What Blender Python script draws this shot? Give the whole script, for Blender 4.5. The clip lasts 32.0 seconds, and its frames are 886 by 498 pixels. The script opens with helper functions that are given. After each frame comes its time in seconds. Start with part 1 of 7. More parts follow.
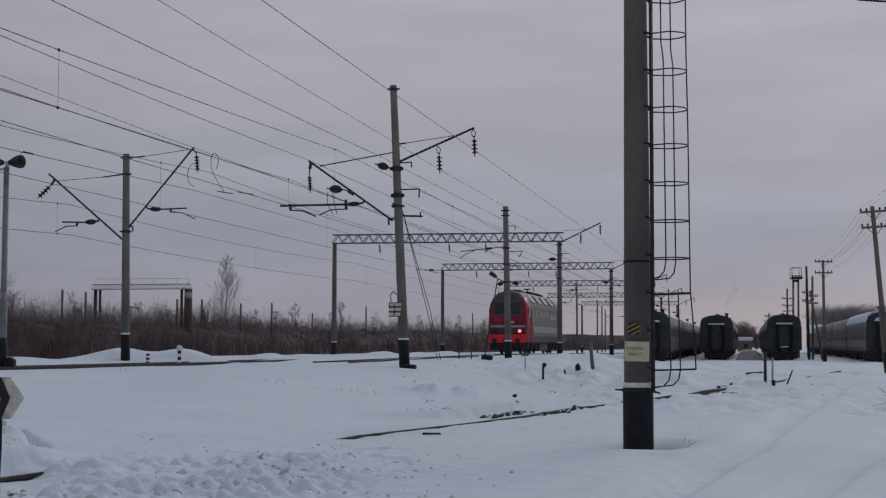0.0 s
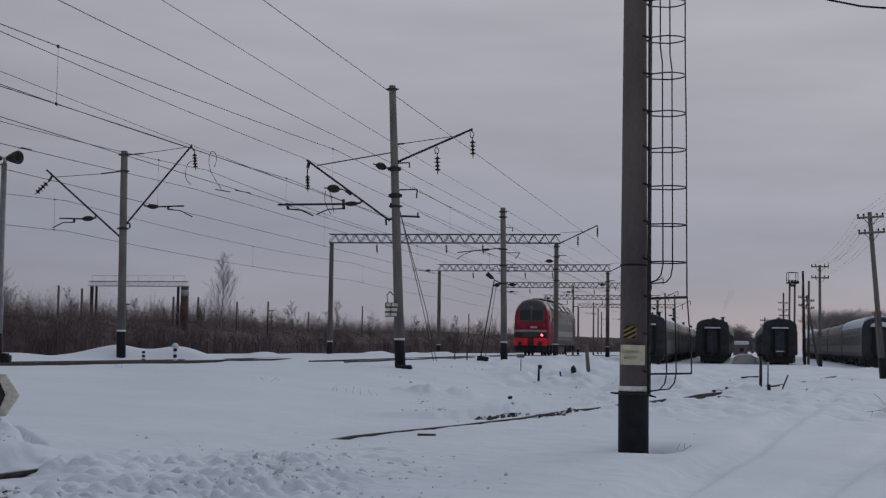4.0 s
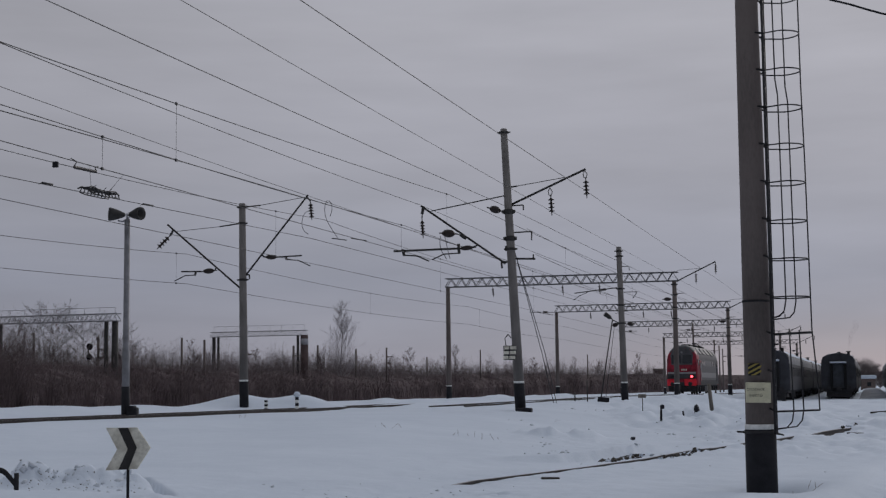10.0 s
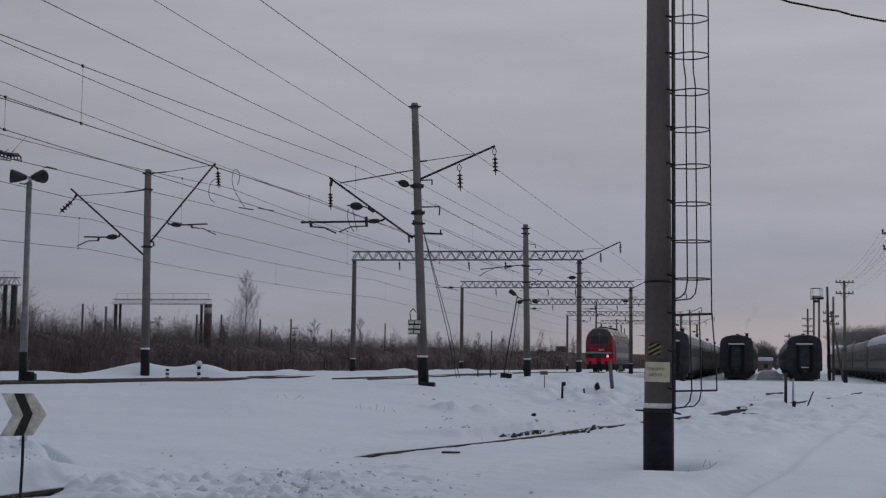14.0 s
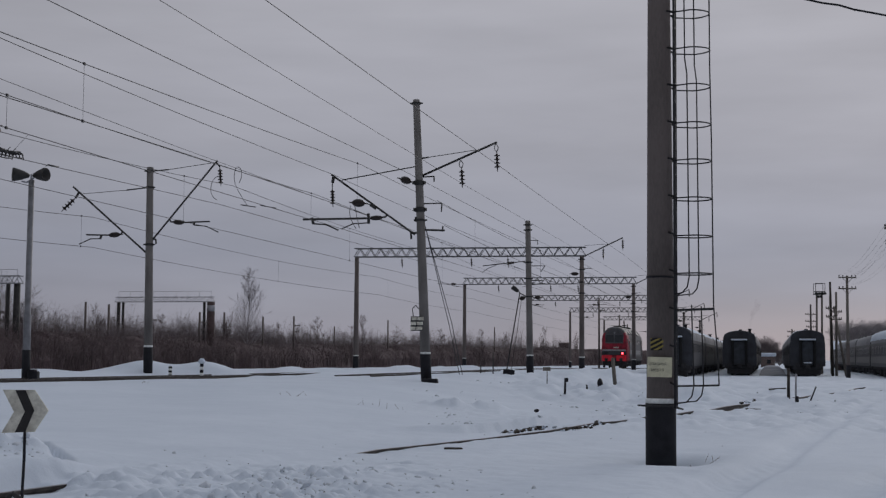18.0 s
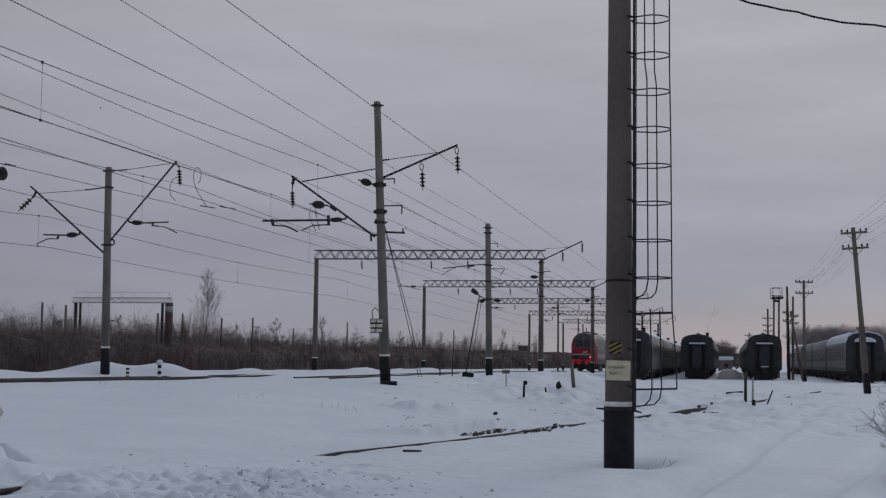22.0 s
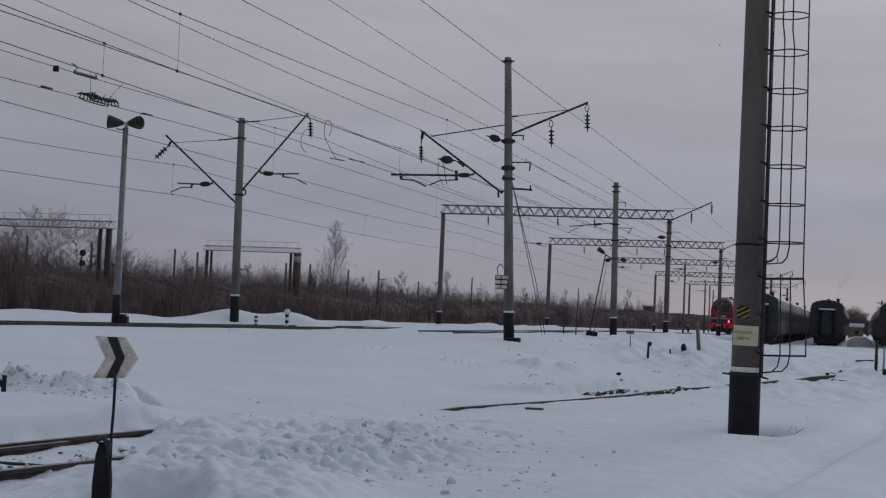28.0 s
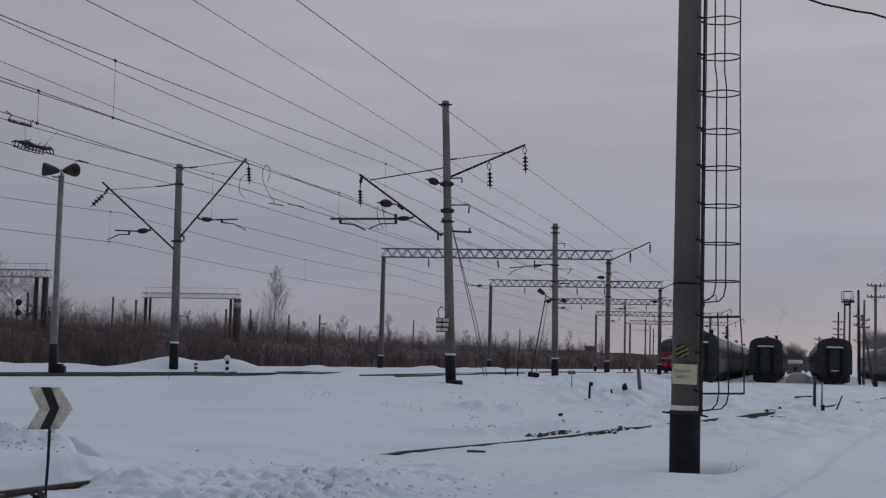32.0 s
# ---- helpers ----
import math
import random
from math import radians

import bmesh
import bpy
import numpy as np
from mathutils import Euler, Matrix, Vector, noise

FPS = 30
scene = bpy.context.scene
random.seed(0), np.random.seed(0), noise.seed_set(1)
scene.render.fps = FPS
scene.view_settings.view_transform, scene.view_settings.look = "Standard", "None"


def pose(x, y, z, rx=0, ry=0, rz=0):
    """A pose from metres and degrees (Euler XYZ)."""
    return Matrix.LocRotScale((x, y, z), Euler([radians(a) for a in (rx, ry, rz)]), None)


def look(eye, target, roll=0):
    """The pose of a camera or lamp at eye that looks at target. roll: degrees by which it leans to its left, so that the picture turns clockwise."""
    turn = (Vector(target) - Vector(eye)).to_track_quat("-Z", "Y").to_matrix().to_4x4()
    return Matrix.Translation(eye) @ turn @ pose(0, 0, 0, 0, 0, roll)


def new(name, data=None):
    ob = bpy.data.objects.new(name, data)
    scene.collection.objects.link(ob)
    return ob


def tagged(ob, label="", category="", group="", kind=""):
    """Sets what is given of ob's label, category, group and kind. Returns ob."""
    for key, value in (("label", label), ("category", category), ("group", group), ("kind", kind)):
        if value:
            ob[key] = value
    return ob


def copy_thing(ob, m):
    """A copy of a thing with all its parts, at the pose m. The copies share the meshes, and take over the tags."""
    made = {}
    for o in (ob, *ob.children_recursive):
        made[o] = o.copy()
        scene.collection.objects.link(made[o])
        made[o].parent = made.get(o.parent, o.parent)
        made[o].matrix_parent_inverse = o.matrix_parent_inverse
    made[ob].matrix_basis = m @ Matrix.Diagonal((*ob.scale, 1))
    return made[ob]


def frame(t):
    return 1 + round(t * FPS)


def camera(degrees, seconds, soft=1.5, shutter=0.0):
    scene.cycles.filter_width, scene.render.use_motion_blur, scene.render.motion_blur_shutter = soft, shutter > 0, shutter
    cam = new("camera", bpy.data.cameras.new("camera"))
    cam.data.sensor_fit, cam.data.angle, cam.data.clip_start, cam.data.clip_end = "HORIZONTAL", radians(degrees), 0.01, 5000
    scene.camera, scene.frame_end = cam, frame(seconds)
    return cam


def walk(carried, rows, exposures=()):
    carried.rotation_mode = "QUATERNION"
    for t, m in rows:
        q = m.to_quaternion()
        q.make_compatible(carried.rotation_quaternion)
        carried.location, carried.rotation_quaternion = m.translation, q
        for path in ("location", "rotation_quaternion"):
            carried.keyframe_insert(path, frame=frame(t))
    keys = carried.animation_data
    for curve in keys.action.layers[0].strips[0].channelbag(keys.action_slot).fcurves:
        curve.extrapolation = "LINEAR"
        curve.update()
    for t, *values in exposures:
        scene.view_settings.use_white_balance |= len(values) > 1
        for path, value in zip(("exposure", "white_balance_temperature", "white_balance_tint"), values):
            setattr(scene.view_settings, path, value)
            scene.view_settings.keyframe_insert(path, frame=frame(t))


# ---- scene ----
# the camera stands on the snow beside the yard and is held by hand
cam = camera(35.0, 32.0, soft=1.3)
EYE = 1.6
# seconds, sway right, sway up, yaw, pitch, roll
ROWS = [
    (0.0, 0.028, -0.016, 0.003, 3.839, -0.108),
    (0.5, 0.024, -0.023, -0.198, 3.964, 0.087),
    (1.0, 0.027, -0.019, -0.551, 3.950, 0.408),
    (1.5, 0.030, -0.016, -0.897, 3.911, 0.437),
    (2.0, 0.032, -0.021, -1.231, 3.825, 0.197),
    (2.5, 0.030, -0.026, -1.417, 3.710, -0.033),
    (3.0, 0.034, -0.015, -1.516, 3.652, -0.235),
    (3.5, 0.032, -0.003, -0.130, 3.739, -0.758),
    (5.5, 0.009, -0.002, -0.368, 4.758, -0.833),
    (6.0, 0.012, 0.005, -0.175, 5.240, -1.082),
    (6.5, 0.015, -0.006, -0.202, 5.285, -1.147),
    (7.0, 0.011, -0.002, -0.490, 4.543, -1.125),
    (7.5, 0.009, 0.004, -0.856, 3.940, -1.426),
    (8.0, -0.003, 0.013, -1.000, 3.581, -1.261),
    (8.5, -0.019, 0.018, 3.561, 5.026, -1.329),
    (9.0, -0.020, 0.008, 8.400, 5.116, -0.508),
    (9.5, 0.002, 0.007, 5.386, 5.415, 0.800),
    (10.0, -0.004, 0.006, 4.660, 5.601, 0.661),
    (10.5, -0.003, -0.000, 3.457, 5.525, -0.147),
    (11.0, -0.004, -0.001, 2.878, 5.097, -0.736),
    (11.5, 0.007, -0.004, 2.525, 4.670, -0.844),
    (12.0, 0.009, -0.004, 2.104, 4.233, -1.079),
    (12.5, 0.014, -0.000, 1.599, 4.057, -1.209),
    (13.0, 0.003, 0.004, 1.119, 4.000, -1.117),
    (13.5, 0.007, 0.009, 0.878, 4.241, -0.856),
    (14.0, 0.005, 0.005, 0.760, 4.534, -0.622),
    (14.5, 0.008, 0.005, 0.732, 4.753, -0.603),
    (16.5, 0.015, 0.004, 0.902, 5.003, -0.782),
    (17.0, 0.009, -0.002, 0.903, 4.731, -0.659),
    (17.5, 0.012, -0.005, 0.849, 4.548, -0.538),
    (18.0, 0.020, -0.008, 0.884, 4.405, -0.407),
    (18.5, 0.023, -0.012, 0.713, 4.471, -0.503),
    (19.0, 0.022, -0.007, 0.574, 4.535, -0.672),
    (19.5, 0.015, -0.004, 0.380, 4.594, -0.691),
    (20.0, 0.014, -0.007, 0.164, 4.591, -0.514),
    (20.5, 0.014, -0.006, -0.083, 4.548, -0.357),
    (21.0, 0.023, -0.014, -0.286, 4.505, -0.348),
    (21.5, 0.024, -0.011, -0.586, 4.495, -0.406),
    (22.0, 0.018, -0.006, -0.774, 4.518, -0.646),
    (22.5, 0.012, -0.006, -0.863, 4.572, -0.726),
    (23.0, -0.003, -0.002, 0.256, 4.684, -0.532),
    (23.5, -0.025, 0.008, 2.434, 4.831, 0.567),
    (24.0, -0.043, 0.000, 7.552, 4.233, 1.906),
    (24.5, -0.056, -0.001, 13.472, 2.568, 2.946),
    (24.8, -0.025, 0.009, 14.035, 2.045, 3.620),
    (25.0, -0.023, 0.011, 13.598, 1.806, 3.719),
    (25.5, -0.023, 0.011, 9.171, 2.602, 2.973),
    (26.0, -0.029, 0.013, 7.219, 2.817, 0.989),
    (26.5, -0.029, 0.011, 6.312, 2.926, -0.617),
    (28.5, 0.006, 0.024, 4.065, 2.529, -2.525),
    (29.0, -0.000, 0.027, 3.763, 2.853, -2.172),
    (29.5, 0.006, 0.025, 3.696, 3.204, -1.968),
    (30.0, 0.006, 0.026, 3.502, 3.536, -1.770),
    (30.5, 0.012, 0.024, 3.239, 3.827, -1.731),
    (31.0, 0.024, 0.024, 2.785, 4.007, -1.835),
    (31.5, 0.024, 0.023, 2.358, 4.190, -1.699),
    (32.0, 0.028, 0.023, 1.903, 4.416, -1.465),
]
walk(cam, [(t, pose(x, 0, EYE + z, 90 + pitch, roll, yaw)) for t, x, z, yaw, pitch, roll in ROWS])

# ---- sky and light: a thick overcast at dusk, a faint warm glow low on the right ----
world = bpy.data.worlds.new("overcast_sky")
scene.world = world
world.use_nodes = True
wn, wl = world.node_tree.nodes, world.node_tree.links
wn.clear()
w_out = wn.new("ShaderNodeOutputWorld")
w_bg = wn.new("ShaderNodeBackground")
w_tc = wn.new("ShaderNodeTexCoord")
w_sep = wn.new("ShaderNodeSeparateXYZ")
w_ramp = wn.new("ShaderNodeValToRGB")
w_noise = wn.new("ShaderNodeTexNoise")
w_map = wn.new("ShaderNodeMapping")
w_warm = wn.new("ShaderNodeVectorMath")
w_sky = wn.new("ShaderNodeTexSky")
w_sky.sky_type, w_sky.sun_disc = "NISHITA", False
w_sky.sun_elevation, w_sky.sun_rotation = radians(23), radians(30)
wl.new(w_tc.outputs["Generated"], w_sep.inputs[0])
cr = w_ramp.color_ramp
cr.elements[0].position, cr.elements[0].color = 0.0, (0.279, 0.273, 0.323, 1)
cr.elements[1].position, cr.elements[1].color = 1.0, (0.605, 0.648, 0.732, 1)
for p, c in ((0.03, (0.271, 0.274, 0.329, 1)), (0.075, (0.268, 0.28, 0.343, 1)), (0.15, (0.324, 0.327, 0.376, 1)), (0.25, (0.366, 0.366, 0.408, 1))):
    e = cr.elements.new(p)
    e.color = c
wl.new(w_sep.outputs[2], w_ramp.inputs[0])
# soft cloud layers, flattened towards the horizon
wl.new(w_tc.outputs["Generated"], w_map.inputs[0])
w_map.inputs["Scale"].default_value = (1.6, 1.6, 9.0)
wl.new(w_map.outputs[0], w_noise.inputs["Vector"])
w_noise.inputs["Scale"].default_value, w_noise.inputs["Detail"].default_value, w_noise.inputs["Roughness"].default_value = 2.6, 5.0, 0.5
w_mr = wn.new("ShaderNodeMapRange")
w_mr.inputs["From Min"].default_value, w_mr.inputs["From Max"].default_value = 0.25, 0.75
w_mr.inputs["To Min"].default_value, w_mr.inputs["To Max"].default_value = 0.88, 1.12
wl.new(w_noise.outputs["Fac"], w_mr.inputs["Value"])
w_broad = wn.new("ShaderNodeVectorMath")
w_broad.operation = "DOT_PRODUCT"
w_broad.inputs[1].default_value = (0.52, 0.84, 0.15)
wl.new(w_tc.outputs["Generated"], w_broad.inputs[0])
w_bm = wn.new("ShaderNodeMapRange")
w_bm.inputs["From Min"].default_value, w_bm.inputs["From Max"].default_value = -0.55, 1.0
w_bm.inputs["To Min"].default_value, w_bm.inputs["To Max"].default_value = 0.48, 1.1
wl.new(w_broad.outputs["Value"], w_bm.inputs["Value"])
w_cl = wn.new("ShaderNodeMath")
w_cl.operation = "MULTIPLY"
w_mul = wn.new("ShaderNodeVectorMath")
w_mul.operation = "SCALE"
wl.new(w_ramp.outputs[0], w_mul.inputs[0])
wl.new(w_mr.outputs[0], w_cl.inputs[0])
wl.new(w_bm.outputs[0], w_cl.inputs[1])
wl.new(w_cl.outputs[0], w_mul.inputs["Scale"])
# the right half of the sky is a little warmer
w_side = wn.new("ShaderNodeMapRange")
w_side.interpolation_type = "SMOOTHSTEP"
w_side.inputs["From Min"].default_value, w_side.inputs["From Max"].default_value = -0.15, 0.4
wl.new(w_sep.outputs[0], w_side.inputs["Value"])
w_tint = wn.new("ShaderNodeMixRGB")
w_tint.blend_type = "MULTIPLY"
w_tint.inputs[2].default_value = (1.005, 1.0, 0.998, 1)
wl.new(w_side.outputs[0], w_tint.inputs[0])
wl.new(w_mul.outputs[0], w_tint.inputs[1])
# the glow of the low sun behind the clouds
w_warm.operation = "DOT_PRODUCT"
w_warm.inputs[1].default_value = (0.28, 0.955, 0.03)
wl.new(w_tc.outputs["Generated"], w_warm.inputs[0])
w_gr = wn.new("ShaderNodeMapRange")
w_gr.interpolation_type = "SMOOTHSTEP"
w_gr.inputs["From Min"].default_value, w_gr.inputs["From Max"].default_value = 0.955, 1.0
w_gr.inputs["To Min"].default_value, w_gr.inputs["To Max"].default_value = 0.0, 0.6
wl.new(w_warm.outputs["Value"], w_gr.inputs["Value"])
w_low = wn.new("ShaderNodeMapRange")
w_low.interpolation_type = "SMOOTHSTEP"
w_low.inputs["From Min"].default_value, w_low.inputs["From Max"].default_value = 0.008, 0.055
w_low.inputs["To Min"].default_value, w_low.inputs["To Max"].default_value = 1.0, 0.0
wl.new(w_sep.outputs[2], w_low.inputs["Value"])
w_both = wn.new("ShaderNodeMath")
w_both.operation = "MULTIPLY"
wl.new(w_gr.outputs[0], w_both.inputs[0])
wl.new(w_low.outputs[0], w_both.inputs[1])
w_mix = wn.new("ShaderNodeMixRGB")
wl.new(w_both.outputs[0], w_mix.inputs[0])
wl.new(w_tint.outputs[0], w_mix.inputs[1])
w_mix.inputs[2].default_value = (0.40, 0.345, 0.365, 1)
w_add = wn.new("ShaderNodeMixRGB")
w_add.inputs[0].default_value = 0.002
wl.new(w_mix.outputs[0], w_add.inputs[1])
wl.new(w_sky.outputs[0], w_add.inputs[2])
wl.new(w_add.outputs[0], w_bg.inputs[0])
w_bg.inputs[1].default_value = 1.0
wl.new(w_bg.outputs[0], w_out.inputs[0])

sun_data = bpy.data.lights.new("sun", "SUN")
sun_data.energy, sun_data.angle, sun_data.color = 0.55, radians(25), (1.0, 0.95, 0.92)
sun = new("sun", sun_data)
sun.matrix_world = look((34, 60, 30), (0, 0, 0))

# ---- materials ----


def material(name, color, rough=0.7, metal=0.0, spec=0.3, vary=0.15, scale=6.0, fine=60.0, bump=0.15, dist=0.01, tint=None, stretch=(1, 1, 1), emit=0.0):
    """A surface with stains at a large scale and grain at a small one."""
    m = bpy.data.materials.new(name)
    m.use_nodes = True
    n, l = m.node_tree.nodes, m.node_tree.links
    b = n["Principled BSDF"]
    b.inputs["Roughness"].default_value, b.inputs["Metallic"].default_value = rough, metal
    b.inputs["Specular IOR Level"].default_value = spec
    tc = n.new("ShaderNodeTexCoord")
    mp = n.new("ShaderNodeMapping")
    mp.inputs["Scale"].default_value = stretch
    l.new(tc.outputs["Object"], mp.inputs[0])
    big, small = n.new("ShaderNodeTexNoise"), n.new("ShaderNodeTexNoise")
    for node, s, d in ((big, scale, 5.0), (small, fine, 3.0)):
        node.inputs["Scale"].default_value, node.inputs["Detail"].default_value = s, d
        l.new(mp.outputs[0], node.inputs["Vector"])
    info = n.new("ShaderNodeObjectInfo")
    ramp = n.new("ShaderNodeValToRGB")
    lo = tuple(c * (1 - vary) for c in (tint or color))
    hi = tuple(min(1.0, c * (1 + vary)) for c in color)
    ramp.color_ramp.elements[0].position, ramp.color_ramp.elements[0].color = 0.32, (*lo, 1)
    ramp.color_ramp.elements[1].position, ramp.color_ramp.elements[1].color = 0.66, (*hi, 1)
    add = n.new("ShaderNodeMath")
    add.operation = "MULTIPLY_ADD"
    l.new(small.outputs["Fac"], add.inputs[0])
    add.inputs[1].default_value = 0.35
    l.new(big.outputs["Fac"], add.inputs[2])
    sh = n.new("ShaderNodeMath")
    sh.operation = "MULTIPLY_ADD"
    l.new(info.outputs["Random"], sh.inputs[0])
    sh.inputs[1].default_value = 0.1
    l.new(add.outputs[0], sh.inputs[2])
    off = n.new("ShaderNodeMath")
    off.operation = "SUBTRACT"
    l.new(sh.outputs[0], off.inputs[0])
    off.inputs[1].default_value = 0.22
    l.new(off.outputs[0], ramp.inputs[0])
    l.new(ramp.outputs[0], b.inputs["Base Color"])
    rr = n.new("ShaderNodeMapRange")
    rr.inputs["To Min"].default_value, rr.inputs["To Max"].default_value = max(0.02, rough - 0.12), min(1.0, rough + 0.12)
    l.new(big.outputs["Fac"], rr.inputs["Value"])
    l.new(rr.outputs[0], b.inputs["Roughness"])
    if bump:
        bp = n.new("ShaderNodeBump")
        bp.inputs["Strength"].default_value, bp.inputs["Distance"].default_value = bump, dist
        l.new(small.outputs["Fac"], bp.inputs["Height"])
        l.new(bp.outputs[0], b.inputs["Normal"])
    if emit:
        b.inputs["Emission Color"].default_value, b.inputs["Emission Strength"].default_value = (*color, 1), emit
    return m


def snow_material(name="snow", low=(0.575, 0.632, 0.712, 1), high=(0.645, 0.70, 0.778, 1)):
    m = bpy.data.materials.new(name)
    m.use_nodes = True
    n, l = m.node_tree.nodes, m.node_tree.links
    b = n["Principled BSDF"]
    b.inputs["Roughness"].default_value = 0.75
    b.inputs["Specular IOR Level"].default_value = 0.1
    g = n.new("ShaderNodeNewGeometry")
    heights = []
    for s, d in ((0.35, 4.0), (2.2, 5.0), (14.0, 4.0), (70.0, 2.0)):
        t = n.new("ShaderNodeTexNoise")
        t.inputs["Scale"].default_value, t.inputs["Detail"].default_value = s, d
        l.new(g.outputs["Position"], t.inputs["Vector"])
        heights.append(t)
    ramp = n.new("ShaderNodeValToRGB")
    ramp.color_ramp.elements[0].position, ramp.color_ramp.elements[0].color = 0.25, low
    ramp.color_ramp.elements[1].position, ramp.color_ramp.elements[1].color = 0.75, high
    mix = n.new("ShaderNodeMath")
    mix.operation = "MULTIPLY_ADD"
    l.new(heights[1].outputs["Fac"], mix.inputs[0])
    mix.inputs[1].default_value = 0.5
    l.new(heights[0].outputs["Fac"], mix.inputs[2])
    sub = n.new("ShaderNodeMath")
    sub.operation = "SUBTRACT"
    l.new(mix.outputs[0], sub.inputs[0])
    sub.inputs[1].default_value = 0.25
    l.new(sub.outputs[0], ramp.inputs[0])
    # sparse soot and grit
    grit = n.new("ShaderNodeValToRGB")
    grit.color_ramp.elements[0].position, grit.color_ramp.elements[0].color = 0.66, (1, 1, 1, 1)
    grit.color_ramp.elements[1].position, grit.color_ramp.elements[1].color = 0.8, (0.72, 0.71, 0.7, 1)
    l.new(heights[2].outputs["Fac"], grit.inputs[0])
    mul = n.new("ShaderNodeMixRGB")
    mul.blend_type, mul.inputs[0].default_value = "MULTIPLY", 0.6
    l.new(ramp.outputs[0], mul.inputs[1])
    l.new(grit.outputs[0], mul.inputs[2])
    l.new(mul.outputs[0], b.inputs["Base Color"])
    last = None
    for t, dist, st in ((heights[1], 0.08, 0.10), (heights[2], 0.03, 0.2), (heights[3], 0.008, 0.2)):
        bp = n.new("ShaderNodeBump")
        bp.inputs["Strength"].default_value, bp.inputs["Distance"].default_value = st, dist
        l.new(t.outputs["Fac"], bp.inputs["Height"])
        if last:
            l.new(last.outputs[0], bp.inputs["Normal"])
        last = bp
    l.new(last.outputs[0], b.inputs["Normal"])
    return m


SNOW = snow_material()
DUG_SNOW = snow_material("dirty_dug_snow", (0.50, 0.53, 0.575, 1), (0.62, 0.665, 0.73, 1))
CONCRETE = material("weathered_concrete", (0.168, 0.155, 0.146), 0.85, vary=0.25, scale=2.0, fine=40, bump=0.3, stretch=(1, 1, 0.35))
CONCRETE_DARK = material("dark_damp_concrete", (0.130, 0.108, 0.100), 0.8, vary=0.25, scale=1.6, fine=35, bump=0.3, stretch=(1, 1, 0.3))
TAR = material("black_tar_paint", (0.019, 0.019, 0.023), 0.7, spec=0.2, vary=0.3, scale=5, fine=50, bump=0.2)
WHITE_PAINT = material("chalky_white_paint", (0.744, 0.744, 0.720), 0.8, vary=0.15, scale=12, bump=0.1)
STEEL = material("dark_weathered_steel", (0.045, 0.043, 0.042), 0.6, 0.3, vary=0.3, scale=4, fine=60)
GALV = material("dull_galvanised_steel", (0.216, 0.216, 0.228), 0.55, 0.5, vary=0.2, scale=5, fine=60)
LADDER = material("black_ladder_steel", (0.028, 0.027, 0.029), 0.55, 0.2, vary=0.3, scale=6, fine=70)
INSUL = material("brown_glazed_porcelain", (0.028, 0.02, 0.018), 0.3, vary=0.2, scale=20, bump=0)
WIRE = material("dull_wire", (0.05, 0.048, 0.05), 0.6, 0.4, vary=0.2, scale=2, bump=0)
RUST = material("rusty_rail_steel", (0.052, 0.044, 0.04), 0.7, 0.3, vary=0.35, scale=6, fine=60, tint=(0.036, 0.03, 0.028))
RAILTOP = material("worn_rail_head", (0.16, 0.15, 0.15), 0.4, 0.7, vary=0.2, scale=4, fine=60)
WOOD = material("tarred_timber", (0.05, 0.042, 0.036), 0.85, vary=0.35, scale=3, fine=40, bump=0.4, stretch=(1, 1, 1))
POLEWOOD = material("grey_weathered_wood", (0.156, 0.138, 0.120), 0.85, vary=0.3, scale=3, fine=50, bump=0.4, stretch=(4, 4, 0.4))
LOCO_RED = material("red_locomotive_paint", (0.36, 0.018, 0.04), 0.4, vary=0.2, scale=2.5, fine=30, bump=0.04, tint=(0.204, 0.013, 0.029))
# red paint, brightened in colour to hold the tail lamp's glow
PLOW_RED = material("bright_red_plough_paint", (0.80, 0.03, 0.05), 0.45, vary=0.15, scale=3, fine=30, bump=0.05)
LOCO_GREY = material("grey_locomotive_paint", (0.050, 0.048, 0.052), 0.5, vary=0.2, scale=1.2, fine=25, bump=0.05)
LOCO_ROOF = material("dark_grey_roof_paint", (0.078, 0.077, 0.082), 0.55, vary=0.25, scale=1.5, fine=25)
UNDER = material("sooty_underframe", (0.036, 0.035, 0.037), 0.8, vary=0.35, scale=3, fine=40)
GLASS = material("dark_cab_glass", (0.03, 0.033, 0.038), 0.12, spec=0.5, vary=0.1, scale=3, bump=0)
COACH_GLASS = material("dull_coach_glass", (0.03, 0.032, 0.036), 0.5, spec=0.15, vary=0.1, scale=3, bump=0)
# reflected sky is partly put into this glass's paler base colour
COACH_PALE_GLASS = material("frosted_coach_glass", (0.072, 0.077, 0.086), 0.3, spec=0.5, vary=0.15, scale=2, bump=0)
COACH_DARK = material("dark_green_coach_paint", (0.043, 0.045, 0.054), 0.6, vary=0.3, scale=1.6, fine=25, bump=0.08)
COACH_BLUE = material("grey_blue_coach_paint", (0.075, 0.072, 0.075), 0.5, vary=0.2, scale=1.2, fine=25, bump=0.06)
END_DOOR = material("faded_blue_end_door", (0.052, 0.058, 0.069), 0.55, vary=0.25, scale=3, fine=30, bump=0.06)
COACH_BAND = material("pale_coach_band", (0.185, 0.176, 0.172), 0.5, vary=0.18, scale=1.5, fine=25, bump=0.06)
COACH_ROOF = material("sooty_coach_roof", (0.235, 0.235, 0.245), 0.7, vary=0.3, scale=1.2, fine=25)
RUBBER = material("black_rubber_gangway", (0.012, 0.012, 0.013), 0.8, vary=0.3, scale=5)
TAIL = material("lit_red_tail_lamp", (1.0, 0.05, 0.07), 0.3, vary=0.0, bump=0, emit=9.0)
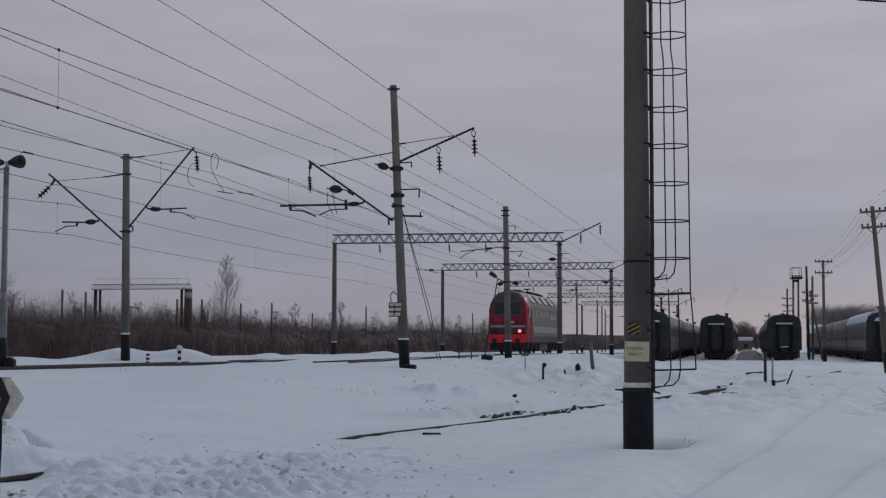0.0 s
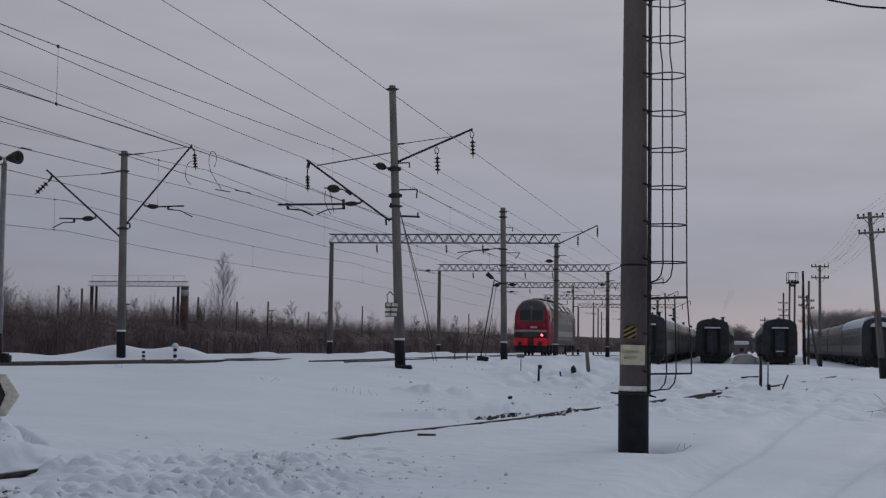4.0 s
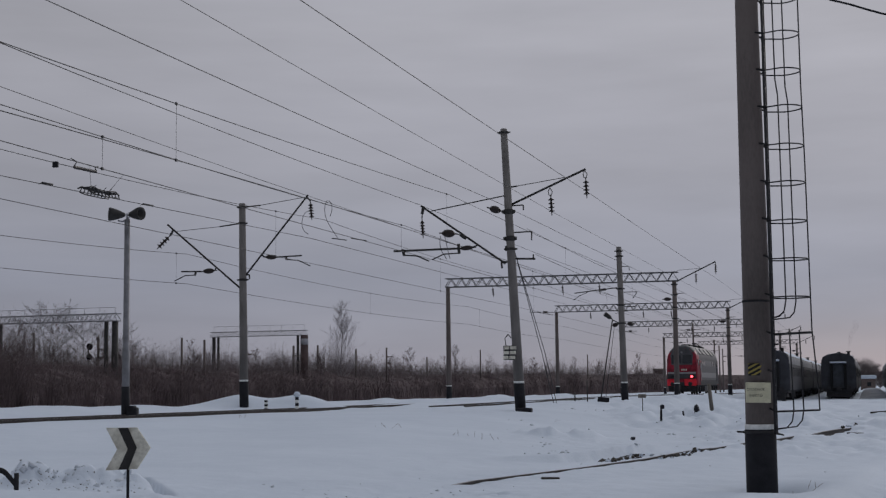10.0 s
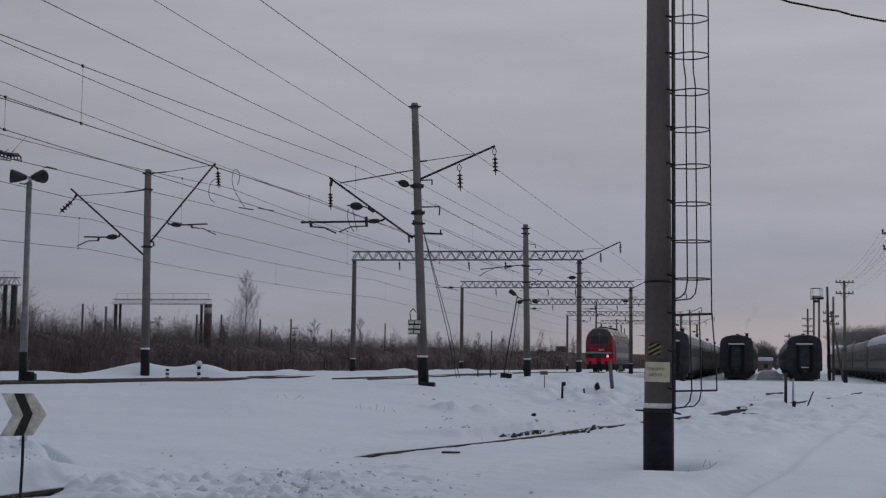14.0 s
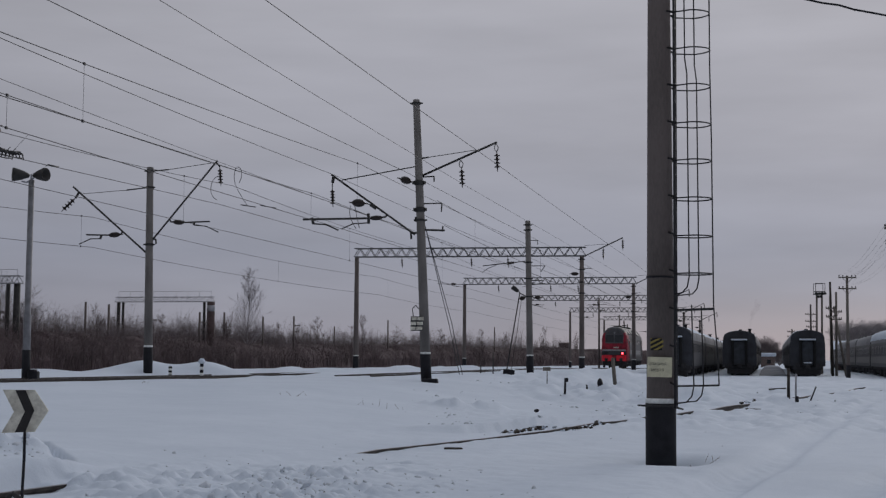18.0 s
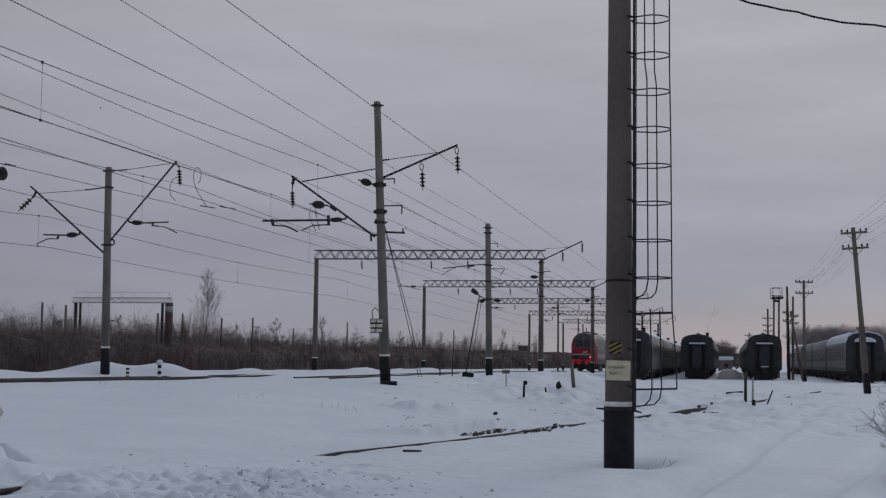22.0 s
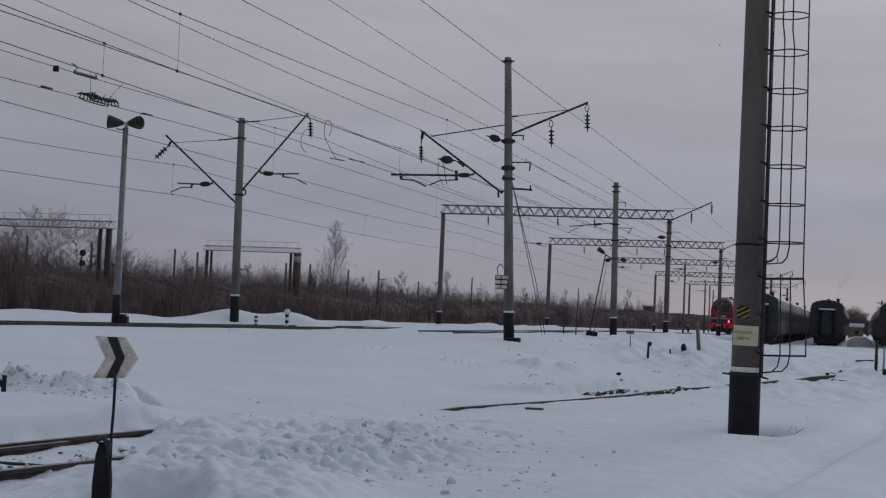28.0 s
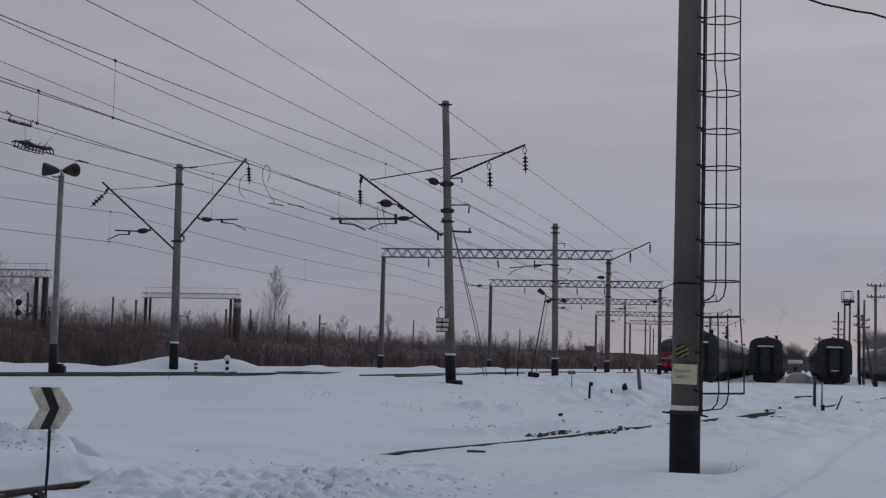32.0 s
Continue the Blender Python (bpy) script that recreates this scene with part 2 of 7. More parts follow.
YELLOW = material("faded_cream_plate", (0.600, 0.570, 0.408), 0.6, vary=0.15, scale=8, fine=60, bump=0.05)
HAZARD_Y = material("hazard_yellow", (0.30, 0.235, 0.06), 0.6, vary=0.2, scale=10)
INK = material("black_lettering", (0.13, 0.125, 0.105), 0.7, vary=0.2, scale=12, bump=0)
SIGN_WHITE = material("dirty_white_enamel", (0.672, 0.648, 0.564), 0.6, vary=0.2, scale=9, fine=50, bump=0.08, tint=(0.552, 0.516, 0.432))
SIGN_BLACK = material("worn_black_enamel", (0.03, 0.027, 0.027), 0.6, vary=0.3, scale=9)
TWIG = material("dark_brown_twigs", (0.126, 0.095, 0.095), 0.9, vary=0.35, scale=0.4, fine=5, bump=0)
TWIG_GREY = material("grey_brown_branches", (0.102, 0.090, 0.090), 0.9, vary=0.3, scale=0.4, fine=5, bump=0)
# lighter twig tone; on the distant trees it holds some of the haze
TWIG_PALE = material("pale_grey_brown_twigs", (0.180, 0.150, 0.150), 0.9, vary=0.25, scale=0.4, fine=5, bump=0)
# pale steel; on the old gantries the paleness also holds distance haze
PALE_STEEL = material("pale_weathered_steel", (0.360, 0.360, 0.384), 0.7, vary=0.2, scale=3, fine=30)
# distance haze is put into this lighter twig colour
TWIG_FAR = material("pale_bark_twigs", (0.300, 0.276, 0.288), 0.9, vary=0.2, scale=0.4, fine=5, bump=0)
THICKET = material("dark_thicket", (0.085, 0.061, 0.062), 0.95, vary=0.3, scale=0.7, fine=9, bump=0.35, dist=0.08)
LOCO_PANEL = material("pale_grey_roof_panel", (0.14, 0.14, 0.145), 0.55, vary=0.25, scale=1.5, fine=25)
GREY_SNOW = material("ash_strewn_snow", (0.25, 0.26, 0.29), 0.9, vary=0.35, scale=0.6, fine=9, bump=0.4, dist=0.04)
RED_RUST = material("red_rust", (0.060, 0.035, 0.032), 0.8, vary=0.35, scale=6, fine=60)
TRUSS = material("weathered_grey_truss_paint", (0.120, 0.120, 0.126), 0.65, 0.2, vary=0.3, scale=3, fine=40)
RED_BROWN = material("red_brown_painted_pillar", (0.084, 0.058, 0.056), 0.85, vary=0.25, scale=2, fine=30)
LOCO_SIDE = material("mid_grey_locomotive_paint", (0.135, 0.132, 0.137), 0.5, vary=0.2, scale=1.2, fine=25, bump=0.05)
LOCO_PALE = material("pale_grey_stripe_paint", (0.300, 0.294, 0.300), 0.5, vary=0.15, scale=2, fine=25, bump=0.04)
BRICK = material("dark_brick_tower", (0.156, 0.120, 0.108), 0.85, vary=0.25, scale=3, fine=30)

# ---- small builders ----


def finish(name, bm, mat, smooth=False):
    me = bpy.data.meshes.new(name)
    bm.normal_update()
    bm.to_mesh(me)
    bm.free()
    for m in (mat if isinstance(mat, (list, tuple)) else [mat]):
        me.materials.append(m)
    if smooth:
        for p in me.polygons:
            p.use_smooth = True
    return me


def part(name, bm, mat, parent, label="", smooth=False):
    ob = new(name, finish(name, bm, mat, smooth))
    ob.parent = parent
    if label:
        ob["label"] = label
    return ob


def share(src, parent, m):
    """Another piece on the same mesh."""
    ob = new(src.name.split(".")[0], src.data)
    ob.parent, ob.matrix_basis = parent, m
    return ob


def thing(name, m, label, category, group="", kind=""):
    ob = new(name)
    ob.empty_display_size = 0.2
    ob.matrix_basis = m
    return tagged(ob, label, category, group, kind)


def single(name, bm, mat, label, category, m=None, group="", kind="", smooth=False):
    ob = new(name, finish(name, bm, mat, smooth))
    if m is not None:
        ob.matrix_basis = m
    return tagged(ob, label, category, group, kind)


def tube(bm, p0, p1, r0, r1=None, n=8, mi=0):
    p0, p1 = Vector(p0), Vector(p1)
    r1 = r0 if r1 is None else r1
    d = (p1 - p0).normalized()
    a = d.orthogonal().normalized()
    b = d.cross(a)
    ra = [bm.verts.new(p0 + (a * math.cos(i * math.tau / n) + b * math.sin(i * math.tau / n)) * r0) for i in range(n)]
    rb = [bm.verts.new(p1 + (a * math.cos(i * math.tau / n) + b * math.sin(i * math.tau / n)) * r1) for i in range(n)]
    for i in range(n):
        f = bm.faces.new((ra[i], ra[(i + 1) % n], rb[(i + 1) % n], rb[i]))
        f.material_index, f.smooth = mi, n > 5
    bm.faces.new(ra[::-1]).material_index = mi
    bm.faces.new(rb).material_index = mi


def bent(bm, pts, r, n=6, mi=0):
    """A rod through several points."""
    for p, q in zip(pts, pts[1:]):
        tube(bm, p, q, r, r, n, mi)


def box(bm, c, s, m=None, mi=0, bevel=0.0):
    cx, cy, cz = c
    hx, hy, hz = s[0] / 2, s[1] / 2, s[2] / 2
    vs = []
    for x, y, z in ((-1, -1, -1), (1, -1, -1), (1, 1, -1), (-1, 1, -1), (-1, -1, 1), (1, -1, 1), (1, 1, 1), (-1, 1, 1)):
        v = Vector((cx + x * hx, cy + y * hy, cz + z * hz))
        vs.append(bm.verts.new(m @ v if m is not None else v))
    fs = []
    for q in ((3, 2, 1, 0), (4, 5, 6, 7), (0, 1, 5, 4), (1, 2, 6, 5), (2, 3, 7, 6), (3, 0, 4, 7)):
        f = bm.faces.new([vs[i] for i in q])
        f.material_index = mi
        fs.append(f)
    if bevel:
        bmesh.ops.bevel(bm, geom=list({e for f in fs for e in f.edges}), offset=bevel, segments=1, affect="EDGES", profile=0.5)


def ring_profile(bm, prof, n=10, c=(0, 0), mi=0, axis=None):
    """A body turned from (radius, height) pairs about the vertical, or about axis (a matrix)."""
    rows = []
    for r, z in prof:
        row = []
        for i in range(n):
            v = Vector((c[0] + r * math.cos(i * math.tau / n), c[1] + r * math.sin(i * math.tau / n), z))
            row.append(bm.verts.new(axis @ v if axis is not None else v))
        rows.append(row)
    for a, b in zip(rows, rows[1:]):
        for i in range(n):
            f = bm.faces.new((a[i], a[(i + 1) % n], b[(i + 1) % n], b[i]))
            f.material_index, f.smooth = mi, True
    bm.faces.new(rows[0][::-1]).material_index = mi
    bm.faces.new(rows[-1]).material_index = mi


def along(d, at):
    """A frame at the point at whose z axis runs along d."""
    return Matrix.Translation(at) @ Vector(d).to_track_quat("Z", "Y").to_matrix().to_4x4()


def insulator(name, parent, top, down, discs=4, r=0.13, gap=0.17):
    """A string of porcelain discs that hangs from top along down."""
    bm = bmesh.new()
    prof = [(0.02, 0.0), (0.02, 0.14)]
    z = 0.14
    for _ in range(discs):
        prof += [(0.045, z), (0.05, z + 0.03), (r, z + 0.07), (r * 0.9, z + 0.085), (0.04, z + 0.09)]
        z += gap
    prof += [(0.02, z), (0.015, z + 0.1)]
    ring_profile(bm, prof, 10, axis=along(down, top))
    return part(name, bm, INSUL, parent)


def barrel(name, parent, a, b, r=0.1):
    """A rod insulator between two points."""
    a, b = Vector(a), Vector(b)
    L = (b - a).length
    bm = bmesh.new()
    prof = [(0.025, 0), (0.04, 0.04)]
    k = max(3, int(L / 0.11))
    for i in range(k):
        z = 0.05 + (L - 0.1) * i / k
        w = (L - 0.1) / k
        prof += [(r * 0.65, z), (r, z + w * 0.4), (r * 0.65, z + w * 0.9)]
    prof += [(0.04, L - 0.04), (0.025, L)]
    ring_profile(bm, prof, 10, axis=along(b - a, a))
    return part(name, bm, INSUL, parent)

# ---- the plan: all main tracks run the same way, 12.2 degrees right of straight ahead ----
HEAD = 12.2
TAN = math.tan(radians(HEAD))
ACROSS = Vector((math.cos(radians(HEAD)), -math.sin(radians(HEAD)), 0))
LOCO_X0, MAIN_X0 = -18.3, -23.2
COACH_X0 = (-8.0, -2.9, 3.4, 11.5)
SIDE_TAN = 0.38


def track_z(y):
    """Height of the rail heads of the main tracks."""
    return 0.78 - 0.0055 * min(max(y - 107.0, 0.0), 110.0) + 0.1 * min(max((62.0 - y) / 34.0, 0.0), 1.0)


def on_line(x0, y):
    return x0 + y * TAN


def side_x(y):
    """The left rail of the yard lead that crosses in front."""
    ys = (4, 11.6, 14.0, 15.6, 20, 22.2, 23.7, 25.3, 28.3, 30.8, 34.5, 38.8, 42.3, 46, 51.6, 62, 90)
    xs = (-8.84, -5.6, -4.78, -4.2, -2.5, -1.76, -1.17, -0.43, 1.1, 2.35, 4.12, 5.96, 7.36, 8.92, 11.05, 15.3, 26.5)
    return sum(np.interp(y + k, ys, xs) for k in (-1.2, -0.6, 0.0, 0.6, 1.2)) / 5.0


def hash2(ix, iy, seed):
    h = (ix * 374761393 + iy * 668265263 + seed * 1274126177) & 0xFFFFFFFF
    h = ((h ^ (h >> 13)) * 1103515245) & 0xFFFFFFFF
    return ((h ^ (h >> 16)) & 0xFFFF) / 65535.0


def lumps(x, y, seed):
    """Smooth value noise in 0..1 on arrays."""
    x, y = np.asarray(x, float), np.asarray(y, float)
    ix, iy = np.floor(x).astype(np.int64), np.floor(y).astype(np.int64)
    fx, fy = x - ix, y - iy
    fx, fy = fx * fx * (3 - 2 * fx), fy * fy * (3 - 2 * fy)
    a, b = hash2(ix, iy, seed), hash2(ix + 1, iy, seed)
    c, d = hash2(ix, iy + 1, seed), hash2(ix + 1, iy + 1, seed)
    return (a + (b - a) * fx) * (1 - fy) + (c + (d - c) * fx) * fy


def step(a, b, v):
    t = np.clip((v - a) / (b - a), 0, 1)
    return t * t * (3 - 2 * t)


def domes(x, y, cell, seed, filled=0.75, stretch=1.0):
    """Rounded clods of many sizes heaped side by side, 0 at the foot and 1 on the tallest."""
    u = x / cell + 0.35 * lumps(x / cell * 1.7, y / cell * 1.7, seed + 70)
    v = y / cell / stretch + 0.35 * lumps(x / cell * 1.6, y / cell * 1.6, seed + 71)
    iu, iv = np.floor(u).astype(np.int64), np.floor(v).astype(np.int64)
    best = np.zeros(np.shape(u))
    for a in (-1, 0, 1):
        for b in (-1, 0, 1):
            px, py = iu + a + hash2(iu + a, iv + b, seed), iv + b + hash2(iu + a, iv + b, seed + 1)
            size = (0.3 + 0.5 * hash2(iu + a, iv + b, seed + 2)) * (hash2(iu + a, iv + b, seed + 3) < filled)
            d = ((u - px) ** 2 + (v - py) ** 2) / np.maximum(size, 1e-3) ** 2
            best = np.maximum(best, size / 0.8 * np.clip(1 - d, 0, 1) ** 0.8)
    return best


def mound(x, y, cx, cy, rx, ry, h, turn=0.0):
    c, s = math.cos(radians(turn)), math.sin(radians(turn))
    u, v = ((x - cx) * c + (y - cy) * s) / rx, (-(x - cx) * s + (y - cy) * c) / ry
    return h * np.exp(-(u * u + v * v))


def ground_z(x, y):
    x, y = np.asarray(x, float), np.asarray(y, float)
    x0 = x - y * TAN
    rails = 0.78 - 0.0055 * np.clip(y - 107, 0, 110) + 0.1 * np.clip((62.0 - y) / 34.0, 0, 1) * step(-16, -21, x0)
    shelf = 0.45 * step(-6.0, -12.0, x0) + 0.55 * step(-14.5, -20.5, x0)
    bank = shelf + (step(-6.0, -15.5, x0) - shelf) * step(28, 45, y)
    z = 0.08 + bank * (rails - 0.06 - 0.08)
    # the ploughed ridge behind the main track
    ridge = np.exp(-((x0 + 28.6) / 1.7) ** 2) * (0.03 + 0.36 * lumps(y / 7.0, 3.0, 5) ** 3 + 0.08 * lumps(y / 1.7, 1.0, 6) + 0.10 * lumps(x0 / 0.9, y / 1.1, 57))
    ridge += np.exp(-((x0 + 20.6) / 0.9) ** 2) * 0.12 * lumps(y / 5.0, 9.0, 7) * step(70, 90, y)
    z = z + ridge * step(26, 34, y) + mound(x, y, -13.9, 61.5, 1.4, 1.2, 0.5) + mound(x, y, -11.3, 62.0, 1.5, 1.1, 0.62)
    z = z + np.exp(-((x0 + 12.2) / 2.2) ** 2) * 0.18 * lumps(y / 6.0, 2.0, 8) * step(70, 90, y)
    z = z + step(-25.2, -27.6, x0) * (0.12 * step(38, 42, y) * step(60, 54, y) - 0.2 * step(62, 66, y))
    z = z - 0.07 * np.exp(-((x0 + 23.2) / 1.5) ** 4) * step(70, 64, y) + np.exp(-((x0 + 23.2) / 2.2) ** 4) * step(66, 72, y) * (0.05 + 0.06 * lumps(x * 0.7, y * 0.3, 69))
    z = z + np.exp(-((x0 + 27.2) / 1.0) ** 2) * step(64, 70, y) * step(190, 120, y) * 0.42 * domes(x, y, 3.0, 124, 0.7, 1.6)
    # heaps of dug snow on the shelf beside the yard lead
    rough = 0.55 * lumps(x * 1.7, y * 1.7, 11) + 0.7 * np.abs(lumps(x * 3.8, y * 3.8, 12) - 0.5) * 2 + 0.45 * np.abs(lumps(x * 8.5, y * 8.5, 13) - 0.5) * 2 + 0.15 * lumps(x * 17, y * 14, 28)
    heaps = mound(x, y, -9.4, 16.7, 0.7, 0.45, 0.22) + mound(x, y, -9.4, 17.9, 0.8, 0.4, 0.24) + mound(x, y, -8.75, 18.7, 0.36, 0.34, 0.36) + mound(x, y, -9.6, 18.4, 0.9, 0.3, 0.10)
    heaps = heaps + mound(x, y, -7.0, 18.4, 0.3, 0.34, 0.32) + mound(x, y, -6.5, 18.3, 0.6, 0.35, 0.12) + mound(x, y, -6.15, 18.7, 0.42, 0.34, 0.20) + mound(x, y, -5.75, 18.75, 0.3, 0.25, 0.09) + mound(x, y, -6.45, 14.2, 0.13, 0.12, 0.12)
    rough = rough + 0.7 * np.abs(lumps(x * 5.5, y * 5.0, 59) - 0.5) * 2 - 0.25
    clods = 0.55 * domes(x, y, 0.42, 80) + 0.35 * domes(x, y, 0.2, 84) + 0.2 * domes(x, y, 0.1, 88)
    z = z + heaps * (0.35 + 0.4 * np.minimum(rough, 1.25)) + np.minimum(heaps * 5.0, 1.0) * 0.29 * clods
    # the lead itself was cleared near the switch: a trough with a cut face on its far side
    across = (x - side_x(y) - 0.83) * math.cos(math.atan(SIDE_TAN))
    reach = 15.75 - 2.7 * (across + 0.76)
    near = step(0.25, -0.25, y - reach)
    edge = 0.16 * (lumps(y * 0.8, x * 0.0, 24) - 0.5)
    face = step(-1.30, -1.05, across + edge)
    trough = face * step(1.2, 0.95, across + edge)
    z = z + 0.2 * step(-0.9, -1.1, across) * step(-6.5, -2.6, across) * step(17.2, 15.4, y) * step(5, 8, y)
    z = z * (1 - near * trough) + near * trough * (0.085 - 0.04 * step(0.72, 0.8, across) + 0.05 * lumps(x * 3.5, y * 3.5, 25) - 0.02 * step(-1.2, -0.9, across))
    # churned snow thrown up on this side of it
    churn = mound(x, y, -2.2, 13.6, 1.1, 3.2, 1.1, -20) + mound(x, y, -1.9, 18.0, 1.1, 2.2, 0.75, -20) + mound(x, y, -3.0, 16.6, 0.9, 0.9, 0.7) + mound(x, y, -2.5, 16.4, 1.1, 1.2, 0.6, -24)
    churn = churn * (1 - near * step(1.0, 0.5, across)) * step(-2.4, -1.2, across)
    churn = np.minimum(churn, 1.0) * (0.25 + 0.9 * step(0.3, 0.65, lumps(x / 0.9, y / 1.3, 14) * 0.7 + lumps(x / 0.35, y / 0.5, 15) * 0.4))
    z = z + churn * (0.05 * domes(x, y, 0.5, 92, 0.6) + 0.08 * domes(x, y, 0.21, 96, 0.6) + 0.07 * domes(x, y, 0.12, 100, 0.6) + 0.03 * lumps(x * 3.1, y * 2.4, 26) - 0.03)
    z = z + mound(x, y, -3.95, 15.45, 0.55, 0.4, 0.17, -25) * (0.45 + 0.9 * domes(x, y, 0.2, 108)) + mound(x, y, -3.4, 14.6, 0.5, 0.8, 0.12, -25) * (0.4 + 0.8 * domes(x, y, 0.25, 112))
    # the snow dug out round the switch stand, with a steep far wall
    dug_bank = np.exp(-((x + 2.5) / 1.05) ** 4 - ((y - 10.7) / 1.5) ** 4)
    z = z + dug_bank * (0.2 + 0.07 * domes(x, y, 0.26, 104, 0.6) + 0.04 * domes(x, y, 0.13, 136) + 0.05 * lumps(x * 2.0, y * 2.0, 27))
    hole = np.exp(-(((x + 2.86) / 0.46) ** 2 + ((y - 9.75) / 0.72) ** 2) ** 3)
    z = z * (1 - hole) + 0.02 * hole
    z = z + (mound(x, y, -3.3, 12.6, 0.42, 1.5, 0.11, -20) + mound(x, y, -2.6, 14.0, 0.8, 2.4, 0.06, -20)) * (0.6 + 0.7 * lumps(x * 3.0, y * 2.2, 37))
    z = z + (mound(x, y, 0.6, 35.5, 1.8, 1.0, 0.07, 20) + mound(x, y, 2.6, 34.6, 1.6, 0.7, 0.12, 20)) * (0.1 + 1.2 * lumps(x * 2.2, y * 2.2, 16))
    z = z + np.minimum(mound(x, y, -0.35, 39.3, 0.42, 0.5, 0.36) + mound(x, y, 0.72, 39.8, 0.42, 0.5, 0.34) + mound(x, y, -1.05, 39.6, 0.16, 0.2, 0.14), 0.2) * (0.75 + 0.6 * lumps(x * 5, y * 3, 38)) + mound(x, y, 6.3, 54.0, 2.2, 3.0, 0.3) * np.abs(lumps(x * 1.6, y * 1.2, 39) - 0.5) * 2
    z = z + mound(x, y, 0.5, 38.0, 1.7, 1.8, 0.08) * np.abs(lumps(x * 4.2, y * 3.0, 54) - 0.5) * 2 + mound(x, y, 5.6, 55.0, 3.0, 4.0, 0.24) * np.abs(lumps(x * 2.3, y * 1.5, 55) - 0.5) * 2 + mound(x, y, 2.4, 31.6, 2.0, 1.3, 0.10) * np.abs(lumps(x * 5.0, y * 4.0, 56) - 0.5) * 2
    z = z + mound(x, y, 6.0, 58.0, 3.0, 4.0, 0.42, 10) * (0.45 + 0.8 * domes(x, y, 1.0, 120, 0.9)) + mound(x, y, 9.2, 54.0, 2.0, 3.0, 0.22, 0) * lumps(x, y, 17)
    # a ploughed pile beyond the stub pole
    z = z + (mound(x, y, 9.9, 86.0, 2.5, 6.0, 0.75) + mound(x, y, 6.6, 80.0, 1.6, 3.0, 0.3)) * (0.25 + 0.6 * lumps(x * 0.8, y * 0.6, 36) + 0.5 * domes(x, y, 1.5, 116, 0.9))
    # a hollow at the foot of the near pole
    z = z - mound(x, y, 3.0, 21.2, 0.48, 0.7, 0.42) - mound(x, y, 2.98, 20.6, 0.4, 0.9, 0.075)
    # the driven track on the right
    road = x - 0.38 * y + 0.25 * (lumps(y / 5.0, 0.0, 29) - 0.5)
    wob = 0.22 * (lumps(y / 3.0, 0.0, 30) - 0.5)
    rut_a, rut_b = x - 0.341 * y + 2.75 + wob, x - 0.415 * y + 2.35 + wob
    ruts = np.exp(-(rut_a / 0.3) ** 4) + 0.9 * np.exp(-(rut_b / 0.3) ** 4)
    z = z - ruts * step(62, 45, y) * (0.05 + 0.06 * lumps(x * 0.9, y * 0.5, 18) + 0.035 * np.abs(lumps(x * 4.0, y * 2.5, 63) - 0.5))
    z = z + 0.05 * step(62, 45, y) * (np.exp(-((rut_a + 0.55) / 0.25) ** 2) + 0.7 * np.exp(-((rut_b - 0.55) / 0.25) ** 2)) * lumps(x * 1.2, y * 0.7, 58)
    z = z + 0.06 * np.exp(-((road + 4.5) / 0.8) ** 2) * step(62, 45, y) * (0.3 + lumps(x, y * 0.4, 19)) - 0.05 * step(-3.8, -3.0, road) * step(62, 45, y) * step(2.0, 0.0, road)
    z = z + step(7, 11, x - 0.12 * y) * step(40, 25, y) * 0.25
    z = z - 0.035 * np.exp(-((x - side_x(y)) / 0.3) ** 2) * step(21.5, 23, y) * step(70, 60, y)
    # clods thrown about between the posts
    thrown = step(1.0, 3.0, x) * step(15.0, 11.0, x) * step(44, 50, y) * step(96, 84, y)
    z = z + thrown * (0.2 * domes(x, y, 1.1, 128, 0.6, 1.8) + 0.12 * domes(x, y, 0.5, 132, 0.5, 1.8) - 0.05)
    # trampled snow about the posts on the right
    worn = step(2.5, 5.0, x) * step(19.0, 14.0, x) * step(27, 33, y) * step(70, 58, y)
    z = z + worn * (0.26 * np.abs(lumps(x * 0.8, y * 0.5, 51) - 0.5) + 0.2 * np.abs(lumps(x * 2.1, y * 1.4, 52) - 0.5) + 0.09 * lumps(x * 5.0, y * 3.5, 53) - 0.14)
    rutted = step(0.05, 0.09, x / np.maximum(y, 1)) * step(0.5, 0.4, x / np.maximum(y, 1)) * step(56, 66, y) * step(128, 108, y) * (1 - step(-9.5, -12, x0))
    z = z + rutted * (0.5 * np.abs(lumps(x * 0.45, y * 0.16, 66) - 0.5) + 0.3 * np.abs(lumps(x * 1.1, y * 0.4, 67) - 0.5) + 0.1 * lumps(x * 2.6, y * 1.0, 68) - 0.2)
    # the smooth bank ends in a low ledge along the buried rail of the lead
    z = z + 0.07 * step(-0.8, -1.05, across + edge) * step(-3.6, -1.8, across) * step(14.6, 16.0, y) * step(23.5, 21.0, y)
    # a crack where a slab of the shelf has slipped
    crack = (x + 5.47) * 0.92 + (y - 18.9) * 0.38
    run = (x + 5.47) * 0.38 - (y - 18.9) * 0.92
    z = z + step(1.9, 1.4, np.abs(run)) * (0.03 * step(-0.02, 0.06, crack) * step(1.6, 0.1, crack) - 0.15 * np.exp(-((crack + 0.02) / 0.045) ** 2))
    # the scoop beside the rail where ballast was dug up, with its cut face
    off = x - side_x(y)
    dug = step(28.4, 29.0, y) * step(34.2, 33.2, y)
    cut = step(-1.22, -1.38, off + 0.1 * (lumps(x * 3.0, y * 3.0, 60) - 0.5))
    z = z + dug * (0.15 * cut * step(-3.4, -1.6, off) - 0.05 * (1 - cut) * step(-0.25, -0.5, off))
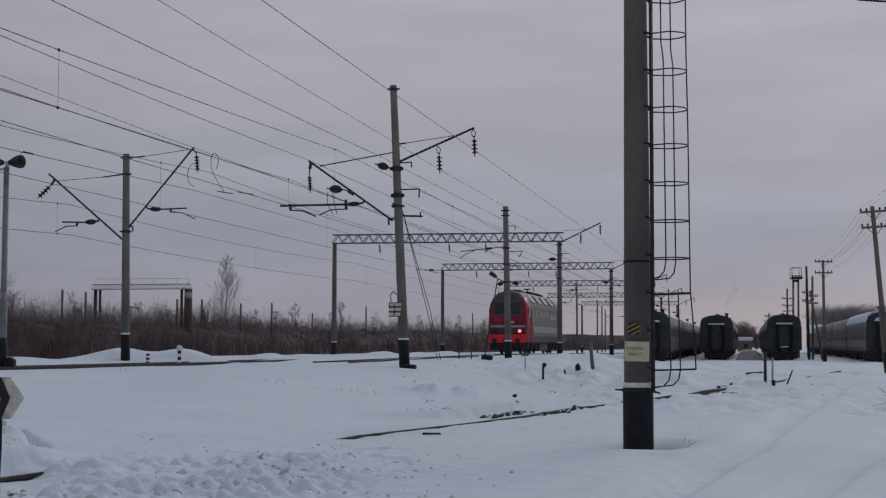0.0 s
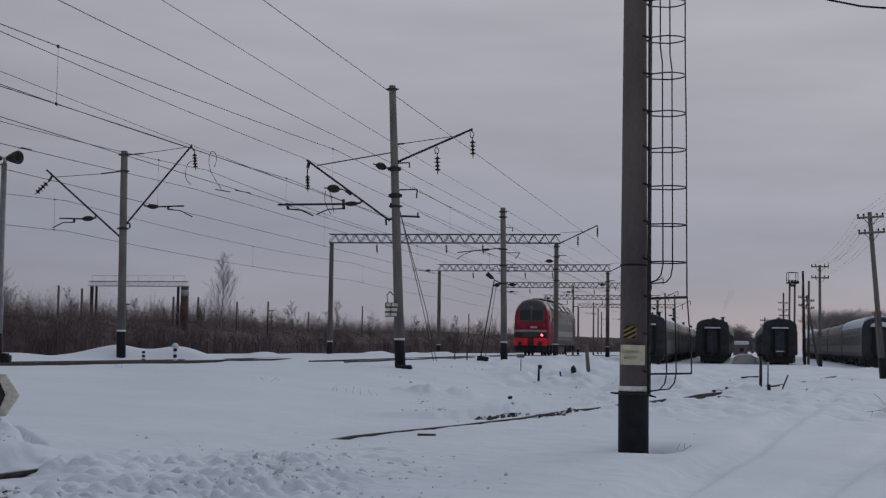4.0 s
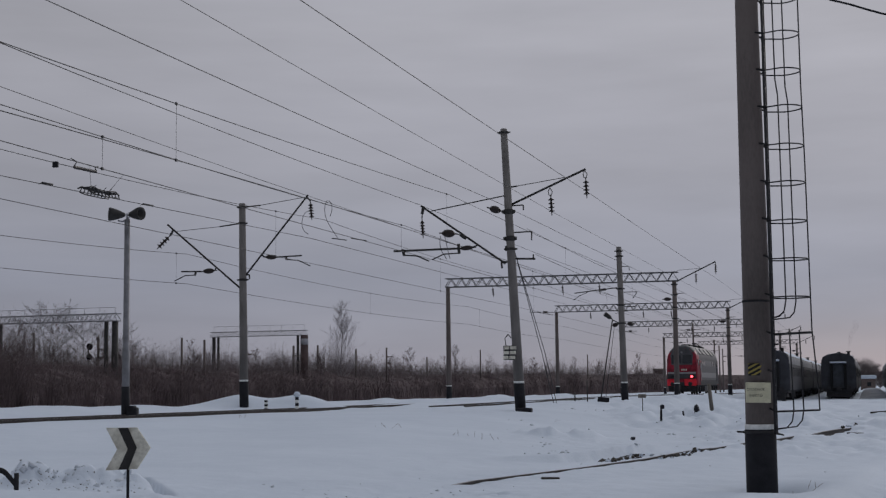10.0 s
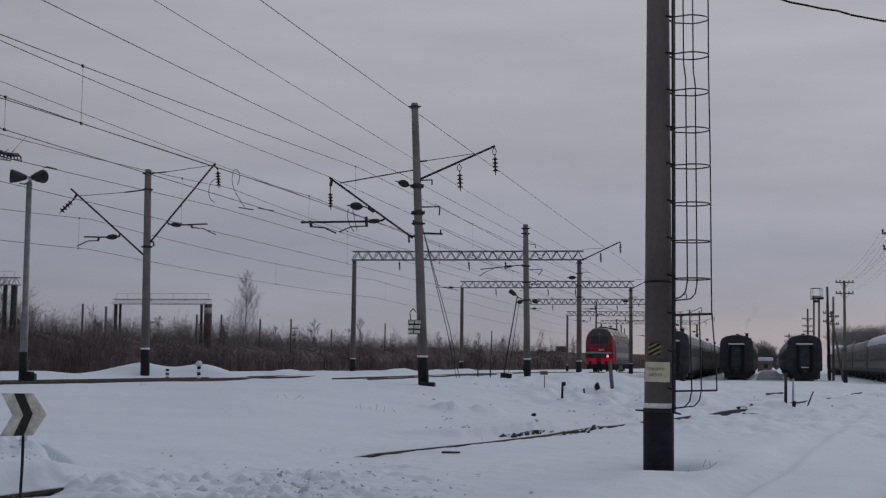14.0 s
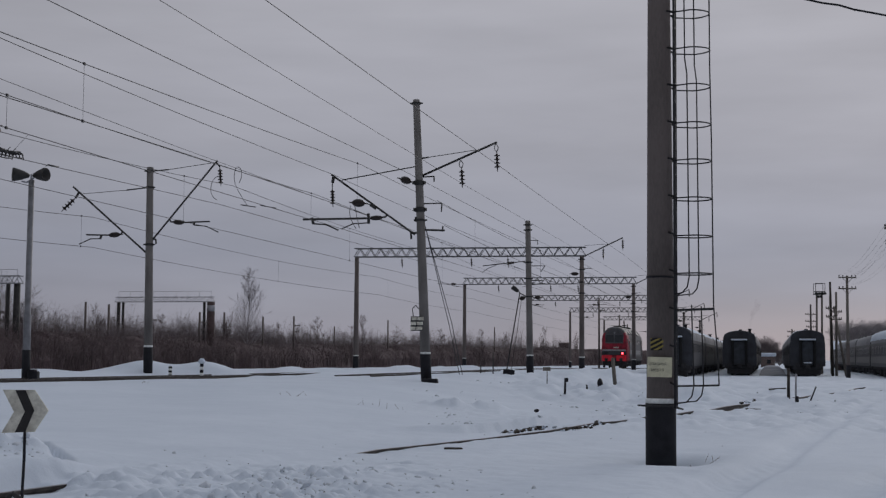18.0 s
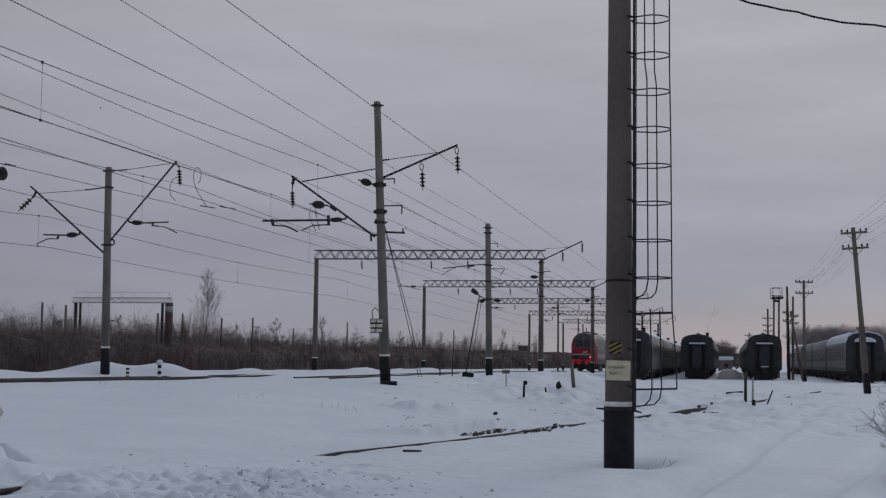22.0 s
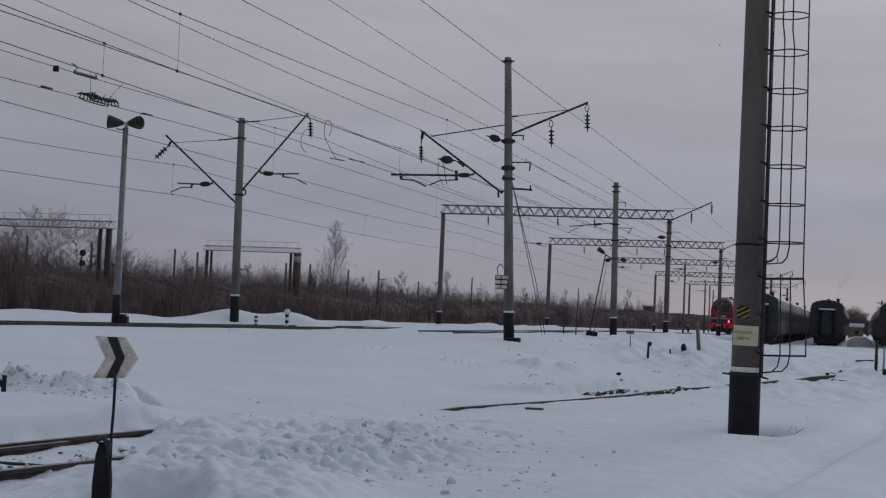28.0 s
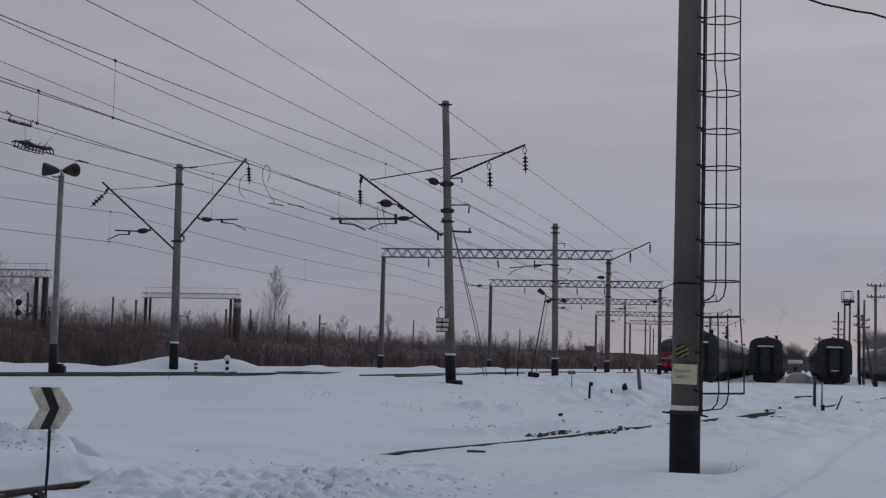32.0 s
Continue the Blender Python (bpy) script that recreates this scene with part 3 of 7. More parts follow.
    z = z - mound(x, y, -1.05, 20.05, 0.36, 0.13, 0.08, -10) + mound(x, y, -0.8, 20.25, 0.2, 0.12, 0.05)
    z = z + mound(x, y, -0.4, 18.1, 0.6, 0.05, 0.045, -59.5)
    # drifts and grain
    z = z + (lumps(x / 4.5, y / 4.5, 20) - 0.5) * 0.06 + (lumps(x / 1.3, y / 1.3, 21) - 0.5) * 0.016
    fine = step(60, 20, y) * (1 - step(-6.0, -11.0, x0) * 0.8)
    z = z + fine * (1 - 0.88 * step(0.5, 2.5, x - 0.1 * y)) * ((lumps(x * 2.4, y * 2.4, 22) - 0.5) * 0.026 + (lumps(x * 6.5, y * 6.5, 23) - 0.5) * 0.014)
    # the platform of packed snow between two rows of coaches
    z = z + np.exp(-((x0 - 0.25) / 1.5) ** 6) * 0.4 * step(132, 185, y)
    far = step(300, 1500, np.hypot(x, y))
    return z * (1 - far)


def gz(x, y):
    return float(ground_z(x, y))


def build_ground():
    """One sheet of snow from underfoot to the horizon, finest near the middle of the view."""
    radii = [0.0, 1.0]
    r = 2.0
    while r < 130:
        radii.append(r)
        r *= 1.0040 if 8.5 < r < 21 else 1.0058 if r < 27 and r > 8 else (1.009 if r < 60 else 1.014)
    while r < 4600:
        radii.append(r)
        r *= 1.12
    rest = np.linspace(44, 316, 46)
    turns = np.radians(np.concatenate([np.linspace(-44, 44, 600)[:-1], rest]))
    R, A = np.meshgrid(np.array(radii), turns, indexing="ij")
    X, Y = R * np.sin(A), R * np.cos(A)
    Z = ground_z(X, Y)
    nr, na = X.shape
    co = np.stack([X, Y, Z], -1).reshape(-1, 3)
    i, j = np.meshgrid(np.arange(nr - 1), np.arange(na), indexing="ij")
    k = (j + 1) % na
    quads = np.stack([i * na + j, (i + 1) * na + j, (i + 1) * na + k, i * na + k], -1).reshape(-1, 4)[:, ::-1]
    me = bpy.data.meshes.new("ground")
    me.from_pydata(co.tolist(), [], quads.tolist())
    me.materials.append(SNOW)
    me.polygons.foreach_set("use_smooth", [True] * len(me.polygons))
    me.validate()
    ob = new("ground", me)
    return tagged(ob, "deep white snow over a rail yard with drifts and ruts", "snow", kind="structure")


ground = build_ground()

# ---- rails and sleepers ----


def rail_run(name, pts, parent, top=RAILTOP):
    """One rail along points given at its head."""
    bm = bmesh.new()
    prof = ((-0.07, -0.18), (0.07, -0.18), (0.07, -0.165), (0.012, -0.14), (0.012, -0.045), (0.036, -0.035), (0.036, 0.0), (-0.036, 0.0), (-0.036, -0.035), (-0.012, -0.045), (-0.012, -0.14), (-0.07, -0.165))
    rows = []
    for i, p in enumerate(pts):
        p = Vector(p)
        d = (Vector(pts[min(i + 1, len(pts) - 1)]) - Vector(pts[max(i - 1, 0)])).normalized()
        side = Vector((d.y, -d.x, 0))
        rows.append([bm.verts.new(p + side * a + Vector((0, 0, b))) for a, b in prof])
    n = len(prof)
    for a, b in zip(rows, rows[1:]):
        for i in range(n):
            f = bm.faces.new((a[i], b[i], b[(i + 1) % n], a[(i + 1) % n]))
            f.material_index = 1 if i == 6 else 0
    bm.faces.new(rows[0])
    bm.faces.new(rows[-1][::-1])
    return part(name, bm, [RUST, top], parent)


def spaced(a, b, s):
    return [a + (b - a) * i / max(1, round((b - a) / s)) for i in range(max(1, round((b - a) / s)) + 1)]


def main_track(name, x0, y0, y1, label, lift=0.0):
    t = thing(name, pose(0, 0, 0), label, "railway track", "tracks", "structure")
    for s in (-0.76, 0.76):
        rail_run("rail", [(on_line(x0, y) + s / math.cos(radians(HEAD)), y, track_z(y) + lift) for y in spaced(y0, y1, 8.0)], t)
    return t


main_track("track_main", MAIN_X0, -30, 420, "snowed-in main railway track with dark rails on the bank")
main_track("track_loco", LOCO_X0, 62, 420, "snow-covered railway track that the locomotive runs on", 0.0)
for x0 in COACH_X0:
    t = thing("track_yard", pose(0, 0, 0), "snow-buried siding under the parked coaches", "railway track", "tracks", "structure")
    for s in (-0.76, 0.76):
        rail_run("rail", [(on_line(x0, y) + s / math.cos(radians(HEAD)), y, 0.02) for y in spaced(112, 330, 12.0)], t)
lead = thing("track_lead", pose(0, 0, 0), "yard lead track, its rails half buried in snow", "railway track", "tracks", "structure")
C_SIDE = math.cos(math.atan(SIDE_TAN))
rail_run("rail", [(side_x(y), y, 0.192) for y in spaced(4, 15.5, 0.75)], lead)
def calm(y):
    """The height of the snow along the lead, smoothed."""
    return sum(gz(side_x(y + k), y + k) for k in (-6, -5, -4, -3, -2, -1, 0, 1, 2, 3, 4, 5, 6)) / 13.0


def bared(y):
    """How far the half-buried rail stands out of the snow."""
    if y < 22.5:
        return -0.03
    return 0.030 + 0.04 * float(step(30, 32, y) * step(38, 36, y)) - 0.024 * float(step(31, 27, y)) + 0.055 * float(step(36.5, 39, y) * step(49, 47, y)) + 0.045 * float(step(50, 51.5, y) * step(58, 56.5, y))


rail_run("rail", [(side_x(y), y, calm(y) + bared(y)) for y in spaced(20.5, 61, 1.3)], lead)
rail_run("rail", [(15.7 + 0.387 * (y - 62.0), y, sum(gz(15.7 + 0.387 * (y + k - 62.0), y + k) for k in range(-8, 9, 2)) / 9.0 + 0.03) for y in spaced(62, 84, 2.0)], lead)
rail_run("rail", [(side_x(y) + 1.62, y, 0.215) for y in spaced(4, 12.6, 0.9)], lead)
rail_run("switch_blade", [(side_x(y) + 1.42 - 0.03 * (12.0 - y), y, 0.175) for y in spaced(4, 12.0, 0.9)], lead)
# the switch blades beside the stock rails, and the rod between them
rail_run("switch_blade", [(side_x(y) + 0.12 + 0.02 * (13.8 - y), y, 0.175) for y in spaced(6, 13.8, 0.8)], lead)
bm = bmesh.new()
tube(bm, (side_x(12.2) - 0.1, 12.2, 0.12), (side_x(12.2) + 1.6, 12.0, 0.12), 0.025, 0.025, 8)
part("switch_rod", bm, RUST, lead)
rng = random.Random(4)
bm = bmesh.new()
box(bm, (0, 0, 0), (2.7, 0.24, 0.14), bevel=0.012)
sl = part("sleeper", bm, WOOD, lead)
turn_side = -math.degrees(math.atan(SIDE_TAN))
sl.matrix_basis = pose(side_x(8) + 0.83, 8, 0.0, 0, 0, turn_side)
for i in range(13):
    y = 8.55 + i * 0.55
    share(sl, lead, pose(side_x(y) + 0.83 + rng.uniform(-0.05, 0.05), y, -0.005 + rng.uniform(-0.015, 0.01), 0, 0, turn_side + rng.uniform(-1, 1)))

# ---- the near concrete mast with its caged ladder ----


def ovoid(name, parent, a, b, r):
    """A smooth egg-shaped strain insulator between two points, with its eyes."""
    a, b = Vector(a), Vector(b)
    L = (b - a).length
    bm = bmesh.new()
    prof = [(0.02, -0.12), (0.03, -0.01)] + [(r * math.sin(math.pi * (0.08 + 0.84 * k / 8)), L * (0.5 - 0.5 * math.cos(math.pi * (0.08 + 0.84 * k / 8)))) for k in range(9)] + [(0.03, L + 0.01), (0.02, L + 0.12)]
    ring_profile(bm, prof, 14, axis=along(b - a, a))
    return part(name, bm, INSUL, parent)


def mast_shaft(parent, h, r0, r1, name="shaft", mat=None, lean=0.0, z0=-0.3):
    bm = bmesh.new()
    prof = [(r0, z0), (r0 + (r1 - r0) * 0.5, h * 0.5), (r1, h - 0.02), (r1 * 0.85, h)]
    ring_profile(bm, prof, 24, axis=Matrix.Shear("XY", 4, (lean, 0)) if lean else None)
    return part(name, bm, mat or CONCRETE, parent)


def near_mast():
    t = thing("ladder_mast", pose(3.0, 21.5, -0.1), "tall dark concrete mast with a caged black ladder", "mast")
    mast_shaft(t, 12.0, 0.224, 0.142, mat=CONCRETE_DARK)
    for nm, r, a, b, mat, lab in (("tar_base", 0.232, -0.2, 1.02, TAR, "black tarred foot"), ("white_ring", 0.2285, 1.02, 1.095, WHITE_PAINT, "thin white painted ring"), ("joint_band", 0.214, 2.92, 2.95, TAR, "")):
        bm = bmesh.new()
        ring_profile(bm, [(r, a), (r, b - 0.01), (r - 0.006, b)], 28)
        part(nm, bm, mat, t, lab)
    # clamp at the top of the tarred foot
    bm = bmesh.new()
    ring_profile(bm, [(0.24, 0.96), (0.245, 0.98), (0.24, 1.0)], 28)
    tube(bm, (-0.22, -0.05, 0.98), (-0.36, -0.1, 0.99), 0.018, 0.012)
    tube(bm, (0.22, -0.02, 0.96), (0.34, -0.04, 0.93), 0.018, 0.012)
    part("clamp", bm, LADDER, t)
    # the plate with its two lines of lettering, and the striped mark over it
    def curved(name, x0, x1, z0, z1, r, mat, label="", stripes=None):
        bm = bmesh.new()
        n = 10
        cols = []
        for i in range(n + 1):
            x = x0 + (x1 - x0) * i / n
            y = -math.sqrt(max(r * r - x * x, 0.0004))
            cols.append((bm.verts.new((x, y, z0)), bm.verts.new((x, y, z1)), bm.verts.new((x, y + 0.012, z0)), bm.verts.new((x, y + 0.012, z1))))
        for a, b in zip(cols, cols[1:]):
            bm.faces.new((a[0], b[0], b[1], a[1]))
            bm.faces.new((a[1], b[1], b[3], a[3]))
            bm.faces.new((a[2], b[2], b[0], a[0]))
        bm.faces.new((cols[0][2], cols[0][0], cols[0][1], cols[0][3]))
        bm.faces.new((cols[-1][0], cols[-1][2], cols[-1][3], cols[-1][1]))
        return part(name, bm, mat, t, label)
    bm = bmesh.new()
    box(bm, (-0.08, -0.245, 1.565), (0.37, 0.014, 0.30), pose(0, 0, 0, 0, 1.2, 0), bevel=0.004)
    plate = part("warning_plate", bm, YELLOW, t, "cream plate with two lines of lettering")
    for z, words, size in ((1.595, "ОПАСНОЕ", 0.054), (1.505, "МЕСТО", 0.054)):
        cu = bpy.data.curves.new("lettering", "FONT")
        cu.body, cu.size, cu.align_x, cu.extrude = words, size, "CENTER", 0.0015
        ob = new("lettering", cu)
        ob.parent, ob.matrix_basis = plate, pose(-0.08, -0.2545, z, 90, 0, 0)
        cu.materials.append(INK)
    mark = curved("hazard_mark", -0.168, -0.01, 1.82, 2.0, 0.224, TAR, "square of black and yellow slanting stripes")
    for k in range(4):
        c = -0.137 + k * 0.07
        bm = bmesh.new()
        rows = []
        for n in range(7):
            u = n / 6.0
            x = -0.172 + 0.184 * u
            y = -math.sqrt(0.2262 ** 2 - x * x)
            lo, hi = c + 0.10 * u, c + 0.032 + 0.10 * u
            rows.append([bm.verts.new((x, y, 1.91 + max(-0.088, min(0.088, v)))) for v in (lo, hi)])
        for p, q in zip(rows, rows[1:]):
            bm.faces.new((p[0], q[0], q[1], p[1]))
        part("stripe", bm, HAZARD_Y, mark, "yellow slanting stripe")
    # ladder: one stile on the near side of the right flank, the other further round
    S0, S1 = Vector((0.185, -0.235, 0)), Vector((0.255, 0.10, 0))
    mid = (S0 + S1) / 2
    away = Vector((0.978, -0.204, 0))
    side = Vector((0.204, 0.978, 0))
    inward = lambda z: -0.0055 * z
    outward = lambda z: 0.0012 * z
    for s in (S0, S1):
        bm = bmesh.new()
        tube(bm, (s.x + outward(0.95), s.y, 0.95), (s.x + outward(9.2), s.y, 9.2), 0.021, 0.021, 8)
        part("ladder_stile", bm, LADDER, t)
    bm = bmesh.new()
    tube(bm, S0, S1, 0.013, 0.013, 8)
    rung = part("ladder_rung", bm, LADDER, t)
    rung.matrix_basis = pose(outward(1.1), 0, 1.1)
    for i in range(1, 28):
        share(rung, t, pose(outward(1.1 + i * 0.285), 0, 1.1 + i * 0.285))
    for i in range(13):
        z = 1.3 + i * 0.57
        for s in (S0, S1):
            bm = bmesh.new()
            tube(bm, (s.x * 0.72 + inward(z), s.y * 0.72, z + 0.03), (s.x + outward(z), s.y, z), 0.016, 0.016, 6)
            part("ladder_bracket", bm, LADDER, t)
    # round cage hoops
    bm = bmesh.new()
    arc = [mid + away * (0.27 + 0.31 * math.sin(a)) + side * (-0.29 * math.cos(a)) for a in np.linspace(0.1, math.pi - 0.1, 16)]
    bent(bm, [S0] + arc + [S1], 0.0105, 6)
    hoop = part("cage_hoop", bm, LADDER, t)
    hoop.matrix_basis = pose(inward(2.98), 0, 2.98)
    for i in range(1, 11):
        hz = (2.98 if i < 9 else 3.13) + 0.573 * i
        share(hoop, t, pose(inward(hz), 0, hz, rng.uniform(-0.7, 0.7), rng.uniform(-0.7, 0.7), 0))
    # two square lower hoops
    for z, w in ((1.28, 0.64), (2.43, 0.56)):
        bm = bmesh.new()
        bent(bm, [S0 + Vector((0, 0, z)), mid + away * w - side * 0.2 + Vector((0, 0, z + 0.02)), mid + away * w + side * 0.2 + Vector((0, 0, z + 0.02)), S1 + Vector((0, 0, z))], 0.012, 6)
        part("square_hoop", bm, LADDER, t)
    # cage straps; the inner two bend back to the ladder at their feet
    def at(a, b, z):
        return mid + away * a + side * b + Vector((inward(z), 0, z))
    for a, b in ((0.585, 0.0), (0.36, 0.28), (0.24, -0.29)):
        bm = bmesh.new()
        if a > 0.5:
            bent(bm, [at(a + 0.065, b, 1.30), at(a + 0.06, b, 1.62), at(a + 0.02, b, 2.2), at(a, b, 2.5), at(a, b, 5.0), at(a - 0.012, b, 6.2), at(a, b, 9.2)], 0.0105, 6)
        else:
            foot = S0 if b < 0 else S1
            bent(bm, [foot + Vector((0, 0, 2.66)), at(a - 0.10, b, 2.69), at(a - 0.03, b, 2.77), at(a, b, 2.93), at(a, b, 6.0), at(a - 0.03, b, 6.25), at(a - 0.03, b, 9.2)], 0.0105, 6)
            bent(bm, [foot + Vector((0, 0, 1.02)), at(a - 0.06, b, 1.05), at(a + 0.02, b, 1.14), at(a + 0.05, b, 1.3), at(a + 0.03, b, 2.5)], 0.0105, 6)
        part("cage_strap", bm, LADDER, t)
    # a few reeds by the foot
    return t


near_mast()

# ---- masts of the overhead line ----


def truss_lines(a, b, w, h, n):
    """Chords and lacing of a lattice beam from a to b."""
    a, b = Vector(a), Vector(b)
    side = (b - a).normalized().cross(Vector((0, 0, 1))) * w / 2
    up = Vector((0, 0, h))
    out = [(a + s * side + k * up, b + s * side + k * up, 0.045) for s in (-1, 1) for k in (0, 1)]
    for i in range(n):
        p, q = a.lerp(b, i / n), a.lerp(b, (i + 1) / n)
        m = p.lerp(q, 0.5)
        for s in (-1, 1):
            out += [(p + s * side, m + s * side + up, 0.03), (m + s * side + up, q + s * side, 0.03)]
        out += [(p - side, p + side, 0.02), (m - side + up, m + side + up, 0.02)]
    return out


def catenary_mast(name, m, h, r0, r1, label, lean=0.0, band=1.1):
    t = thing(name, m, label, "overhead line mast", "overhead line masts")
    mast_shaft(t, h, r0, r1, lean=lean)
    bm = bmesh.new()
    sh = Matrix.Shear("XY", 4, (lean, 0)) if lean else None
    ring_profile(bm, [(r0 * 1.03, -0.25), (r0 * 1.02, band - 0.01), (r0 * 0.98, band)], 24, axis=sh)
    part("tar_base", bm, TAR, t, "black tarred foot")
    bm = bmesh.new()
    ring_profile(bm, [(r0 * 1.015, band), (r0 * 1.01, band + 0.07), (r0 * 0.98, band + 0.075)], 24, axis=sh)
    part("white_ring", bm, WHITE_PAINT, t, "white painted ring")
    return t


def rod(name, parent, pts, r=0.03, mat=None, n=7):
    bm = bmesh.new()
    bent(bm, pts, r, n)
    return part(name, bm, mat or STEEL, parent)


def collar(parent, x, z, r, dz=0.05):
    bm = bmesh.new()
    ring_profile(bm, [(r, z - dz), (r + 0.02, z - dz * 0.8), (r + 0.02, z + dz * 0.8), (r, z + dz)], 16, c=(x, 0))
    for s in (-1, 1):
        tube(bm, (x + s * r, -0.04, z), (x + s * (r + 0.09), -0.04, z), dz * 0.7, dz * 0.7, 8)
    return part("collar", bm, STEEL, parent)


def left_mast():
    x, y = -13.5, 60.0
    t = catenary_mast("catenary_mast", pose(x, y, gz(x, y) - 0.02, 0, 0, -HEAD * 0.4), 8.85, 0.19, 0.14, "grey concrete overhead line mast with brackets on both sides", lean=-0.012)
    # bracket to the right
    rod("bracket", t, [(0.05, 0, 5.68), (2.8, 0, 9.05), (2.86, 0, 9.12)], 0.04)
    rod("tie_rod", t, [(0.7, 0, 8.74), (2.72, 0, 9.03)], 0.014)
    rod("cap_arm", t, [(-0.12, 0, 8.67), (0.72, 0, 8.74)], 0.03)
    rod("hook", t, [(0.05, 0, 5.72), (0.22, 0, 5.72), (0.23, 0, 5.52)], 0.036)
    rod("tip_link", t, [(2.8, 0, 9.05), (2.96, 0, 8.86)], 0.035)
    insulator("insulator", t, (2.96, 0, 8.88), (0.08, 0, -1), 5, 0.12, 0.125)
    rod("arm_link", t, [(0.80, 0, 6.58), (0.86, 0, 6.49), (0.96, 0, 6.47)], 0.035)
    ovoid("rod_insulator", t, (0.95, 0, 6.47), (1.45, 0, 6.45), 0.11)
    rod("steady_tube", t, [(1.43, 0, 6.45), (2.57, 0, 6.49)], 0.034)
    rod("arm_clamp", t, [(1.88, 0, 6.48), (1.88, 0, 6.33)], 0.05)
    rod("steady_arm", t, [(1.88, 0, 6.33), (2.4, 0, 6.29), (2.95, 0, 6.03)], 0.022)
    # bracket to the left
    rod("bracket", t, [(-0.2, 0, 5.15), (-3.52, 0, 8.02)], 0.042)
    rod("tie_rod", t, [(-1.1, 0, 7.86), (-3.1, 0, 7.71)], 0.013)
    rod("tie_bar", t, [(-0.05, 0, 7.99), (-1.12, 0, 7.86)], 0.03)
    rod("tip_link", t, [(-3.26, 0, 7.76), (-3.4, 0, 7.52)], 0.05)
    insulator("insulator", t, (-3.38, 0, 7.55), (-0.5, 0, -0.48), 4, 0.14, 0.16)
    rod("arm_link", t, [(-1.28, 0, 6.07), (-1.32, 0, 5.96), (-1.4, 0, 5.93)], 0.035)
    ovoid("rod_insulator", t, (-1.36, 0, 5.94), (-1.88, 0, 5.91), 0.12)
    rod("steady_tube", t, [(-1.86, 0, 5.91), (-2.87, 0, 5.93)], 0.034)
    rod("arm_clamp", t, [(-2.2, 0, 5.92), (-2.25, 0, 5.74)], 0.05)
    rod("steady_arm", t, [(-2.25, 0, 5.76), (-2.69, 0, 5.75), (-3.18, 0, 5.52)], 0.024)
    collar(t, -0.1, 7.97, 0.155)
    collar(t, -0.1, 8.68, 0.15)
    collar(t, -0.06, 5.5, 0.165)
    return t


def middle_mast():
    x, y = -1.47, 55.0
    t = catenary_mast("catenary_mast", pose(x, y, gz(x, y) - 0.03, 0, 0, -HEAD * 0.4), 11.15, 0.205, 0.135, "tall leaning concrete mast with feeder arm and brackets", lean=-0.044)
    k = -0.044
    X = lambda dx, z: dx + k * z
    rod("bracket", t, [(-0.5, 0, 5.78), (-3.86, 0, 8.18)], 0.042)
    rod("hook", t, [(X(-0.1, 5.85), 0, 5.85), (-0.66, 0, 5.85), (-0.64, 0, 5.6)], 0.04)
    rod("tie_rod", t, [(X(-0.1, 8.45), 0, 8.48), (-3.43, 0, 7.96)], 0.024)
    rod("bracket_tip", t, [(-3.77, 0, 8.08), (-3.81, 0, 7.85)], 0.065)
    rod("tip_link", t, [(-3.81, 0, 7.85), (-3.82, 0, 7.68)], 0.025)
    insulator("insulator", t, (-3.82, 0, 7.7), (0.05, 0, -1), 5, 0.105, 0.115)
    ovoid("strain_insulator", t, (-1.1, 0, 8.0), (-0.66, 0, 7.87), 0.15)
    rod("strain_link", t, [(-0.62, 0, 7.86), (X(-0.1, 7.8), 0, 7.82)], 0.03)
    ovoid("strain_insulator", t, (-3.02, 0, 7.06), (-2.5, 0, 7.02), 0.165)
    rod("strain_link", t, [(-2.48, 0, 7.02), (-2.1, 0, 6.92)], 0.022)
    rod("bracket_clamp", t, [(-2.28, 0, 6.98), (-2.05, 0, 6.82)], 0.07)
    rod("steady_tube", t, [(-4.98, 0, 6.39), (-2.3, 0, 6.43)], 0.045)
    ovoid("rod_insulator", t, (-2.3, 0, 6.43), (-1.78, 0, 6.46), 0.1)
    rod("arm_link", t, [(-1.8, 0, 6.46), (-1.66, 0, 6.5), (-1.6, 0, 6.6)], 0.04)
    rod("arm_clamp", t, [(-4.62, 0, 6.46), (-4.55, 0, 6.2)], 0.06)
    rod("steady_arm", t, [(-4.56, 0, 6.22), (-4.04, 0, 6.18), (-3.55, 0, 5.96)], 0.03)
    rod("arm_clamp", t, [(-2.36, 0, 6.62), (-2.34, 0, 6.22)], 0.06)
    rod("steady_arm", t, [(-2.36, 0, 6.25), (-2.97, 0, 6.22), (-3.43, 0, 6.01)], 0.026)
    rod("feeder_arm", t, [(X(0.1, 8.1), 0, 8.1), (2.72, 0, 9.42)], 0.045)
    rod("tie_rod", t, [(0.0, 0, 8.84), (1.9, 0, 9.12)], 0.015)
    rod("tie_bar", t, [(X(0.05, 8.8), 0, 8.8), (0.02, 0, 8.84)], 0.034)
    for hx, hz in ((1.3, 8.72), (2.68, 9.36)):
        rod("hook_ring", t, [(hx, 0, hz), (hx - 0.07, 0, hz - 0.12), (hx - 0.04, 0, hz - 0.28), (hx + 0.05, 0, hz - 0.3), (hx + 0.09, 0, hz - 0.14), (hx, 0, hz)], 0.016)
        insulator("insulator", t, (hx + 0.03, 0, hz - 0.26), (0.04, 0, -1), 4, 0.13, 0.15)
    rod("post_bracket", t, [(X(0.1, 8.0), 0, 8.06), (0.24, 0, 8.08), (0.24, 0, 7.88)], 0.028)
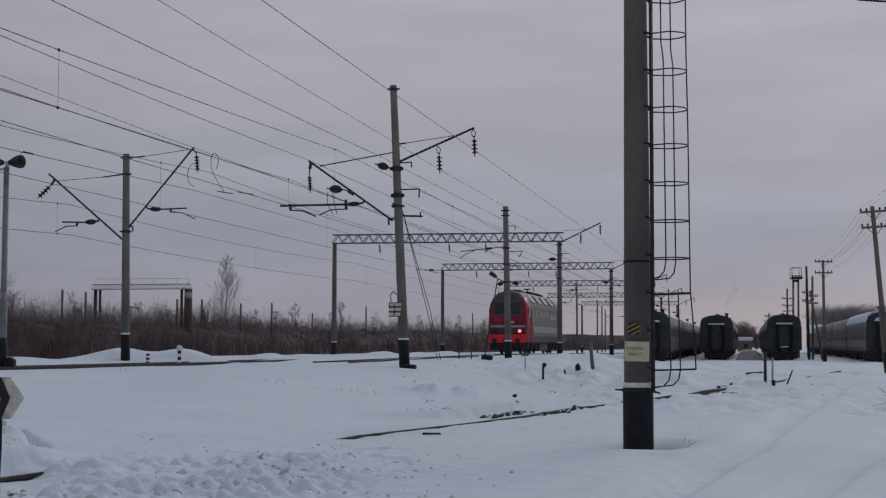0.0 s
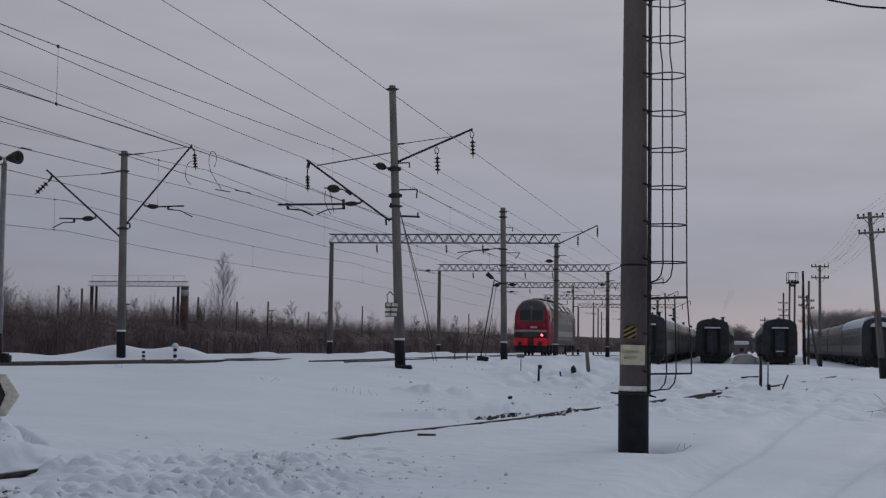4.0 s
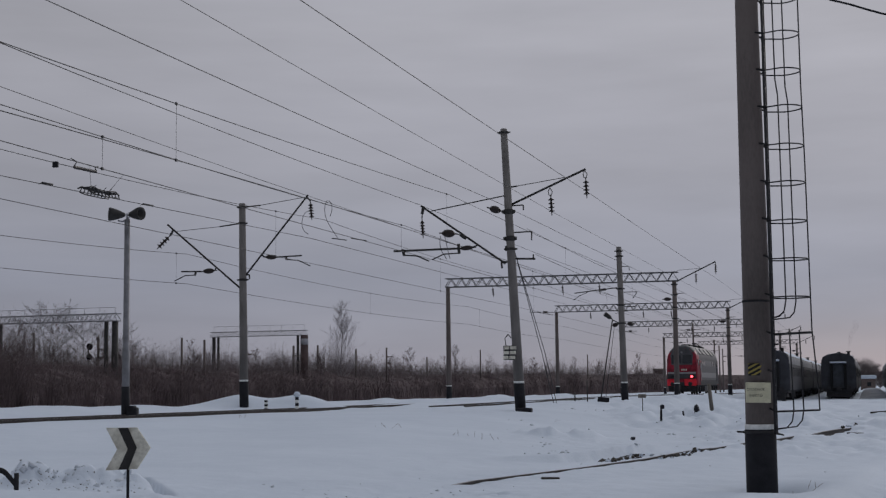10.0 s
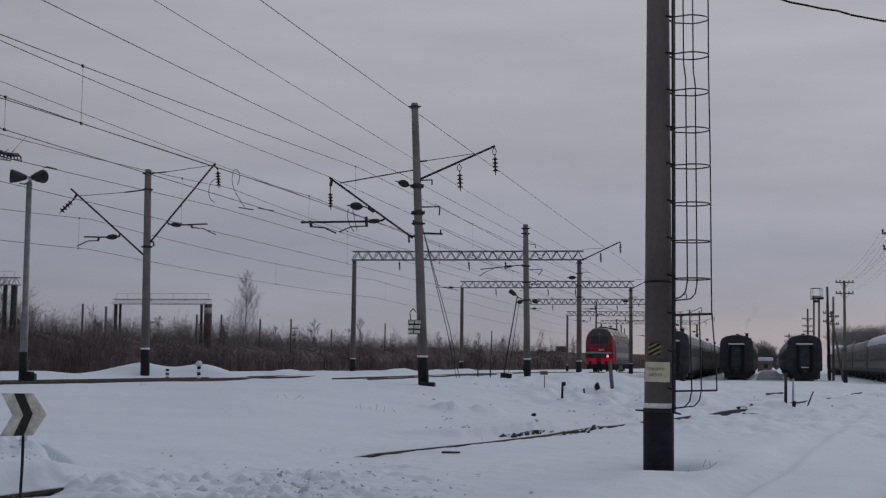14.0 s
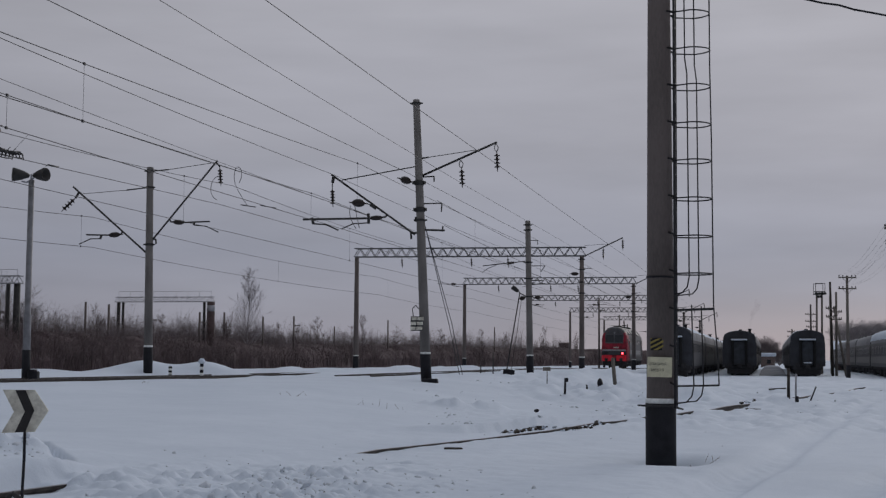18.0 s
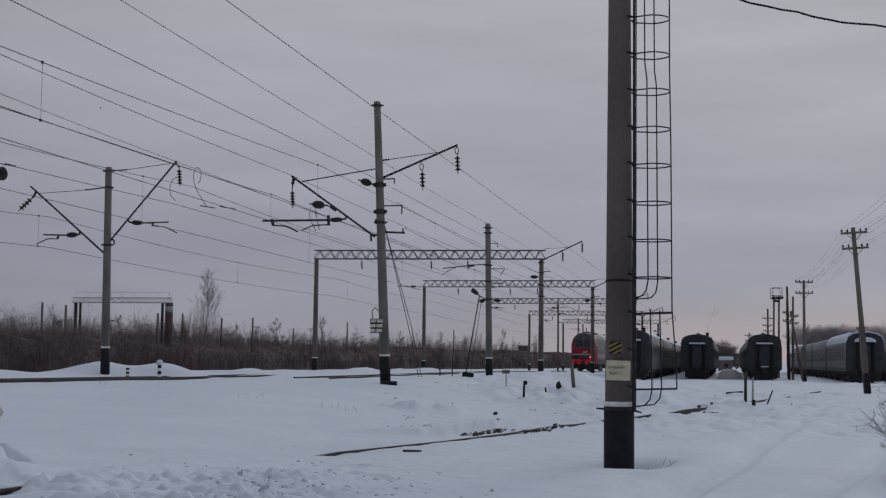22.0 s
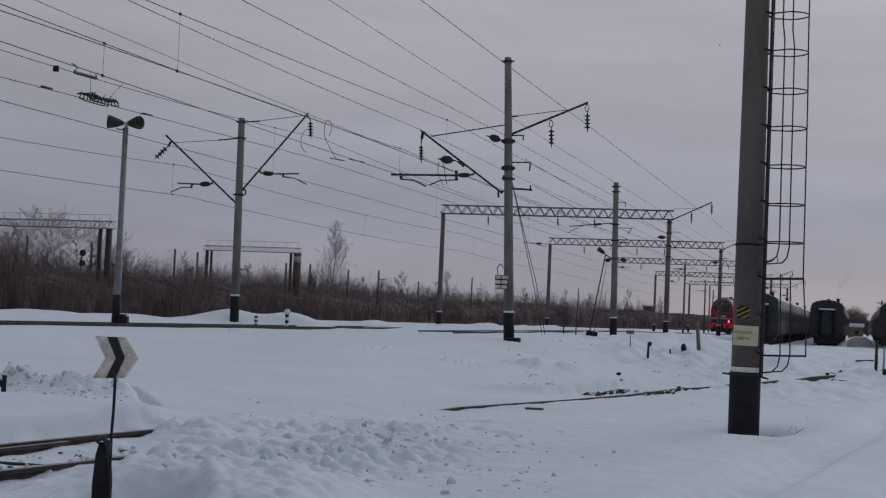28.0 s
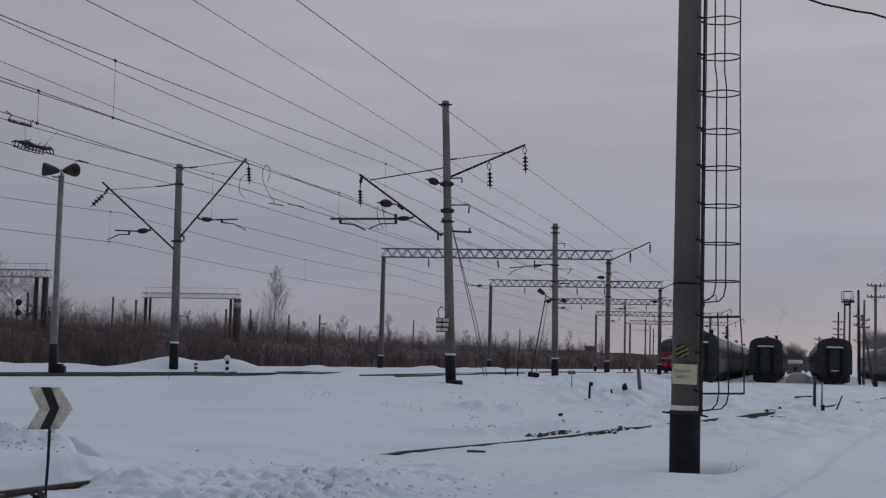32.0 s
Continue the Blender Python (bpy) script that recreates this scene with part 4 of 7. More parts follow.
    rod("post_bracket", t, [(X(0.1, 7.0), 0, 7.0), (0.56, 0, 7.02), (0.54, 0, 6.68)], 0.028)
    rod("post_bracket", t, [(X(0.05, 5.95), 0, 5.97), (0.68, 0, 5.94)], 0.042)
    rod("post_pin", t, [(0.6, 0, 5.9), (0.6, 0, 6.12)], 0.03)
    for z, dz in ((7.83, 0.1), (6.77, 0.1), (6.35, 0.05), (11.0, 0.04)):
        collar(t, X(0, z), z, 0.175, dz)
    rod("side_clip", t, [(X(-0.17, 6.4), -0.02, 6.48), (X(-0.17, 6.3), -0.02, 6.28)], 0.06)
    # meter box with plates hung low on the mast
    bm = bmesh.new()
    box(bm, (-0.38, -0.2, 2.28), (0.46, 0.05, 0.56), bevel=0.01)
    back = part("plate_frame", bm, TAR, t, "dark plate frame")
    for i, (px, w) in enumerate(((-0.5, 0.2), (-0.25, 0.24))):
        for row in range(3):
            bm = bmesh.new()
            box(bm, (px, -0.235, 2.1 + row * 0.185), (w, 0.02, 0.13), pose(0, 0, 0, 0, 0.6 * (row - 1), 0), bevel=0.006)
            part("plate", bm, SIGN_WHITE, back, "pale metal plate")
    rod("plate_hook", t, [(-0.5, -0.2, 2.5), (-0.55, -0.2, 2.85), (-0.42, -0.2, 3.0), (-0.3, -0.2, 2.85)], 0.018)
    # guys
    for dx in (0.0, 0.14):
        bm = bmesh.new()
        bent(bm, [(X(0.15, 6.2), 0.05, 6.2), (-0.05 + dx, 9.5, 2.5), (0.0 + dx, 14.5, 0.15)], 0.018, 5)
        part("guy_wire", bm, WIRE, t)
    # footing
    bm = bmesh.new()
    box(bm, (0.2, -0.5, 0.0), (0.6, 0.5, 0.3), bevel=0.04)
    part("footing", bm, TAR, t)
    return t


def lamp_mast():
    x, y = 3.83, 82.0
    t = catenary_mast("catenary_mast", pose(x, y, gz(x, y) - 0.1, 0, 0, -HEAD * 0.5), 9.0, 0.2, 0.15, "concrete overhead line mast with a small floodlight", lean=-0.018)
    for z in (8.75, 8.45, 6.55, 5.6, 4.55):
        collar(t, -0.018 * z, z, 0.165)
    rod("steady_tube", t, [(-2.8, 0, 6.35), (-0.3, 0, 6.62)], 0.03)
    barrel("rod_insulator", t, (-1.3, 0, 6.5), (-0.9, 0, 6.55), 0.09)
    rod("steady_arm", t, [(-2.0, 0, 6.4), (-2.5, 0, 6.2), (-2.85, 0, 5.95)], 0.02)
    rod("post_bracket", t, [(0, 0, 7.85), (0.42, 0, 7.82), (0.42, 0, 7.6)], 0.022)
    rod("post_bracket", t, [(0, 0, 6.35), (0.85, 0, 6.35), (0.6, 0, 6.0)], 0.022)
    rod("post_bracket", t, [(0, 0, 5.5), (0.7, 0, 5.5)], 0.03)
    rod("lamp_arm", t, [(-0.1, 0, 4.5), (-0.62, 0, 4.75), (-0.72, 0, 4.95)], 0.03)
    ovoid("post_insulator", t, (-0.62, 0, 4.42), (-0.3, 0, 4.5), 0.13)
    ovoid("post_insulator", t, (0.25, 0, 4.5), (0.6, 0, 4.5), 0.13)
    bm = bmesh.new()
    ring_profile(bm, [(0.07, 0), (0.12, 0.1), (0.14, 0.4), (0.12, 0.46)], 14, axis=along((-0.75, -0.3, 0.55), (-0.7, 0, 4.85)))
    part("floodlight", bm, STEEL, t, "dark drum floodlight")
    rod("stay", t, [(-0.62, 0, 4.75), (-1.42, 0.3, 0.1)], 0.035)
    rod("stay", t, [(-0.5, 0, 4.5), (-1.15, 0.4, 0.1)], 0.014)
    return t


left_mast()
middle_mast()
lamp_mast()


def gantry(x, y, label, feeder=True, wide=16.7, beam=8.3, top=0.62, turn=-HEAD):
    """A portal over the main tracks: two concrete legs and a lattice beam. x, y: its right leg."""
    z = track_z(y) - 0.1
    t = thing("portal_gantry", pose(x, y, z, 0, 0, turn), label, "overhead line gantry", "portal gantries")
    for xx in (0.0, -wide):
        bm = bmesh.new()
        ring_profile(bm, [(0.2, -0.4), (0.155, beam)], 18, c=(xx, 0))
        leg = part("leg", bm, CONCRETE_DARK, t)
        bm = bmesh.new()
        ring_profile(bm, [(0.21, -0.3), (0.208, 0.95), (0.19, 0.96)], 18, c=(xx, 0))
        part("tar_base", bm, TAR, leg, "black tarred foot")
        bm = bmesh.new()
        ring_profile(bm, [(0.203, 0.96), (0.2, 1.02)], 18, c=(xx, 0))
        part("white_ring", bm, WHITE_PAINT, leg)
    bm = bmesh.new()
    for a, b, r in truss_lines((-wide - 0.15, 0, beam), (0.3, 0, beam), 0.55, top, 22):
        tube(bm, a, b, r, r, 4)
    part("truss", bm, TRUSS, t, "grey lattice truss beam")
    for zz in (beam - 0.25, beam - 1.0, beam - 1.9, beam - 2.7):
        collar(t, 0, zz, 0.16)
    for xx in (-13.3, -8.1, -5.4):
        insulator("insulator", t, (xx, 0, beam - 0.05), (0.08, 0, -1), 3, 0.1, 0.18)
    for xx, s in ((-10.6, 1), (-2.6, -1)):
        rod("steady_arm", t, [(xx, 0, beam - 2.0), (xx + 1.9 * s, 0, beam - 2.05)], 0.022)
        rod("steady_arm", t, [(xx + 0.5 * s, 0, beam - 2.0), (xx + 1.7 * s, 0, beam - 2.25)], 0.016)
        barrel("rod_insulator", t, (xx + 1.0 * s, 0, beam - 2.02), (xx + 1.4 * s, 0, beam - 2.03), 0.1)
    ovoid("strain_insulator", t, (-0.78, 0, beam - 1.3), (-0.25, 0, beam - 1.3), 0.14)
    rod("post_bracket", t, [(0, 0, beam - 0.9), (0.7, 0, beam - 0.9)], 0.025)
    rod("post_bracket", t, [(0, 0, beam - 1.6), (0.75, 0, beam - 1.62), (0.75, 0, beam - 1.9)], 0.025)
    if feeder:
        rod("feeder_arm", t, [(0.15, 0, beam - 0.05), (2.95, 0, beam + 1.3)], 0.045)
        rod("tie_rod", t, [(0.2, 0, beam + 0.75), (1.9, 0, beam + 0.85)], 0.014)
        for xx in (1.55, 2.95):
            insulator("insulator", t, (xx, 0, beam - 0.05 + (xx - 0.15) * 0.47), (0, 0, -1), 4, 0.11, 0.16)
    return t


GANTRIES = ((8.45, 101.6), (16.3, 136.0), (24.1, 170.0), (32.0, 206.0), (41.0, 246.0))
for i, (x, y) in enumerate(GANTRIES):
    gantry(x, y, "lattice portal gantry on concrete legs over the main tracks", turn=-9.0 if i == 0 else -HEAD)

# old gantries deep in the thicket
def old_gantry(x0, y0, x1, y1, z, top, thick=0.2):
    a, b = Vector((x0, y0, 0)), Vector((x1, y1, 0))
    g = 0.5
    t = thing("old_gantry", pose(x0, y0, g), "old lattice gantry on dark legs standing in the thicket", "overhead line gantry", "old gantries")
    w = b - a
    for p, r in ((Vector((0, 0, 0)), 0.17), (w, thick), (w * 0.93, 0.13), (w * 0.05, 0.12)):
        bm = bmesh.new()
        ring_profile(bm, [(r * 1.15, -0.4), (r, z - g)], 14, c=(p.x, p.y))
        leg = part("leg", bm, RED_BROWN if r > 0.25 else STEEL, t, "red-brown pillar" if r > 0.25 else "")
        if r > 0.25:
            bm = bmesh.new()
            ring_profile(bm, [(r * 1.05, z - g - 0.9), (r * 1.05, z - g - 0.35), (r * 1.02, z - g - 0.34)], 14, c=(p.x, p.y))
            part("pale_collar", bm, PALE_STEEL, leg, "pale painted collar")
    bm = bmesh.new()
    d = w.normalized() * 0.3
    for p, q, r in truss_lines(-d + Vector((0, 0, z - g)), w + d + Vector((0, 0, z - g)), 0.45, 0.45, 14):
        tube(bm, p, q, r * 0.9, r * 0.9, 4)
    part("truss", bm, PALE_STEEL, t, "grey lattice truss beam")
    bm = bmesh.new()
    for k in range(9):
        p = w * (k / 8)
        tube(bm, p + Vector((0, 0, z - g + 0.45)), p + Vector((0, 0, z - g + top)), 0.018, 0.018, 4)
    tube(bm, Vector((0, 0, z - g + top)), w + Vector((0, 0, z - g + top)), 0.018, 0.018, 4)
    part("handrail", bm, PALE_STEEL, t)
    return t


old_gantry(-36.1, 88.0, -27.55, 86.0, 5.95, 0.85)
old_gantry(-32.7, 132.3, -23.6, 130.3, 6.58, 0.98, 0.36)

# ---- overhead wires ----


def span_sag(sag, ya, yb):
    """Shorter spans between the far gantries hang less."""
    return sag if ya < 40 else sag * 0.55 * ((yb - ya) / 52.0) ** 2


def wire_run(name, x0, supports, label, r=0.013, droppers=None, sag=0.35, n=18, cat="overhead wire"):
    """A wire over the supports (y, z), sagging between them; droppers: a function for the height of the wire below."""
    bm = bmesh.new()
    pts = []
    for (ya, za), (yb, zb) in zip(supports, supports[1:]):
        drop = span_sag(sag, ya, yb)
        for i in range(n):
            f = i / n
            y = ya + (yb - ya) * f
            pts.append((on_line(x0, y), y, za + (zb - za) * f - 4 * drop * f * (1 - f)))
    y, z = supports[-1]
    pts.append((on_line(x0, y), y, z))
    bent(bm, pts, r, 5)
    return single(name, bm, WIRE, label, cat, group="overhead wires")


def wire_z(supports, sag, y):
    for (ya, za), (yb, zb) in zip(supports, supports[1:]):
        if ya <= y <= yb:
            f = (y - ya) / (yb - ya)
            return za + (zb - za) * f - 4 * span_sag(sag, ya, yb) * f * (1 - f)
    return supports[-1][1]


def catenary(x0, zc, zm, spans, sag, label, every=9.0, low_sag=0.03, ends=None):
    """Contact wire, messenger wire and the droppers between."""
    lo, hi = [(y, zc - 0.0055 * max(0, min(y - 107, 110))) for y in spans], [(y, zm - 0.0055 * max(0, min(y - 107, 110))) for y in spans]
    if ends:
        # the near span's heights and sags are fitted to the camera's view
        lo[1], hi[1], low_sag, sag = (spans[1], ends[0][0]), (spans[1], ends[1][0]), ends[0][1], ends[1][1]
    t = thing("catenary", pose(0, 0, 0), label, "overhead wire", "overhead wires")
    for nm, sup, sg, r in (("contact_wire", lo, low_sag, 0.0115), ("messenger_wire", hi, sag, 0.0115)):
        ob = wire_run(nm, x0, sup, "", r, sag=sg)
        ob.parent = t
        for key in ("label", "category", "group"):
            if key in ob:
                del ob[key]
    y = spans[1] + 6
    while y < min(spans[-1], 112):
        x = on_line(x0, y)
        a, b = wire_z(lo, low_sag, y), wire_z(hi, sag, y)
        if b - a > 0.12:
            bm = bmesh.new()
            tube(bm, (x, y, a), (x, y, b), 0.005, 0.005, 4)
            for z in (a, b):
                box(bm, (x, y, z), (0.045, 0.10, 0.06))
            part("dropper", bm, WIRE, t)
        y += every
    return t


SPANS = (-46.0, 4.5, 55.0, 103.0, 137.5, 171.5, 207.5, 247.0)
SPANS_L = (-50.0, 5.0, 60.0, 104.0, 138.5, 172.5, 208.5, 248.0)
catenary(-17.8, 6.92, 7.96, SPANS, 0.3, "contact line over the locomotive track", 22.0)
catenary(-16.0, 7.24, 9.15, SPANS, 0.7, "raised contact line beside the locomotive track", 22.0, ends=((6.36, -0.21), (7.93, 0.19)))
catenary(-23.0, 6.87, 8.9, SPANS_L, 0.72, "contact line over the main track", 22.0)
wire_run("contact_wire", -21.6, [(-46.0, 5.4), (4.5, 6.48), (55.0, 7.55), (103.0, 7.5)], "rising crossover contact wire between two tracks", 0.0115, sag=0.0)
catenary(-29.0, 6.2, 7.5, SPANS_L, 0.75, "contact line over the far track", 24.0, 0.5)


def straight(x0, z, label, rise=0.0, sag=0.08, spans=SPANS, r=0.0105):
    return wire_run("feeder_wire", x0, [(y, z + (rise if y < 40 else 0.0) - 0.0055 * max(0, min(y - 107, 110))) for y in spans], label, r, sag=sag)


straight(-10.6, 9.16, "thin feeder wire on the outer insulators", 0.12)
straight(-12.0, 8.41, "thin feeder wire on the inner insulators", 0.47, 0.04, r=0.0078)
straight(-14.2, 8.85, "thin line wire along the masts", -0.3)
straight(-17.2, 8.79, "thin line wire over the bracket tips", 0.45, 0.308)
straight(-13.0, 7.75, "thin line wire past the mast brackets", 0.0, 0.5, SPANS[2:])
straight(-12.7, 6.75, "thin line wire past the mast brackets", 0.0, 0.5, SPANS[2:])
straight(-23.5, 9.9, "thin line wire over the far mast's bracket", 0.8)

# ---- the locomotive ----


def loft(bm, stations, close=False, mi=0, smooth=True):
    """Skin over cross sections given as lists of points."""
    rows = [[bm.verts.new(p) for p in s] for s in stations]
    for a, b in zip(rows, rows[1:]):
        for i in range(len(a) - 1):
            f = bm.faces.new((a[i], a[i + 1], b[i + 1], b[i]))
            f.material_index, f.smooth = mi, smooth
    return rows


SIDE = ((1.55, 0.95), (1.555, 1.5), (1.555, 2.2), (1.55, 2.9), (1.50, 3.45))
ROOF = ((1.50, 3.45), (1.47, 3.92), (1.24, 4.38), (0.86, 4.78), (0.35, 4.93), (-0.35, 4.93), (-0.86, 4.78), (-1.24, 4.38), (-1.47, 3.92), (-1.50, 3.45))


def locomotive():
    t = thing("locomotive", pose(0, 0, 0), "red and grey diesel locomotive with a lit red tail lamp", "locomotive")
    L = 20.6
    # lower body sides and roof between the cabs
    for s in (1, -1):
        bm = bmesh.new()
        loft(bm, [[(s * x, y, z) for x, z in SIDE] for y in ((2.3, L - 2.3) if s > 0 else (L - 2.3, 2.3))], smooth=False)
        part("side_panel", bm, LOCO_SIDE, t, "grey painted side")
        bm = bmesh.new()
        box(bm, (s * 1.56, L / 2, 1.22), (0.03, L - 5.2, 0.5), bevel=0.01)
        part("side_skirt", bm, LOCO_GREY, t, "dark grey lower band")
        bm = bmesh.new()
        box(bm, (s * 1.567, L / 2, 1.95), (0.02, L - 7.0, 0.5), bevel=0.006)
        part("side_stripe", bm, LOCO_PALE, t, "pale grey stripe along the side")
        # the cab's red ends on the side in a slanting edge
        for end in (0, 1):
            fy = (lambda y: y) if end == 0 else (lambda y: L - y)
            bm = bmesh.new()
            edge = [(2.25, 0.97), (2.75, 0.97), (3.9, 3.44), (2.25, 3.44)]
            a = [bm.verts.new((s * (1.575 if z < 3 else 1.522), fy(y), z)) for y, z in edge]
            b = [bm.verts.new((s * 1.45, fy(y), z)) for y, z in edge]
            bm.faces.new(a)
            for i in range(4):
                bm.faces.new((a[i], b[i], b[(i + 1) % 4], a[(i + 1) % 4]))
            bmesh.ops.recalc_face_normals(bm, faces=bm.faces[:])
            # the far end is coloured grey for the shade on its red
            part("side_flash", bm, LOCO_RED if end == 0 else LOCO_SIDE, t, "red slanting side panel" if end == 0 else "slanting side panel greyed for shade")
            bm = bmesh.new()
            box(bm, (s * 1.57, fy(2.55), 2.35), (0.05, 0.62, 2.1), bevel=0.02)
            door = part("cab_door", bm, LOCO_RED if end == 0 else LOCO_GREY, t, "red side door" if end == 0 else "side door greyed for shade")
            bm = bmesh.new()
            box(bm, (s * 1.597, fy(2.55), 2.85), (0.02, 0.42, 0.8), bevel=0.01)
            part("door_window", bm, GLASS, door)
        for y, w, h in ((4.9, 0.6, 0.5), (6.3, 0.6, 0.5), (13.6, 0.6, 0.5), (15.4, 0.6, 0.5)):
            bm = bmesh.new()
            box(bm, (s * 1.53, y, 3.12), (0.04, w, h), bevel=0.02)
            part("side_window", bm, GLASS, t)
        for k in range(4):
            bm = bmesh.new()
            box(bm, (0, 0, 0), (0.07, 2.0, 0.8), pose(s * 1.25, 3.9 + k * 3.6, 4.36, 0, -s * 38, 0), bevel=0.02)
            part("roof_panel", bm, LOCO_PANEL, t, "pale slanting roof panel")
            bm = bmesh.new()
            for i in range(6):
                box(bm, (0, 0, 0), (0.06, 0.16, 0.6), pose(s * 1.25, 5.0 + k * 3.6 + i * 0.22, 4.36, 0, -s * 38, 0))
            part("roof_grille", bm, UNDER, t)
    bm = bmesh.new()
    loft(bm, [[(x, y, z) for x, z in ROOF] for y in (2.3, 6, 10, 14, L - 2.3)])
    part("roof", bm, LOCO_ROOF, t, "dark grey rounded roof")
    for y, w in ((4.5, 0.9), (8.5, 1.3), (12.0, 1.3), (15.5, 0.9)):
        bm = bmesh.new()
        box(bm, (0, y, 5.0), (w, 1.6, 0.16), bevel=0.05)
        part("roof_hatch", bm, UNDER, t)
    bm = bmesh.new()
    tube(bm, (0.55, 6.6, 4.9), (0.55, 6.6, 5.2), 0.05, 0.05)
    box(bm, (0.55, 6.6, 5.22), (0.5, 0.35, 0.1), bevel=0.03)
    part("roof_vent", bm, UNDER, t)
    # cabs at both ends: a rounded nose, red near, coloured grey far as shaded
    for end in (0, 1):
        fy = (lambda y: y) if end == 0 else (lambda y: L - y)
        def sect(y, pts, sx, top):
            return [(x * sx, fy(y), min(z, 0.95 + (z - 0.95) * top)) for x, z in pts]
        low = [(x, z) for x, z in SIDE]
        ring = low + list(ROOF[1:-1]) + [(-x, z) for x, z in low[::-1]]
        st = [sect(0.32, ring, 0.90, 0.925), sect(0.42, ring, 0.955, 0.955), sect(0.75, ring, 0.99, 0.985), sect(1.4, ring, 1.0, 1.0), sect(2.3, ring, 1.0, 1.0)]
        # the lower nose stands further forward than the raked windscreen
        for i, s in enumerate(st[:3]):
            st[i] = [(x, y + ((-0.28 if end == 0 else 0.28) * max(0.0, min(1.0, (2.95 - z) / 0.6)) + (0.22 if end == 0 else -0.22) * max(0.0, (z - 2.95) / 2.0)) * (1 - i * 0.33), z) for x, y, z in s]
        bm = bmesh.new()
        rows = loft(bm, st if end == 0 else st)
        bm.faces.new(rows[0] if end else rows[0][::-1])
        bmesh.ops.triangulate(bm, faces=[f for f in bm.faces if len(f.verts) > 4])
        if end == 1:
            bmesh.ops.reverse_faces(bm, faces=bm.faces[:])
        for f in bm.faces:
            c = f.calc_center_median()
            if c.z > 4.15:
                f.material_index = 1
        cab = part("cab", bm, [LOCO_RED if end == 0 else LOCO_GREY, LOCO_ROOF], t, "red rounded driver's cab" if end == 0 else "rounded cab at the leading end, greyed for shade")
        s = 1 if end == 0 else -1
        front = lambda z: fy(0.33 - 0.28 * max(0.0, min(1.0, (2.95 - z) / 0.6)) + 0.22 * max(0.0, (z - 2.95) / 2.0))
        # dark arch round the windscreen
        bm = bmesh.new()
        arch = [(-1.16, 2.95), (1.16, 2.95), (1.2, 3.5), (1.24, 3.95), (1.06, 4.28), (0.74, 4.56), (0.0, 4.66), (-0.74, 4.56), (-1.06, 4.28), (-1.24, 3.95), (-1.2, 3.5)]
        arch = [(x * 0.9, z) for x, z in arch]
        a = [bm.verts.new((x, front(z) - s * 0.05, z)) for x, z in arch]
        b = [bm.verts.new((x * 1.03, front(z) + s * 0.08, z)) for x, z in arch]
        bm.faces.new(a if s > 0 else a[::-1])
        for i in range(len(a)):
            bm.faces.new((a[i], b[i], b[(i + 1) % len(a)], a[(i + 1) % len(a)]) if s > 0 else (a[(i + 1) % len(a)], b[(i + 1) % len(a)], b[i], a[i]))
        mask = part("windscreen_surround", bm, LOCO_ROOF, cab, "dark grey windscreen surround")
        for x in (-0.54, 0.54):
            bm = bmesh.new()
            q = [(x - 0.46, 3.1), (x + 0.46, 3.1), (x + 0.44, 3.95), (x - 0.44, 3.95)]
            f = [bm.verts.new((px, front(pz) - s * 0.075, pz)) for px, pz in q]
            g = [bm.verts.new((px, front(pz) - s * 0.04, pz)) for px, pz in q]
            bm.faces.new(f if s > 0 else f[::-1])
            for k in range(4):
                bm.faces.new((f[k], g[k], g[(k + 1) % 4], f[(k + 1) % 4]))
            part("windscreen", bm, GLASS, cab, "dark windscreen pane")
        bm = bmesh.new()
        ring_profile(bm, [(0.07, 0), (0.1, 0.05), (0.1, 0.1)], 12, axis=along((0, -s, 0), (0, front(4.2) - s * 0.02, 4.2)))
        part("headlight", bm, GALV, cab)
        # pale stripe with lamps, and the badge as plain bars
        bm = bmesh.new()
        box(bm, (0, front(1.8) - s * 0.01, 1.83), (2.86, 0.06, 0.46), bevel=0.015)
        part("lamp_band", bm, LOCO_GREY, cab, "dark grey band behind the lamps")
        bm = bmesh.new()
        bent_x = (1.36, 1.47, 1.57)
        ys_ = (front(2.15) - s * 0.03, fy(0.45), fy(0.9))
        pts = [(-bent_x[2], ys_[2]), (-bent_x[1], ys_[1]), (-bent_x[0], ys_[0]), (bent_x[0], ys_[0]), (bent_x[1], ys_[1]), (bent_x[2], ys_[2])]
        lo_ = [bm.verts.new((x, y, 2.07)) for x, y in pts]
        hi_ = [bm.verts.new((x, y, 2.25)) for x, y in pts]
        for i in range(5):
            bm.faces.new((lo_[i], lo_[i + 1], hi_[i + 1], hi_[i]) if s > 0 else (hi_[i], hi_[i + 1], lo_[i + 1], lo_[i]))
        tops = [bm.verts.new((x * 0.95, y + s * 0.08, 2.25)) for x, y in pts]
        for i in range(5):
            bm.faces.new((hi_[i], hi_[i + 1], tops[i + 1], tops[i]) if s > 0 else (tops[i], tops[i + 1], hi_[i + 1], hi_[i]))
        part("pale_stripe", bm, LOCO_PALE, cab, "pale grey stripe round the nose")
        for x in (-0.98, 0.98):
            bm = bmesh.new()
            box(bm, (x, front(1.8) - s * 0.05, 1.80), (0.62, 0.08, 0.3), bevel=0.03)
            part("lamp_cluster", bm, UNDER, cab)
            bm = bmesh.new()
            ring_profile(bm, [(0.105, 0), (0.105, 0.05), (0.08, 0.07)], 12, axis=along((0, -s, 0), (x, front(1.8) - s * 0.08, 1.80)))
            part("tail_lamp", bm, TAIL if (s > 0 and x > 0) else GLASS, cab, "lit red tail lamp" if (s > 0 and x > 0) else "")
        bm = bmesh.new()
